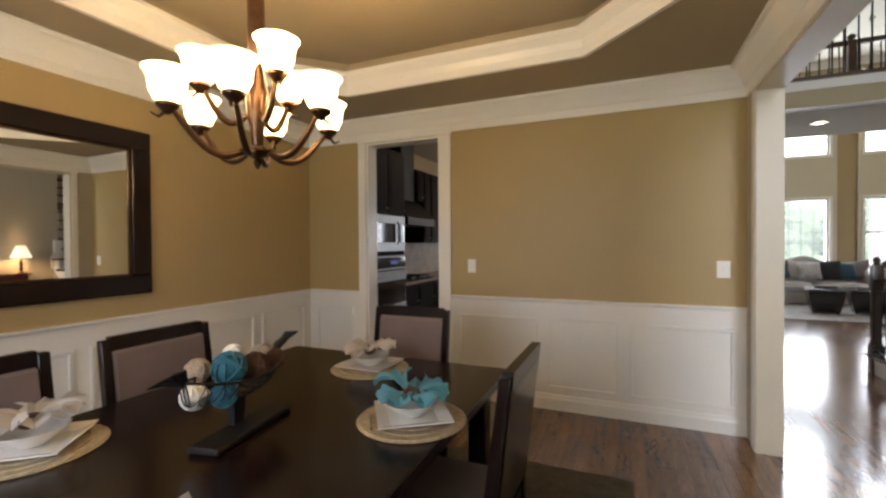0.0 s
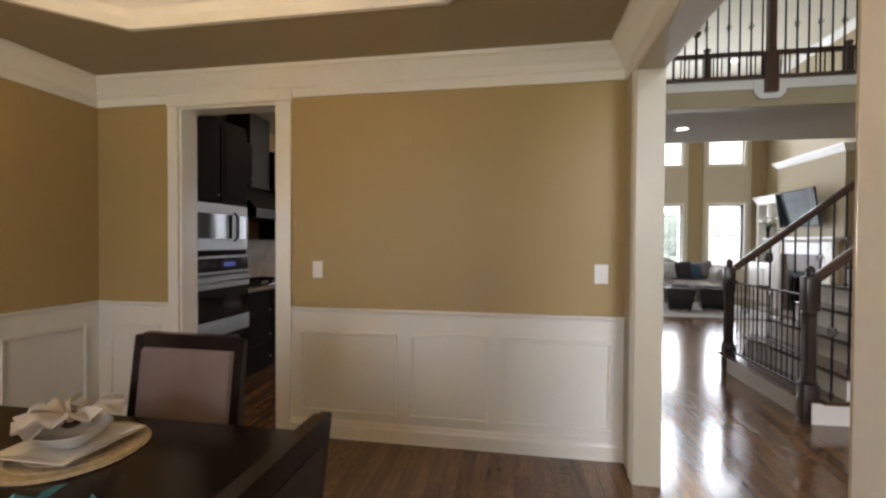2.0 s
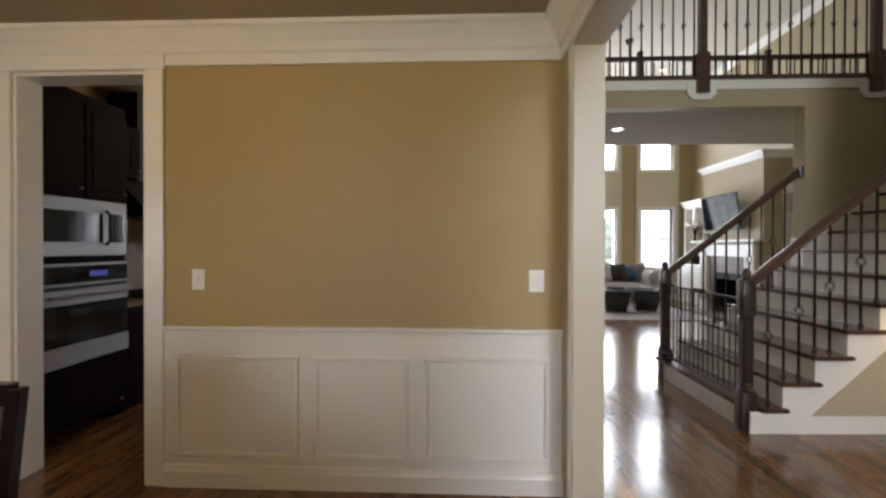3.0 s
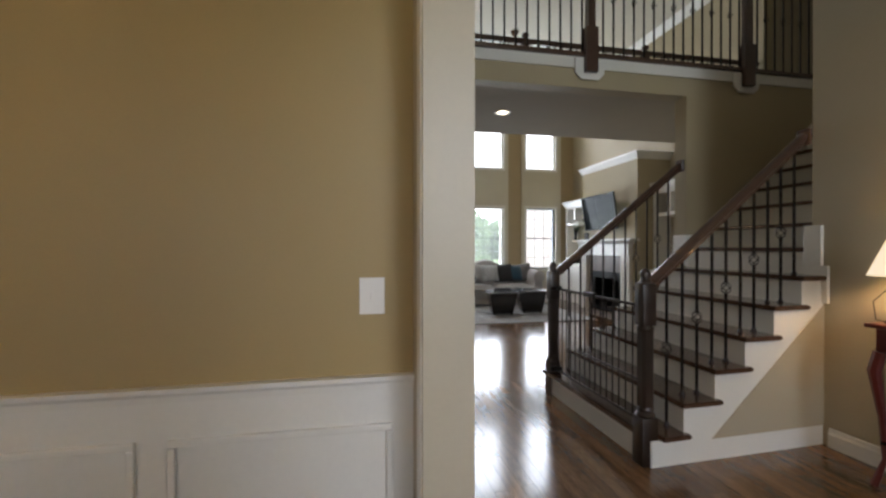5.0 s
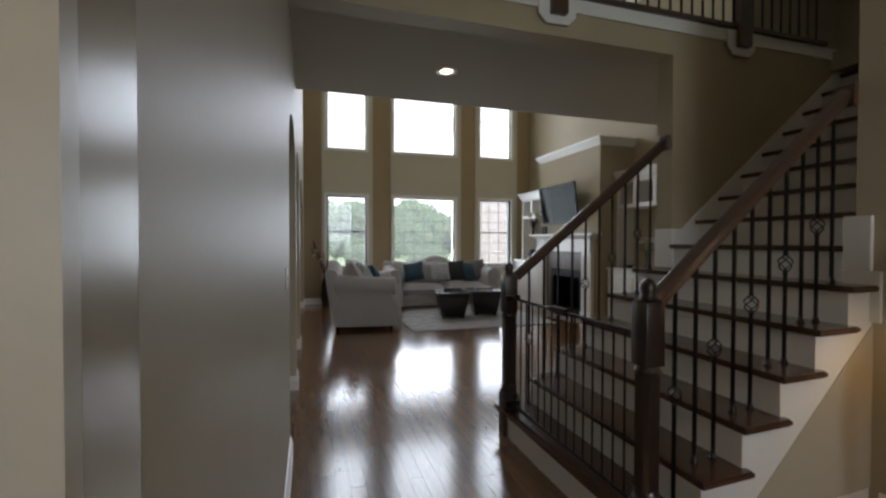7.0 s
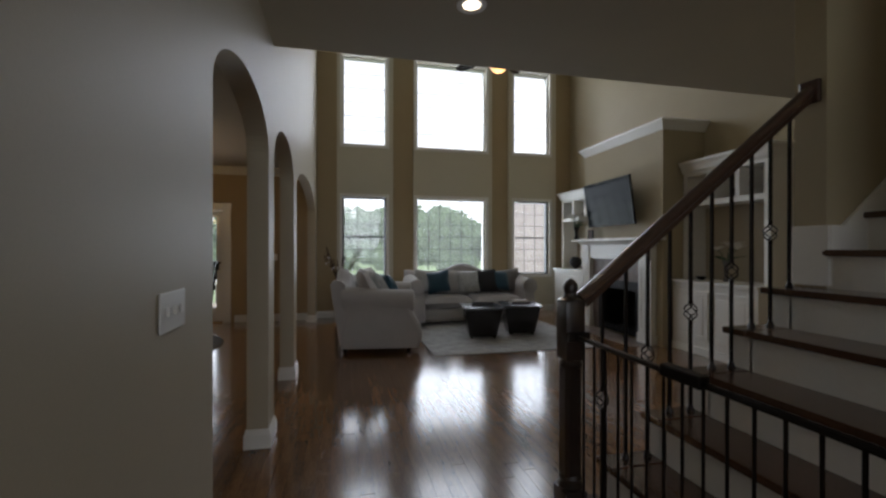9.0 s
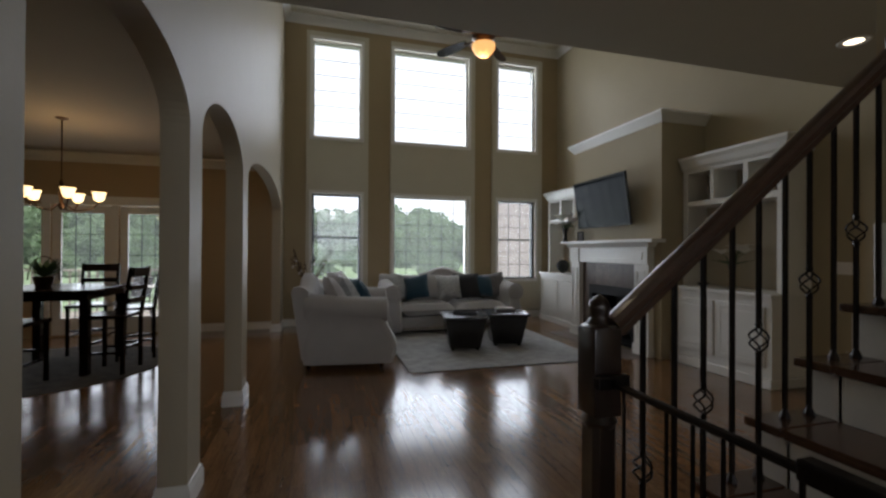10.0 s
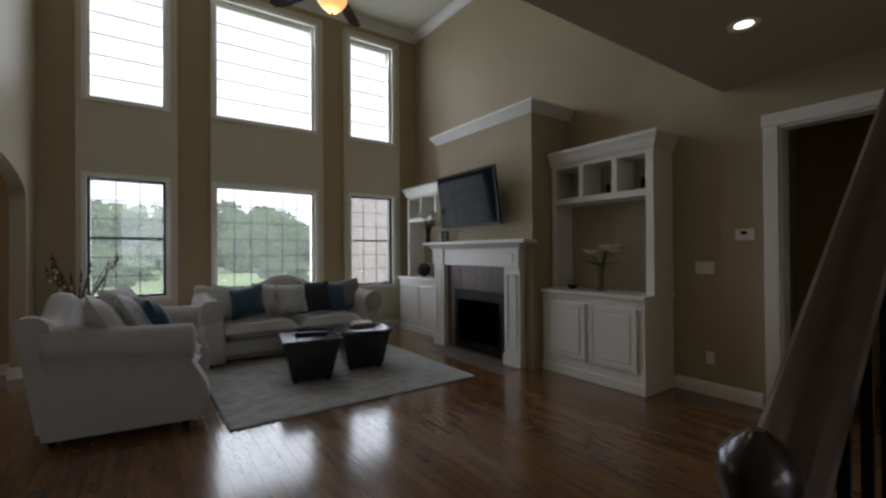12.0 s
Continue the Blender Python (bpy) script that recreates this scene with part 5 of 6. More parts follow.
def chair_thing(label, x, y, turn):
    """A chair facing its own -y, its back at y = 0.24."""
    c = thing("dining_chair", label, "chair", "chairs round the dining table", at=(x, y, 0.0), turn=turn)
    W = 0.235
    for sx in (-1, 1):
        part("leg", boxes((sx * W - 0.02, -0.225, 0.0, sx * W + 0.02, -0.185, 0.43), bevel=0.004), DARKWOOD, c)
        bm = bmesh.new()
        prism(bm, [(0.20, 0.0), (0.24, 0.0), (0.235, 0.45), (0.30, 1.0), (0.268, 1.0), (0.195, 0.45)], sx * W - 0.02, sx * W + 0.02, "x")
        bmesh.ops.bevel(bm, geom=bm.edges[:], offset=0.004, segments=1, affect="EDGES")
        part("back_post", bm, DARKWOOD, c)
    part("seat_rail", boxes((-W, -0.22, 0.37, W, -0.19, 0.43), (-W, 0.20, 0.37, W, 0.23, 0.43), (-W - 0.015, -0.19, 0.37, -W + 0.01, 0.20, 0.43), (W - 0.01, -0.19, 0.37, W + 0.015, 0.20, 0.43)), DARKWOOD, c)
    bm = cushion(bmesh.new(), 0.49, 0.46, 0.09, Matrix.Translation((0, -0.01, 0.455)), 8, 8)
    part("seat", bm, TAUPE, c, "upholstered taupe seat", True)
    bm = bmesh.new()
    prism(bm, [(0.268, 0.95), (0.300, 0.95), (0.306, 1.01), (0.272, 1.01)], -W + 0.02, W - 0.02, "x")
    part("top_rail", bm, DARKWOOD, c)
    bm = bmesh.new()
    prism(bm, [(0.203, 0.47), (0.237, 0.47), (0.244, 0.52), (0.208, 0.52)], -W + 0.02, W - 0.02, "x")
    part("lower_rail", bm, DARKWOOD, c)
    bm = bmesh.new()
    prism(bm, [(0.198, 0.52), (0.243, 0.52), (0.294, 0.95), (0.252, 0.95)], -W + 0.021, W - 0.021, "x")
    bmesh.ops.bevel(bm, geom=bm.edges[:], offset=0.008, segments=2, affect="EDGES")
    part("backrest", bm, TAUPE, c, "padded taupe backrest")
    part("back_cover", prism(bmesh.new(), [(0.2445, 0.53), (0.248, 0.53), (0.298, 0.945), (0.2955, 0.945)], -W + 0.022, W - 0.022, "x"), LEATHER, c, "dark leather back cover")
    return c


chair_thing("dark wood dining chair with taupe back at the table's head", -0.655, 3.05, 0)
chair_thing("dark wood dining chair with taupe back beside the mirror wall", -1.18, 2.28, 90)
chair_thing("dark wood dining chair drawn up under the mirror", -1.18, 1.60, 90)
chair_thing("dark wood dining chair seen from its dark back", -0.035, 2.43, -90)

dr = thing("dining_rug", "dark patterned rug under the dining table", "rug", at=(-0.6, 2.0, 0))
under("surface", boxes((-2.0, 0.1, 0.001, 0.62, 3.66, 0.012), bevel=0.004), DARKRUG, parent=dr)


def napkin(mat, label, x, y, z, seed, s=1.0, turn=0.0):
    """A folded napkin fanned out through a ring."""
    rnd = random.Random(seed)
    nk = thing("napkin", label, "napkin", "napkins", at=(x, y, z), turn=turn)
    for k in range(6):
        a = -0.9 + 1.05 * k + rnd.uniform(-0.2, 0.2)
        L, w, lift = s * rnd.uniform(0.10, 0.14), s * 0.085, rnd.uniform(0.025, 0.075)
        bm, rows = bmesh.new(), []
        for i in range(7):
            u = i / 6
            r = L * u
            row = []
            for j in range(7):
                v = j / 6 - 0.5
                fold = 0.015 * math.cos(j * math.pi) * u
                b = a + v * 2.0 * w / L * (0.4 + u)
                row.append(bm.verts.new((r * math.cos(b), r * math.sin(b), 0.03 + lift * math.sin(u * 2.2) + fold + 0.008 * rnd.random())))
            rows.append(row)
        for p, q in zip(rows, rows[1:]):
            for j in range(6):
                bm.faces.new((p[j], p[j + 1], q[j + 1], q[j]))
        bmesh.ops.solidify(bm, geom=bm.faces[:], thickness=0.004)
        part("fold", bm, mat, nk, smooth=True)
    bm = bmesh.new()
    ring = [(0.026 * math.cos(t * 0.5236), 0.018 * math.sin(t * 0.5236), 0.05 + 0.012 * math.sin(t * 0.5236)) for t in range(13)]
    tube(bm, ring, 0.009, 6)
    part("napkin_ring", bm, BROWNBALL, nk)
    return nk


def place_setting(x, y, turn, nap, nlabel, seed):
    z = 0.7605
    m = thing("placemat", "round woven straw placemat", "placemat", "placemats", at=(x, y, z))
    part("weave", lathe(bmesh.new(), [(0.001, 0.0), (0.195, 0.0), (0.20, 0.003), (0.195, 0.006), (0.001, 0.006)], 0, 0, 0, 40, cap=False), STRAW, m)
    for r in (0.19, 0.15, 0.11):
        part("woven_ring", tube(bmesh.new(), [(r * math.cos(t * 6.2832 / 32), r * math.sin(t * 6.2832 / 32), 0.0065) for t in range(33)], 0.0035, 5), STRAW, m)
    p = thing("dinner_plate", "square white dinner plate on a straw placemat", "plate", "dinner plates", at=(x, y, z + 0.0105), turn=turn)
    bm = bmesh.new()
    r0 = [bm.verts.new((sx * 0.085, sy * 0.085, 0)) for sx, sy in ((-1, -1), (1, -1), (1, 1), (-1, 1))]
    r1 = [bm.verts.new((sx * 0.13, sy * 0.13, 0.018)) for sx, sy in ((-1, -1), (1, -1), (1, 1), (-1, 1))]
    r2 = [bm.verts.new((sx * 0.13, sy * 0.13, 0.022)) for sx, sy in ((-1, -1), (1, -1), (1, 1), (-1, 1))]
    r3 = [bm.verts.new((sx * 0.085, sy * 0.085, 0.008)) for sx, sy in ((-1, -1), (1, -1), (1, 1), (-1, 1))]
    for a, b in ((r0, r1), (r1, r2), (r2, r3)):
        for i in range(4):
            bm.faces.new((a[i], a[(i + 1) % 4], b[(i + 1) % 4], b[i]))
    bm.faces.new(r0[::-1]), bm.faces.new(r3)
    part("plate", bm, CHINA, p)
    b = thing("soup_bowl", "white round bowl on the dinner plate", "bowl", "soup bowls", at=(x, y, z + 0.021))
    part("bowl", lathe(bmesh.new(), [(0.04, 0), (0.045, 0.004), (0.085, 0.035), (0.10, 0.052), (0.096, 0.053), (0.08, 0.036), (0.04, 0.010), (0.001, 0.008)], 0, 0, 0, 28), CHINA, b, smooth=True)
    napkin(nap, nlabel, x, y, z + 0.045, seed, 1.0, turn)
    f = thing("fork", "steel fork lying on the placemat", "fork", "forks", at=(x, y, z + 0.0105), turn=turn)
    part("handle", tube(bmesh.new(), [(-0.15, -0.09, 0.003), (-0.15, 0.0, 0.006), (-0.15, 0.03, 0.003)], [0.004, 0.003, 0.005], 6), STEEL, f)
    for k in range(4):
        part("tine", tube(bmesh.new(), [(-0.158 + 0.0053 * k, 0.03, 0.003), (-0.158 + 0.0053 * k, 0.075, 0.005)], 0.0013, 4), STEEL, f)


place_setting(-0.64, 2.83, 0, LINEN, "white linen napkin in a ring at the head", 1)
place_setting(-0.14, 2.33, 35, AQUA, "aqua napkin in a brown ring", 2)
place_setting(-1.14, 1.66, 40, LINEN, "white linen napkin on the far side of the table", 3)
place_setting(-0.22, 1.40, 20, LINEN, "cream napkin on the near side of the table", 4)

# centrepiece: wire boat on a dark stand with woven balls
cb = thing("wire_basket", "black wire boat-shaped basket of woven balls", "basket", at=(-0.635, 2.03, 0.761), turn=9)
part("stand", boxes((-0.055, -0.19, 0.0, 0.055, 0.19, 0.022), bevel=0.006), SOOT, cb, "flat dark wooden stand")
part("stem", boxes((-0.05, -0.03, 0.022, -0.02, 0.03, 0.112), bevel=0.006), SOOT, cb)


def boat(u, v):
    """u along, v from -1 to 1 across the hull."""
    y = 0.02 + 0.23 * u
    w = 0.095 * (1 - abs(u) ** 2.2) + 0.01
    return (w * math.sin(v * 1.45) - 0.05, y, 0.110 + 0.085 * (1 - math.cos(v * 1.45)) + 0.04 * u * u)


for k in range(10):
    u = -0.9 + 0.2 * k
    part("wire", tube(bmesh.new(), [boat(u + 0.10 * v, v) for v in [-1 + 0.25 * i for i in range(9)]], 0.0025, 4), SOOT, cb)
    part("wire", tube(bmesh.new(), [boat(u - 0.10 * v, v) for v in [-1 + 0.25 * i for i in range(9)]], 0.0025, 4), SOOT, cb)
for v in (-1, 1):
    part("rim", tube(bmesh.new(), [boat(-1 + 0.1 * i, v) for i in range(21)], 0.005, 5), SOOT, cb)
for u in (-1, 1):
    bm = bmesh.new()
    for k in range(4):
        a = -0.9 + 0.6 * k
        tube(bm, [(-0.05, 0.02 + 0.22 * u, 0.215), (-0.05 + 0.03 * a, 0.02 + 0.265 * u, 0.235 + 0.012 * k), (-0.05 + 0.06 * a, 0.02 + 0.30 * u, 0.225 + 0.018 * k)], [0.010, 0.018, 0.003], 6, 0.4)
    part("leaf_end", bm, SOOT, cb, "dark metal leaves")


def woven_ball(x, y, z, r, mat, label, seed):
    rnd = random.Random(seed)
    b = thing("woven_ball", label, "ornamental ball", "woven balls in the basket", at=(x, y, z))
    bm = bmesh.new()
    bmesh.ops.create_uvsphere(bm, u_segments=16, v_segments=10, radius=r * 0.9)
    part("core", bm, mat, b, smooth=True)
    for k in range(9):
        M = Euler((rnd.random() * 6.28, rnd.random() * 6.28, rnd.random() * 6.28)).to_matrix()
        o = rnd.uniform(-0.5, 0.5) * r
        q = math.sqrt(r * r - o * o)
        pts = [tuple(M @ Vector((q * math.cos(t * 0.3927), q * math.sin(t * 0.3927), o))) for t in range(17)]
        part("strand", tube(bmesh.new(), pts, r * 0.075, 4), mat, b)


for i, (x, y, z, r, mat, lab) in enumerate(((-0.66, 1.99, 0.985, 0.055, BLUEBALL, "blue woven ball in the wire basket"), (-0.79, 1.97, 0.965, 0.042, BEIGE, "beige woven ball in the wire basket"),
        (-0.65, 2.09, 0.965, 0.050, BROWNBALL, "brown woven ball in the wire basket"), (-0.72, 2.19, 0.975, 0.045, BEIGE, "tan woven ball in the wire basket"),
        (-0.78, 2.11, 0.99, 0.038, LINEN, "white woven ball in the wire basket"), (-0.66, 2.20, 0.965, 0.038, BROWNBALL, "small brown woven ball near the end"),
        (-0.65, 1.96, 0.905, 0.042, BLUEBALL, "dark blue woven ball low in the basket"), (-0.70, 1.89, 0.915, 0.042, LINEN, "white woven ball low in the basket"), (-0.71, 2.02, 0.92, 0.040, BEIGE, "beige woven ball low in the basket"))):
    woven_ball(x, y, z, r, mat, lab, 20 + i)

# ---- chandelier ----
CX, CY, CZ = -0.74, 2.20, 1.765
CS = 0.80
ch = thing("chandelier", "bronze chandelier with lit frosted glass shades on two tiers", "chandelier", at=(CX, CY, CZ))
part("column", lathe(bmesh.new(), [(0.002, -0.085), (0.012, -0.07), (0.02, -0.05), (0.012, -0.035), (0.05, -0.02), (0.085, -0.005), (0.085, 0.003), (0.05, 0.01), (0.028, 0.03), (0.032, 0.10), (0.05, 0.20), (0.055, 0.28), (0.035, 0.38), (0.028, 0.44), (0.04, 0.46), (0.042, 0.75), (0.03, 0.80), (0.015, 0.83)], 0, 0, 0, 20), BRONZE, ch, smooth=True)
part("canopy", lathe(bmesh.new(), [(0.015, -0.08), (0.03, -0.06), (0.07, -0.02), (0.075, 0)], 0, 0, (DIN + 0.26 - CZ) / CS, 20), BRONZE, ch, smooth=True)
part("chain", tube(bmesh.new(), [(0, 0, 0.82), (0, 0, (DIN + 0.26 - CZ) / CS - 0.07)], 0.008, 8), BRONZE, ch)


def glass_shade(x, y, z, parent, k=1.0):
    bm = bmesh.new()
    lathe(bm, [(k * r, k * h) for r, h in ((0.030, 0.0), (0.055, 0.012), (0.072, 0.05), (0.076, 0.09), (0.082, 0.12), (0.098, 0.142), (0.094, 0.144), (0.077, 0.12), (0.070, 0.06), (0.02, 0.012))], x, y, z, 24, cap=False)
    part("glass_shade", bm, FROST, parent, "lit frosted glass shade", True)


tiers = [(6, 0.37, 0.135, 0.052), (3, 0.25, 0.285, 1.676)]
for cnt, R, zs, phase in tiers:
    for i in range(cnt):
        a = 6.2832 * i / cnt + phase
        c, s = math.cos(a), math.sin(a)
        pts = []
        base = 0.02 if R > 0.3 else 0.19
        for t in range(13):
            u = t / 12
            r = 0.03 + (R - 0.03) * u + 0.0
            dz = base - 0.07 * math.sin(u * 3.1416 * 1.15) * (1 if u < 0.87 else 1) + (zs - base) * u ** 2.2
            pts.append((r * c, r * s, dz))
        bm = bmesh.new()
        tube(bm, pts, [0.010 + 0.006 * math.sin(3.14 * t / 12) for t in range(13)], 7)
        tube(bm, [(R * c, R * s, zs), ((R + 0.035) * c, (R + 0.035) * s, zs - 0.035), ((R + 0.065) * c, (R + 0.065) * s, zs - 0.02)], [0.009, 0.007, 0.004], 6)
        part("arm", bm, BRONZE, ch, smooth=True)
        part("cup", lathe(bmesh.new(), [(0.01, -0.02), (0.02, -0.01), (0.045, 0.015), (0.047, 0.028), (0.02, 0.028)], R * c, R * s, zs, 14), BRONZE, ch, smooth=True)
        glass_shade(R * c, R * s, zs + 0.03, ch)
        bulb("chandelier_bulb", CX + CS * R * c, CY + CS * R * s, CZ + CS * (zs + 0.19), 4.0, (1.0, 0.70, 0.36), 0.05)

ch.scale = (CS, CS, CS)

# ---- mirror ----
mir = thing("wall_mirror", "large wall mirror in a wide black frame", "mirror", at=(-2.53, 2.0, 1.63))
MY0, MY1, MZ0, MZ1 = 1.02, 2.93, 1.07, 2.19
for r in ((-2.55, MY0, MZ0, -2.505, MY1, MZ0 + 0.13), (-2.55, MY0, MZ1 - 0.13, -2.505, MY1, MZ1), (-2.55, MY0, MZ0 + 0.13, -2.505, MY0 + 0.13, MZ1 - 0.13), (-2.55, MY1 - 0.13, MZ0 + 0.13, -2.505, MY1, MZ1 - 0.13)):
    under("frame_side", boxes((r[0] + 0.001, *r[1:]), bevel=0.010), DARKWOOD, parent=mir)
under("mirror_glass", boxes((-2.545, MY0 + 0.12, MZ0 + 0.12, -2.532, MY1 - 0.12, MZ1 - 0.12)), MIRROR, "silvered mirror glass", parent=mir)
e0, e1, e2, e3 = MY0 + 0.13, MY1 - 0.13, MZ0 + 0.13, MZ1 - 0.13
under("inner_lip", boxes((-2.531, e0, e2, -2.522, e0 + 0.012, e3), (-2.531, e1 - 0.012, e2, -2.522, e1, e3), (-2.531, e0 + 0.012, e2, -2.522, e1 - 0.012, e2 + 0.012), (-2.531, e0 + 0.012, e3 - 0.012, -2.522, e1 - 0.012, e3)), BRONZE, parent=mir)

# ---- foyer table and lamp ----
ht = thing("hall_table", "small red lacquered hall table with curved legs", "side table", at=(4.185, 4.80, 0))
part("tabletop", boxes((-0.125, -0.30, 0.905, 0.17, 0.30, 0.93), bevel=0.008), RED, ht)
part("apron", boxes((-0.095, -0.26, 0.77, 0.16, 0.26, 0.904), bevel=0.006), RED, ht)
part("drawer_front", boxes((-0.107, -0.20, 0.795, -0.095, 0.20, 0.88), bevel=0.004), RED, ht)
for y in (-0.1, 0.1):
    part("drawer_pull", tube(bmesh.new(), [(-0.108, y - 0.03, 0.845), (-0.122, y, 0.835), (-0.108, y + 0.03, 0.845)], 0.004, 5), IRON, ht)
part("shelf", boxes((-0.09, -0.24, 0.245, 0.15, 0.24, 0.265), bevel=0.005), DARKWOOD, ht)
for sx, sy in ((-1, -1), (1, -1), (1, 1), (-1, 1)):
    x, y = (0.03 + sx * 0.11), sy * 0.245
    part("leg", tube(bmesh.new(), [(x, y, 0.77), (x + sx * 0.012, y + sy * 0.02, 0.66), (x - sx * 0.01, y - sy * 0.005, 0.40), (x - sx * 0.02, y - sy * 0.012, 0.16), (x + sx * 0.01, y + sy * 0.02, 0.0)], [0.032, 0.034, 0.020, 0.014, 0.020], 8), RED, ht, smooth=True)
lp = thing("table_lamp", "lit table lamp with a bronze base and cream shade", "table lamp", at=(4.195, 5.0, 0.931))
part("base", lathe(bmesh.new(), [(0.075, 0), (0.075, 0.012), (0.05, 0.025), (0.02, 0.04), (0.03, 0.08), (0.022, 0.13), (0.035, 0.17), (0.014, 0.22), (0.010, 0.33)], 0, 0, 0, 18), BRONZE, lp, smooth=True)
part("shade", lathe(bmesh.new(), [(0.148, 0.0), (0.062, 0.215), (0.060, 0.215), (0.145, 0.0)], 0, 0, 0.272, 28, cap=False), SHADE, lp, "lit cream fabric shade", True)
part("cord", tube(bmesh.new(), [(-0.07, 0.0, 0.01), (-0.1, 0.06, 0.02), (-0.06, 0.1, 0.12), (-0.02, 0.05, 0.2)], 0.003, 5), SOOT, lp)
bulb("table_lamp_bulb", 4.195, 5.0, 1.30, 7, (1.0, 0.68, 0.36), 0.04)

# ---- kitchen ----
def cabinet_box(name, label, x0, x1, y0, y1, z0, z1, doors, face="x", cat="kitchen cabinet", mat=DARKCAB):
    c = thing(name, label, cat, "dark kitchen cabinets", at=((x0 + x1) / 2, (y0 + y1) / 2, z0))
    under("body", boxes((x0, y0, z0, x1, y1, z1), bevel=0.003), mat, parent=c)
    for (a0, a1, b0, b1) in doors:
        if face == "x":
            d = boxes((x1, a0, b0, x1 + 0.018, a1, b1), (x1 + 0.018, a0 + 0.05, b0 + 0.05, x1 + 0.023, a1 - 0.05, b1 - 0.05), bevel=0.003)
            under("door", d, mat, parent=c)
            under("knob", lathe(bmesh.new(), [(0.006, 0), (0.014, 0.01), (0.006, 0.018)], x1 + 0.03, a1 - 0.03, b0 + 0.04, 8), STEEL, parent=c)
        else:
            d = boxes((a0, y0 - 0.018, b0, a1, y0, b1), (a0 + 0.05, y0 - 0.023, b0 + 0.05, a1 - 0.05, y0 - 0.018, b1 - 0.05), bevel=0.003)
            under("door", d, mat, parent=c)
            under("pull", boxes(((a0 + a1) / 2 - 0.05, y0 - 0.04, b1 - 0.06, (a0 + a1) / 2 + 0.05, y0 - 0.03, b1 - 0.05), bevel=0.002), STEEL, parent=c)
    return c


TX = -1.92
cabinet_box("oven_tower", "tall dark cabinet housing the microwave and oven", -2.54, TX - 0.02, 4.82, 5.62, 0.10, 2.50, [(4.83, 5.21, 1.76, 2.44), (5.23, 5.61, 1.76, 2.44)])
TXX = TX
mw = thing("microwave", "stainless built-in microwave with a dark glass door", "microwave", at=(TX - 0.1, 5.22, 1.33))
under("body", boxes((TX - 0.3, 4.86, 1.32, TX + 0.005, 5.60, 1.73), bevel=0.004), STEEL, parent=mw)
under("door_glass", boxes((TX + 0.005, 4.90, 1.42, TX + 0.012, 5.36, 1.64), bevel=0.003), BLACKGLASS, parent=mw)
under("control_panel", boxes((TX + 0.005, 5.42, 1.42, TX + 0.012, 5.56, 1.64), bevel=0.003), BLACKGLASS, parent=mw)
under("handle", tube(bmesh.new(), [(TX + 0.012, 5.39, 1.40), (TX + 0.05, 5.39, 1.44), (TX + 0.05, 5.39, 1.62), (TX + 0.012, 5.39, 1.66)], 0.011, 8), SOOT, parent=mw)
ov = thing("wall_oven", "stainless and black built-in wall oven", "oven", at=(TX - 0.1, 5.22, 0.6))
under("body", boxes((TX - 0.5, 4.86, 0.58, TX + 0.0, 5.60, 1.25), bevel=0.004), SOOT, parent=ov)
under("control_panel", boxes((TX, 4.86, 1.13, TX + 0.01, 5.60, 1.25), bevel=0.003), BLACKGLASS, parent=ov)
under("control_trim", boxes((TX, 4.86, 1.25, TX + 0.014, 5.60, 1.27), (TX, 4.86, 1.11, TX + 0.014, 5.60, 1.13), bevel=0.003), STEEL, parent=ov)
under("display", boxes((TX + 0.011, 5.24, 1.17, TX + 0.013, 5.40, 1.21)), material("lit_blue_display", (0.02, 0.02, 0.05), 0.2, bump=0, emit=(0.12, 0.16, 0.9), power=0.12), parent=ov)
under("door_trim", boxes((TX, 4.86, 0.98, TX + 0.02, 5.60, 1.09), bevel=0.005), STEEL, parent=ov)
under("door_glass", boxes((TX, 4.86, 0.70, TX + 0.012, 5.60, 0.98), bevel=0.003), BLACKGLASS, parent=ov)
under("handle", tube(bmesh.new(), [(TX + 0.045, 4.90, 1.04), (TX + 0.045, 5.56, 1.04)], 0.011, 8), STEEL, parent=ov)
under("lower_trim", boxes((TX, 4.86, 0.56, TX + 0.02, 5.60, 0.70), bevel=0.005), STEEL, parent=ov)
cabinet_box("drawer_unit", "dark drawer under the wall oven", -2.5, TX - 0.025, 4.84, 5.60, 0.101, 0.54, [(4.86, 5.58, 0.12, 0.52)])
cabinet_box("base_cabinet", "dark base cabinet with drawers under the granite worktop", -2.6, -2.02, 5.66, 8.2, 0.0, 0.87, [(5.68 + 0.5 * i, 6.15 + 0.5 * i, b0, b1) for i in range(5) for b0, b1 in ((0.08, 0.30), (0.33, 0.56), (0.59, 0.84))])
cabinet_box("wall_cabinet", "dark wall cabinet near the range hood", -2.6, -2.27, 7.1, 8.2, 1.42, 2.5, [(7.12, 7.64, 1.44, 2.48), (7.66, 8.18, 1.44, 2.48)])
for y0, y1, z0 in ((5.66, 5.99, 1.42), (6.0, 6.21, 2.03), (6.63, 6.85, 2.03), (6.86, 7.09, 1.42)):
    cabinet_box("wall_cabinet", "dark wall cabinet beside the range hood", -2.6, -2.27, y0, y1, z0, 2.5, [(y0 + 0.02, y1 - 0.02, z0 + 0.02, 2.48)])
wt = thing("worktop", "speckled granite kitchen worktop", "worktop", at=(-2.3, 6.9, 0.87))
under("slab", boxes((-2.6, 5.63, 0.872, -1.98, 8.22, 0.91), bevel=0.005), GRANITE, parent=wt)
ck = thing("cooktop", "black gas cooktop on the granite worktop", "cooktop", at=(-2.3, 6.4, 0.911))
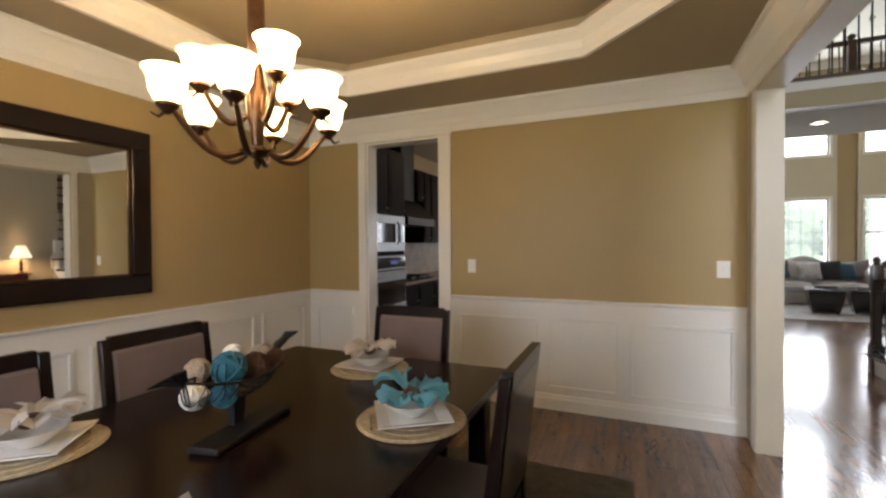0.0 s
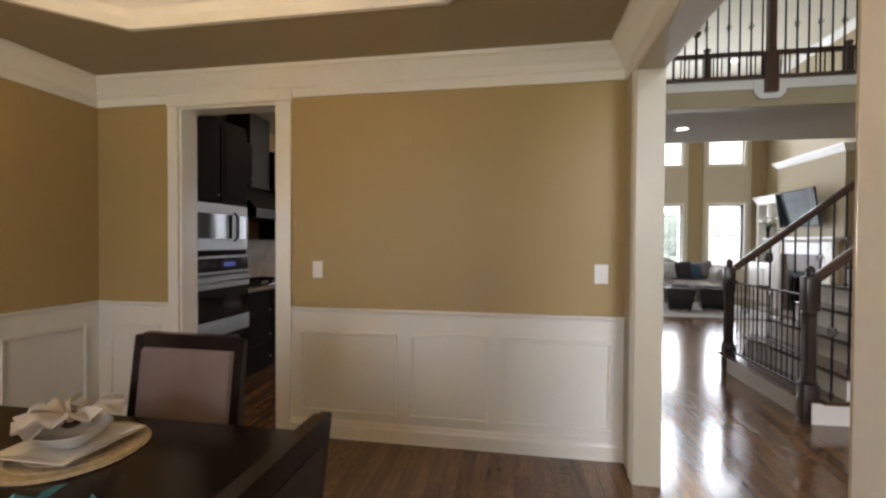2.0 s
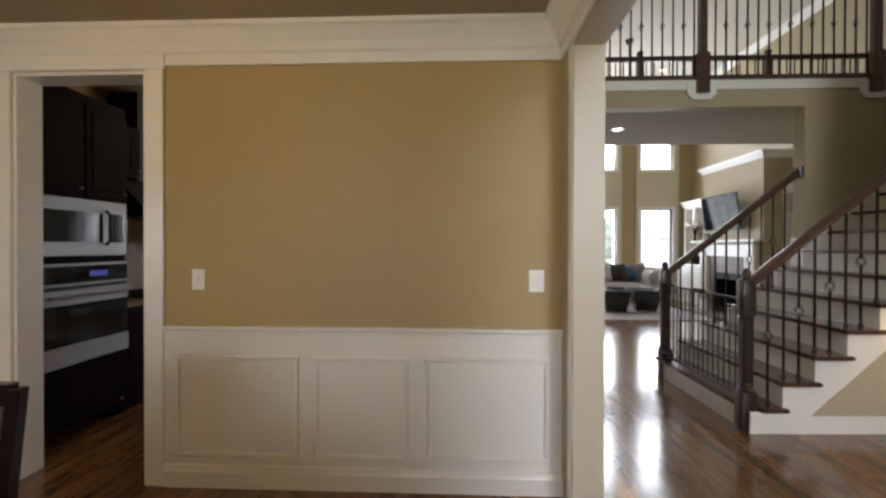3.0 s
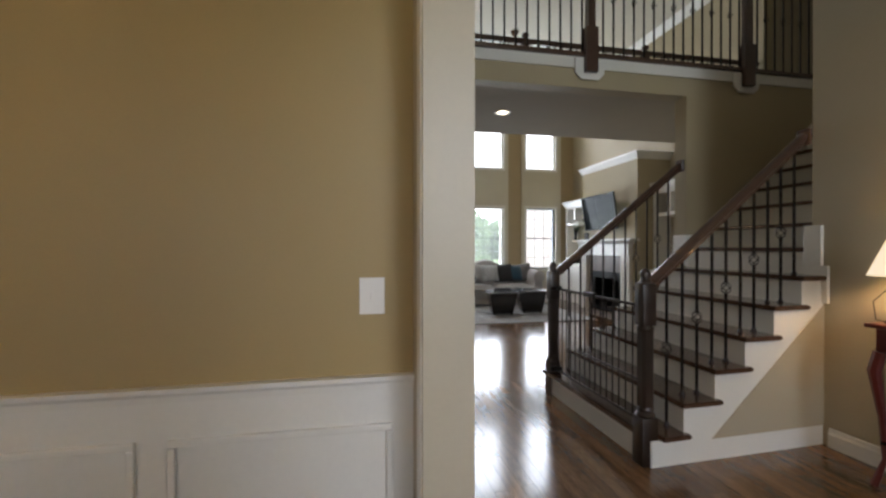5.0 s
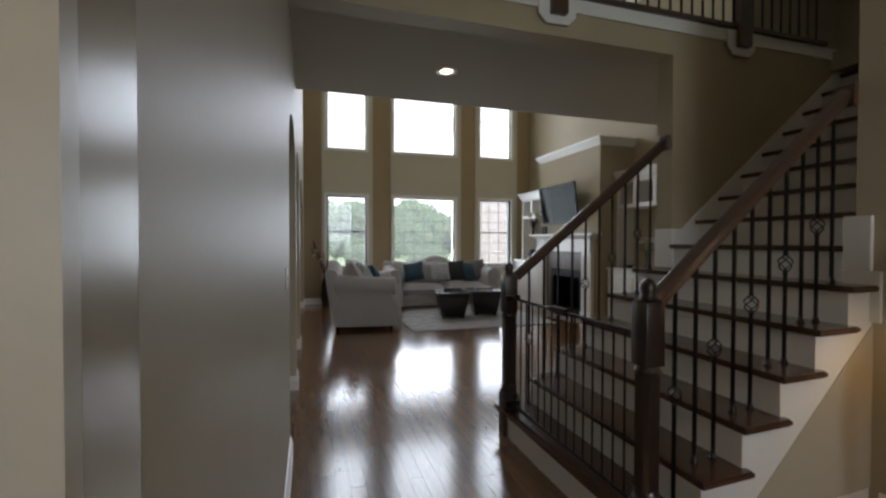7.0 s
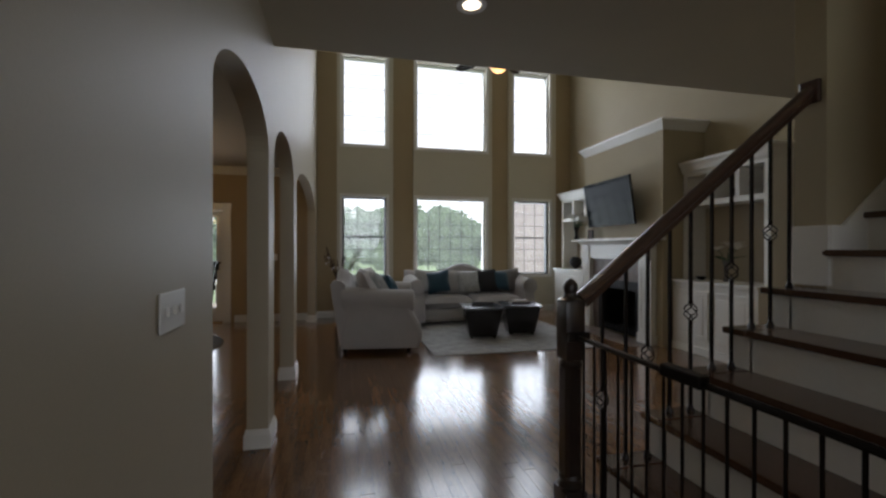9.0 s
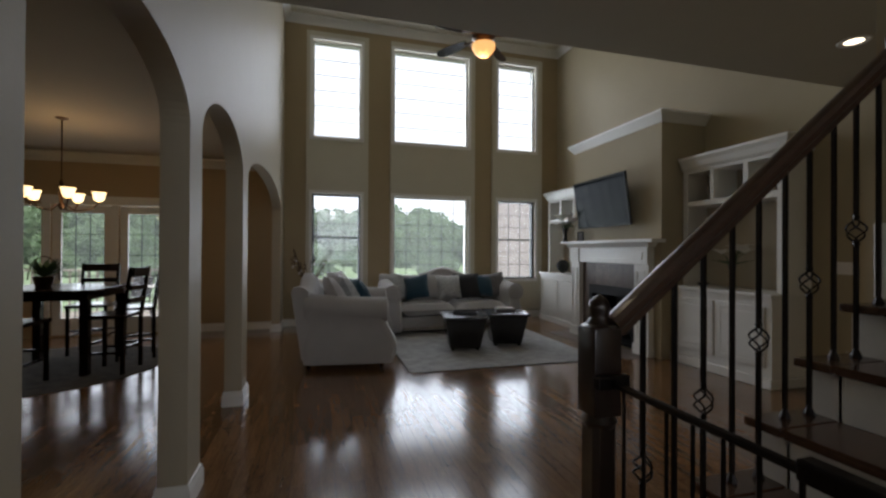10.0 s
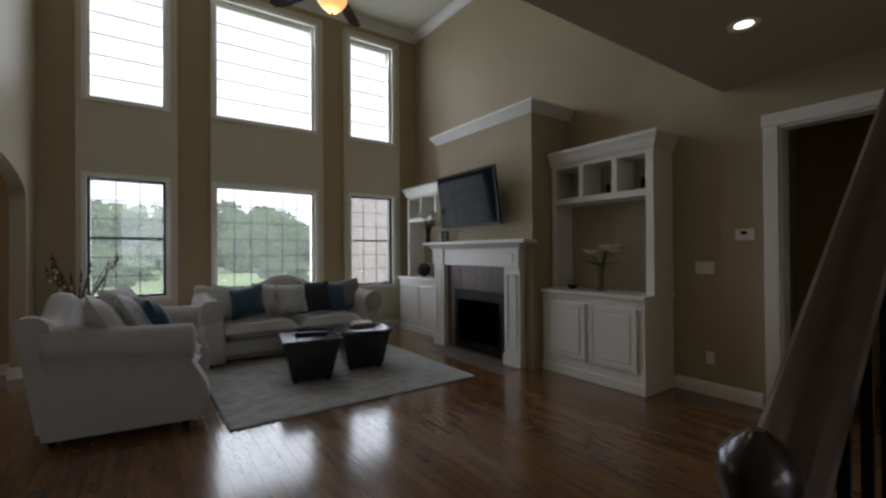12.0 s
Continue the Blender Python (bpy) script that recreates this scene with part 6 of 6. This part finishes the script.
under("glass_top", boxes((-2.52, 6.05, 0.911, -2.08, 6.8, 0.922), bevel=0.004), BLACKGLASS, parent=ck)
for y in (6.2, 6.42, 6.64):
    under("grate", boxes((-2.5, y - 0.08, 0.94, -2.1, y - 0.07, 0.955), (-2.5, y + 0.07, 0.94, -2.1, y + 0.08, 0.955), (-2.5, y - 0.07, 0.922, -2.49, y + 0.07, 0.955), (-2.11, y - 0.07, 0.922, -2.1, y + 0.07, 0.955), bevel=0.002), IRON, parent=ck)
hd = thing("range_hood", "black range hood over the cooktop", "range hood", at=(-2.35, 6.4, 1.6))
under("canopy", prism(bmesh.new(), [(-2.6, 1.66), (-2.08, 1.66), (-2.08, 1.76), (-2.34, 2.02), (-2.6, 2.02)], 6.0, 6.85, "y"), SOOT, parent=hd)
under("chimney", boxes((-2.6, 6.22, 2.02, -2.30, 6.62, LOW - 0.002), bevel=0.004), SOOT, parent=hd)
structure("wall_kitchen_spine", slab(-2.75, -2.61, 4.79, 8.4, 0, LOW), OCHRE)
sp = bmesh.new()
for i in range(22):
    for j in range(5):
        y0, z0 = 5.66 + 0.115 * i + (0.055 if j % 2 else 0), 0.912 + 0.1 * j
        box(sp, -2.609, y0 + 0.001, z0 + 0.001, -2.601, y0 + 0.114, z0 + 0.099)
bs = thing("backsplash", "beige stone tile backsplash", "backsplash", at=(-2.6, 6.9, 0.91))
ob = under("tiles", sp, BACKSPLASH, parent=bs)
tagged(ob, kind="stuff")
jar = thing("utensil_crock", "small pale crock on the worktop", "jar", at=(-2.4, 5.85, 0.911))
part("crock", lathe(bmesh.new(), [(0.05, 0), (0.06, 0.02), (0.06, 0.14), (0.052, 0.14), (0.05, 0.02)], 0, 0, 0, 16), CHINA, jar, smooth=True)
# added fill under the kitchen ceiling, without any lamp fitting
bulb("kitchen_fill", -1.2, 6.9, 2.7, 9, (1.0, 0.80, 0.55), 0.15)

# ---- breakfast room ----
def glazed_door(x0, x1, y, label, hinge):
    d = thing("glazed_door", label, "door", at=((x0 + x1) / 2, y, 0.02))
    st = 0.115
    under("stile", boxes((x0, y, 0.025, x0 + st, y + 0.045, 2.05), bevel=0.003), WHITE, parent=d)
    under("stile", boxes((x1 - st, y, 0.025, x1, y + 0.045, 2.05), bevel=0.003), WHITE, parent=d)
    under("rail", boxes((x0 + st, y, 1.93, x1 - st, y + 0.045, 2.05), bevel=0.003), WHITE, parent=d)
    under("rail", boxes((x0 + st, y, 0.025, x1 - st, y + 0.045, 0.28), bevel=0.003), WHITE, parent=d)
    g = under("pane", boxes((x0 + st, y + 0.02, 0.28, x1 - st, y + 0.026, 1.93)), GLASS, parent=d)
    g.visible_shadow = False
    for i in range(1, 5):
        z = 0.28 + 1.65 * i / 5
        under("glazing_bar", boxes((x0 + st, y + 0.006, z - 0.006, x1 - st, y + 0.018, z + 0.006)), SASH, parent=d)
    for i in (1, 2):
        x = x0 + st + (x1 - x0 - 2 * st) * i / 3
        under("glazing_bar", boxes((x - 0.006, y + 0.007, 0.28, x + 0.006, y + 0.017, 1.93)), SASH, parent=d)
    xh = x1 - 0.055 if hinge < 0 else x0 + 0.055
    under("handle", tube(bmesh.new(), [(xh, y, 0.98), (xh, y - 0.05, 0.98), (xh - 0.09, y - 0.05, 0.98)], 0.009, 7), BRONZE, parent=d)
    under("deadbolt", tube(bmesh.new(), [(xh, y, 1.10), (xh, y - 0.025, 1.10)], 0.022, 12), BRONZE, parent=d)
    return d


glazed_door(-0.94, -0.14, 13.83, "white glazed garden door with a fine grille", -1)
glazed_door(-1.84, -1.04, 13.83, "white glazed garden door beside its twin", 1)
casing("casing_garden_doors", [(-0.14, 13.778, 0, 0.0, 13.8, 2.06), (-1.04, 13.778, 0, -0.94, 13.8, 2.06), (-1.95, 13.778, 0, -1.84, 13.8, 2.06), (-1.96, 13.772, 2.06, 0.01, 13.8, 2.20)])
window(-3.6, -1.95, 0.7, 2.06, 13.86, 3, 4, WHITE, "breakfast room window with white frame")
brug = thing("breakfast_rug", "round dark patterned rug under the breakfast table", "rug", at=(-0.85, 11.75, 0))
part("surface", lathe(bmesh.new(), [(0.001, 0.001), (1.19, 0.001), (1.20, 0.006), (1.18, 0.011), (0.001, 0.011)], 0, 0, 0, 48, cap=False), DARKRUG, brug)
bt = thing("pub_table", "tall dark square breakfast table", "table", at=(-0.70, 11.72, 0.012))
part("tabletop", boxes((-0.55, -0.55, 0.88, 0.55, 0.55, 0.92), bevel=0.008), DARKWOOD, bt)
part("apron", boxes((-0.46, -0.46, 0.80, 0.46, 0.46, 0.879), bevel=0.004), DARKWOOD, bt)
for sx, sy in ((-1, -1), (1, -1), (1, 1), (-1, 1)):
    part("leg", boxes((sx * 0.44 - 0.04, sy * 0.44 - 0.04, 0, sx * 0.44 + 0.04, sy * 0.44 + 0.04, 0.80), bevel=0.004), DARKWOOD, bt)


def pub_chair(x, y, turn):
    c = thing("pub_chair", "tall dark ladder-back chair at the breakfast table", "chair", "chairs round the breakfast table", at=(x, y, 0.012), turn=turn)
    W = 0.20
    for sx in (-1, 1):
        part("leg", boxes((sx * W - 0.018, -0.20, 0, sx * W + 0.018, -0.165, 0.60), bevel=0.003), DARKWOOD, c)
        part("back_post", prism(bmesh.new(), [(0.17, 0), (0.205, 0), (0.205, 0.60), (0.28, 1.16), (0.25, 1.16), (0.17, 0.60)], sx * W - 0.018, sx * W + 0.018, "x"), DARKWOOD, c)
        part("stretcher", boxes((sx * W - 0.01, -0.17, 0.22, sx * W + 0.01, 0.18, 0.245)), DARKWOOD, c)
    part("seat", boxes((-0.23, -0.22, 0.60, 0.23, 0.21, 0.64), bevel=0.01), DARKWOOD, c)
    for y, z in ((-0.183, 0.30), (0.185, 0.26)):
        part("stretcher", boxes((-W, y - 0.01, z, W, y + 0.01, z + 0.025)), DARKWOOD, c)
    for z, h in ((0.76, 0.06), (0.90, 0.06), (1.05, 0.10)):
        o = 0.205 + (z - 0.6) * 0.135
        part("slat", prism(bmesh.new(), [(o, z), (o + 0.018, z), (o + 0.018 + h * 0.13, z + h), (o + h * 0.13, z + h)], -W + 0.018, W - 0.018, "x"), DARKWOOD, c)
    return c


pub_chair(-0.08, 12.08, -70)
pub_chair(-0.06, 11.42, -94)
pub_chair(-0.72, 12.5, 4)
pub_chair(-1.42, 11.7, 90)
pub_chair(-0.75, 10.98, 176)
pl = thing("potted_plant", "dark leafy plant in a hooped basket on the breakfast table", "plant", at=(-0.85, 11.7, 0.932))
part("pot", lathe(bmesh.new(), [(0.07, 0), (0.10, 0.12), (0.09, 0.12), (0.06, 0.01)], 0, 0, 0, 16), BRONZE, pl, smooth=True)
part("hoop", tube(bmesh.new(), [(0.15 * math.cos(0.31416 * i), 0.0, 0.08 + 0.27 * math.sin(0.31416 * i)) for i in range(11)], 0.007, 6), TWIG, pl, "bent cane hoop handle")
rnd = random.Random(5)
for i in range(40):
    a, t = rnd.random() * 6.28, rnd.random()
    d = Vector((math.cos(a), math.sin(a), 0.2 + 1.3 * t)).normalized()
    s = d.cross(Vector((0, 0, 1))).normalized()
    o, L = Vector((0, 0, 0.12)), 0.19 + 0.10 * rnd.random()
    bm = bmesh.new()
    p = [o, o + d * L * 0.5 + s * 0.03, o + d * L, o + d * L * 0.5 - s * 0.03]
    q = [bm.verts.new(c) for c in p] + [bm.verts.new(c + Vector((0, 0, -0.003))) for c in p]
    bm.faces.new(q[:4]), bm.faces.new(q[4:][::-1])
    for m in range(4):
        bm.faces.new((q[m], q[(m + 1) % 4], q[4 + (m + 1) % 4], q[4 + m]))
    part("leaf", bm, STEM, pl)
bc = thing("breakfast_chandelier", "small bronze chandelier with lit glass shades", "chandelier", at=(-0.70, 11.72, 1.86))
part("column", lathe(bmesh.new(), [(0.005, -0.05), (0.02, -0.03), (0.03, 0.0), (0.018, 0.05), (0.03, 0.15), (0.02, 0.28), (0.01, 0.30)], 0, 0, 0, 14), BRONZE, bc, smooth=True)
part("chain", tube(bmesh.new(), [(0, 0, 0.29), (0, 0, LOW - 1.86 - 0.03)], 0.007, 6), BRONZE, bc)
part("canopy", lathe(bmesh.new(), [(0.02, -0.03), (0.06, -0.01), (0.065, 0)], 0, 0, LOW - 1.86, 16), BRONZE, bc, smooth=True)
for i in range(5):
    a = 1.2566 * i + 0.3
    c, s = math.cos(a), math.sin(a)
    part("arm", tube(bmesh.new(), [(0.02 * c, 0.02 * s, 0.03), (0.12 * c, 0.12 * s, -0.05), (0.27 * c, 0.27 * s, -0.03), (0.34 * c, 0.34 * s, 0.06)], 0.008, 6), BRONZE, bc, smooth=True)
    glass_shade(0.34 * c, 0.34 * s, 0.07, bc, 0.75)
bulb("breakfast_light", -0.70, 11.72, 2.10, 16, (1.0, 0.66, 0.34), 0.2)

# ---- outdoors ----
deck = thing("deck", "weathered timber deck behind the garden doors", "deck", at=(-1, 16, -0.2))
rnd = random.Random(3)
for i in range(24):
    under("deck_board", boxes((-5.0, 14.3 + 0.145 * i, -0.12, 1.2, 14.44 + 0.145 * i, -0.09), bevel=0.003), DECK, parent=deck)
for i in range(34):
    x = -4.9 + 0.18 * i
    under("baluster", boxes((x, 17.72, -0.09, x + 0.035, 17.755, 0.85)), DECK, parent=deck)
under("top_rail", boxes((-5.0, 17.68, 0.85, 1.2, 17.8, 0.89), bevel=0.004), DECK, parent=deck)
ot = thing("patio_table", "white round patio table on the deck", "table", at=(-0.75, 16.0, -0.09))
part("tabletop", lathe(bmesh.new(), [(0.001, 0.70), (0.55, 0.70), (0.56, 0.715), (0.55, 0.73), (0.001, 0.73)], 0, 0, 0, 28, cap=False), PLATE, ot)
part("pedestal", lathe(bmesh.new(), [(0.25, 0), (0.05, 0.05), (0.035, 0.7)], 0, 0, 0, 12), IRON, ot)
for x, y, r in ((-0.2, 15.45, 30), (-1.45, 15.6, -30)):
    pc = thing("patio_chair", "dark metal patio chair on the deck", "chair", at=(x, y, -0.09), turn=r)
    for sx in (-1, 1):
        part("side_frame", tube(bmesh.new(), [(sx * 0.25, -0.25, 0), (sx * 0.25, -0.22, 0.42), (sx * 0.25, 0.2, 0.42), (sx * 0.25, 0.3, 0.9)], 0.013, 6), IRON, pc)
        part("back_leg", tube(bmesh.new(), [(sx * 0.25, 0.2, 0.42), (sx * 0.25, 0.27, 0.0)], 0.013, 6), IRON, pc)
    part("seat", boxes((-0.24, -0.23, 0.41, 0.24, 0.2, 0.43), bevel=0.006), IRON, pc)
    part("backrest", prism(bmesh.new(), [(0.21, 0.5), (0.225, 0.5), (0.305, 0.9), (0.29, 0.9)], -0.24, 0.24, "x"), IRON, pc)


def tree(x, y, z, h, w, seed, n=2900):
    rnd = random.Random(seed)
    t = thing("tree", "leafy green broadleaf tree beyond the meadow", "tree", "trees beyond the meadow", at=(x, y, z))
    bm = bmesh.new()
    tube(bm, [(0, 0, 0), (0.1, 0, h * 0.3), (0.0, 0.1, h * 0.6), (0, 0, h * 0.85)], [0.03 * h, 0.022 * h, 0.014 * h, 0.004 * h], 8)
    for k in range(6):
        a, z0 = rnd.random() * 6.28, h * rnd.uniform(0.25, 0.6)
        tube(bm, [(0, 0, z0), (w * 0.25 * math.cos(a), w * 0.25 * math.sin(a), z0 + h * 0.12), (w * 0.45 * math.cos(a), w * 0.45 * math.sin(a), z0 + h * 0.2)], [0.012 * h, 0.008 * h, 0.003 * h], 6)
    part("trunk", bm, BARK, t)
    lobes = [(rnd.uniform(-0.3, 0.3) * w, rnd.uniform(-0.3, 0.3) * w, h * rnd.uniform(0.16, 0.85), w * rnd.uniform(0.16, 0.3)) for _ in range(17)]
    verts, faces = [], []
    for i in range(n):
        lx, ly, lz, lr = lobes[rnd.randrange(17)]
        d = Vector((rnd.gauss(0, 1), rnd.gauss(0, 1), rnd.gauss(0, 1))).normalized() * lr * rnd.uniform(0.75, 1.1)
        c = Vector((lx, ly, lz)) + Vector((d.x, d.y, d.z * 0.85))
        s = h * rnd.uniform(0.018, 0.036)
        M = Euler((rnd.random() * 6, rnd.random() * 6, rnd.random() * 6)).to_matrix()
        k = len(verts)
        for q in ((-1, -1, 0.2), (1, -1, -0.2), (1, 1, 0.2), (-1, 1, -0.2), (0, 0, 0.7)):
            verts.append(tuple(c + M @ (Vector(q) * s)))
        faces += [(k, k + 1, k + 4), (k + 1, k + 2, k + 4), (k + 2, k + 3, k + 4), (k + 3, k, k + 4)]
    me = bpy.data.meshes.new("crown")
    me.from_pydata(verts, [], faces)
    me.materials.append(LEAVES)
    ob = new("crown", me)
    ob.parent = t
    return t


proto = [tree(-4, 92, -1.8, 10.5, 11.0, 41), tree(13.0, 96, -1.8, 13.5, 13.5, 42), tree(21, 88, -1.8, 10.0, 11.5, 43)]
rnd = random.Random(9)
spots = [(-60 + 4.4 * i + rnd.uniform(-1.5, 1.5), 96 + rnd.uniform(-6, 8)) for i in range(32)] + [(-46 + 7.5 * i + rnd.uniform(-2, 2), 74 + rnd.uniform(-4, 4)) for i in range(18)] + [(-90 + 9 * i, 120) for i in range(24)] + [(-34 + 4.2 * i + rnd.uniform(-1.5, 1.5), 52 + rnd.uniform(-4, 5)) for i in range(22)]
for i, (x, y) in enumerate(spots):
    s = rnd.uniform(0.16, 0.30) if y < 60 else rnd.uniform(0.40, 0.56) if y < 82 else rnd.uniform(0.80, 1.05)
    base = proto[i % 3]
    m = Matrix.Translation((x, y, -1.6)) @ Matrix.Rotation(rnd.random() * 6.28, 4, "Z")
    c = copy_thing(base, m)
    c.scale = (s, s, s * (0.95 if y < 82 else 1.0))

nbh = thing("neighbour_house", "brick side wall of the neighbouring house", "house", at=(15, 30, -1.3))
under("wall", prism(bmesh.new(), [(8.95, 22.0), (16.0, 22.0), (16.0, 33.0), (13.2, 33.0)], -1.3, 3.6, "z"), BRICK, parent=nbh)
for i in range(44):
    under("brick_course", boxes((8.955, 21.985, -1.25 + 0.11 * i, 15.9, 21.998, -1.15 + 0.11 * i)), BRICK, parent=nbh)
under("roof", prism(bmesh.new(), [(8.95, 3.6), (16.0, 3.6), (16.0, 4.1), (10.0, 4.1)], 22.0, 23.6, "y"), SASH, parent=nbh)

# ---- floor boards ----
def boards():
    rnd = random.Random(7)
    W, strips, near = 0.083, [], []
    zones = [(-2.5, 14.25, -6.2, 9.16)]
    for x0, x1, y0, y1 in zones:
        n = int((y1 - y0) / W) + 1
        for i in range(n):
            y = y0 + i * W
            x = x0 - rnd.random() * 1.2
            while x < x1:
                L = 0.5 + rnd.random() * 1.1
                a, b = max(x, x0), min(x + L, x1)
                if b - a > 0.05:
                    cx, cy = (a + b) / 2, y + W / 2
                    if (1.5 < cy < 3.6 and 5.6 < cx < 9.6) and len(near) < 300:
                        near.append((a, b, y))
                    else:
                        strips.append((a, b, y))
                x += L
    verts, faces = [], []
    g, z0 = 0.0009, -0.014
    for a, b, y in strips:
        k = len(verts)
        z = -0.0004 + rnd.random() * 0.0004
        verts += [(v, u, h) for u, v, h in ((a + g, y + g, z0), (b - g, y + g, z0), (b - g, y + W - g, z0), (a + g, y + W - g, z0), (a + g, y + g, z), (b - g, y + g, z), (b - g, y + W - g, z), (a + g, y + W - g, z))]
        faces += [(k + 7, k + 6, k + 5, k + 4), (k + 4, k + 5, k + 1, k), (k + 6, k + 7, k + 3, k + 2), (k + 5, k + 6, k + 2, k + 1), (k + 7, k + 4, k, k + 3)]
    me = bpy.data.meshes.new("floor_boards")
    me.from_pydata(verts, [], faces)
    me.materials.append(FLOORWOOD)
    floor = tagged(new("floor", me), "glossy dark oak strip floor", "floor", kind="structure")
    shared = {}
    for a, b, y in near:
        L = max(1, round((b - a) / 0.01))
        key = L
        if key not in shared:
            bm = bmesh.new()
            h = (b - a) / 2 - g
            box(bm, -W / 2 + g, -h, -0.013, W / 2 - g, h, -0.0002)
            m = bpy.data.meshes.new("plank")
            bmesh.ops.recalc_face_normals(bm, faces=bm.faces)
            bm.to_mesh(m)
            bm.free()
            m.materials.append(FLOORWOOD)
            shared[key] = m
        ob = new("plank", shared[key])
        ob.parent = floor
        ob.location = (y + W / 2, (a + b) / 2, 0)


boards()
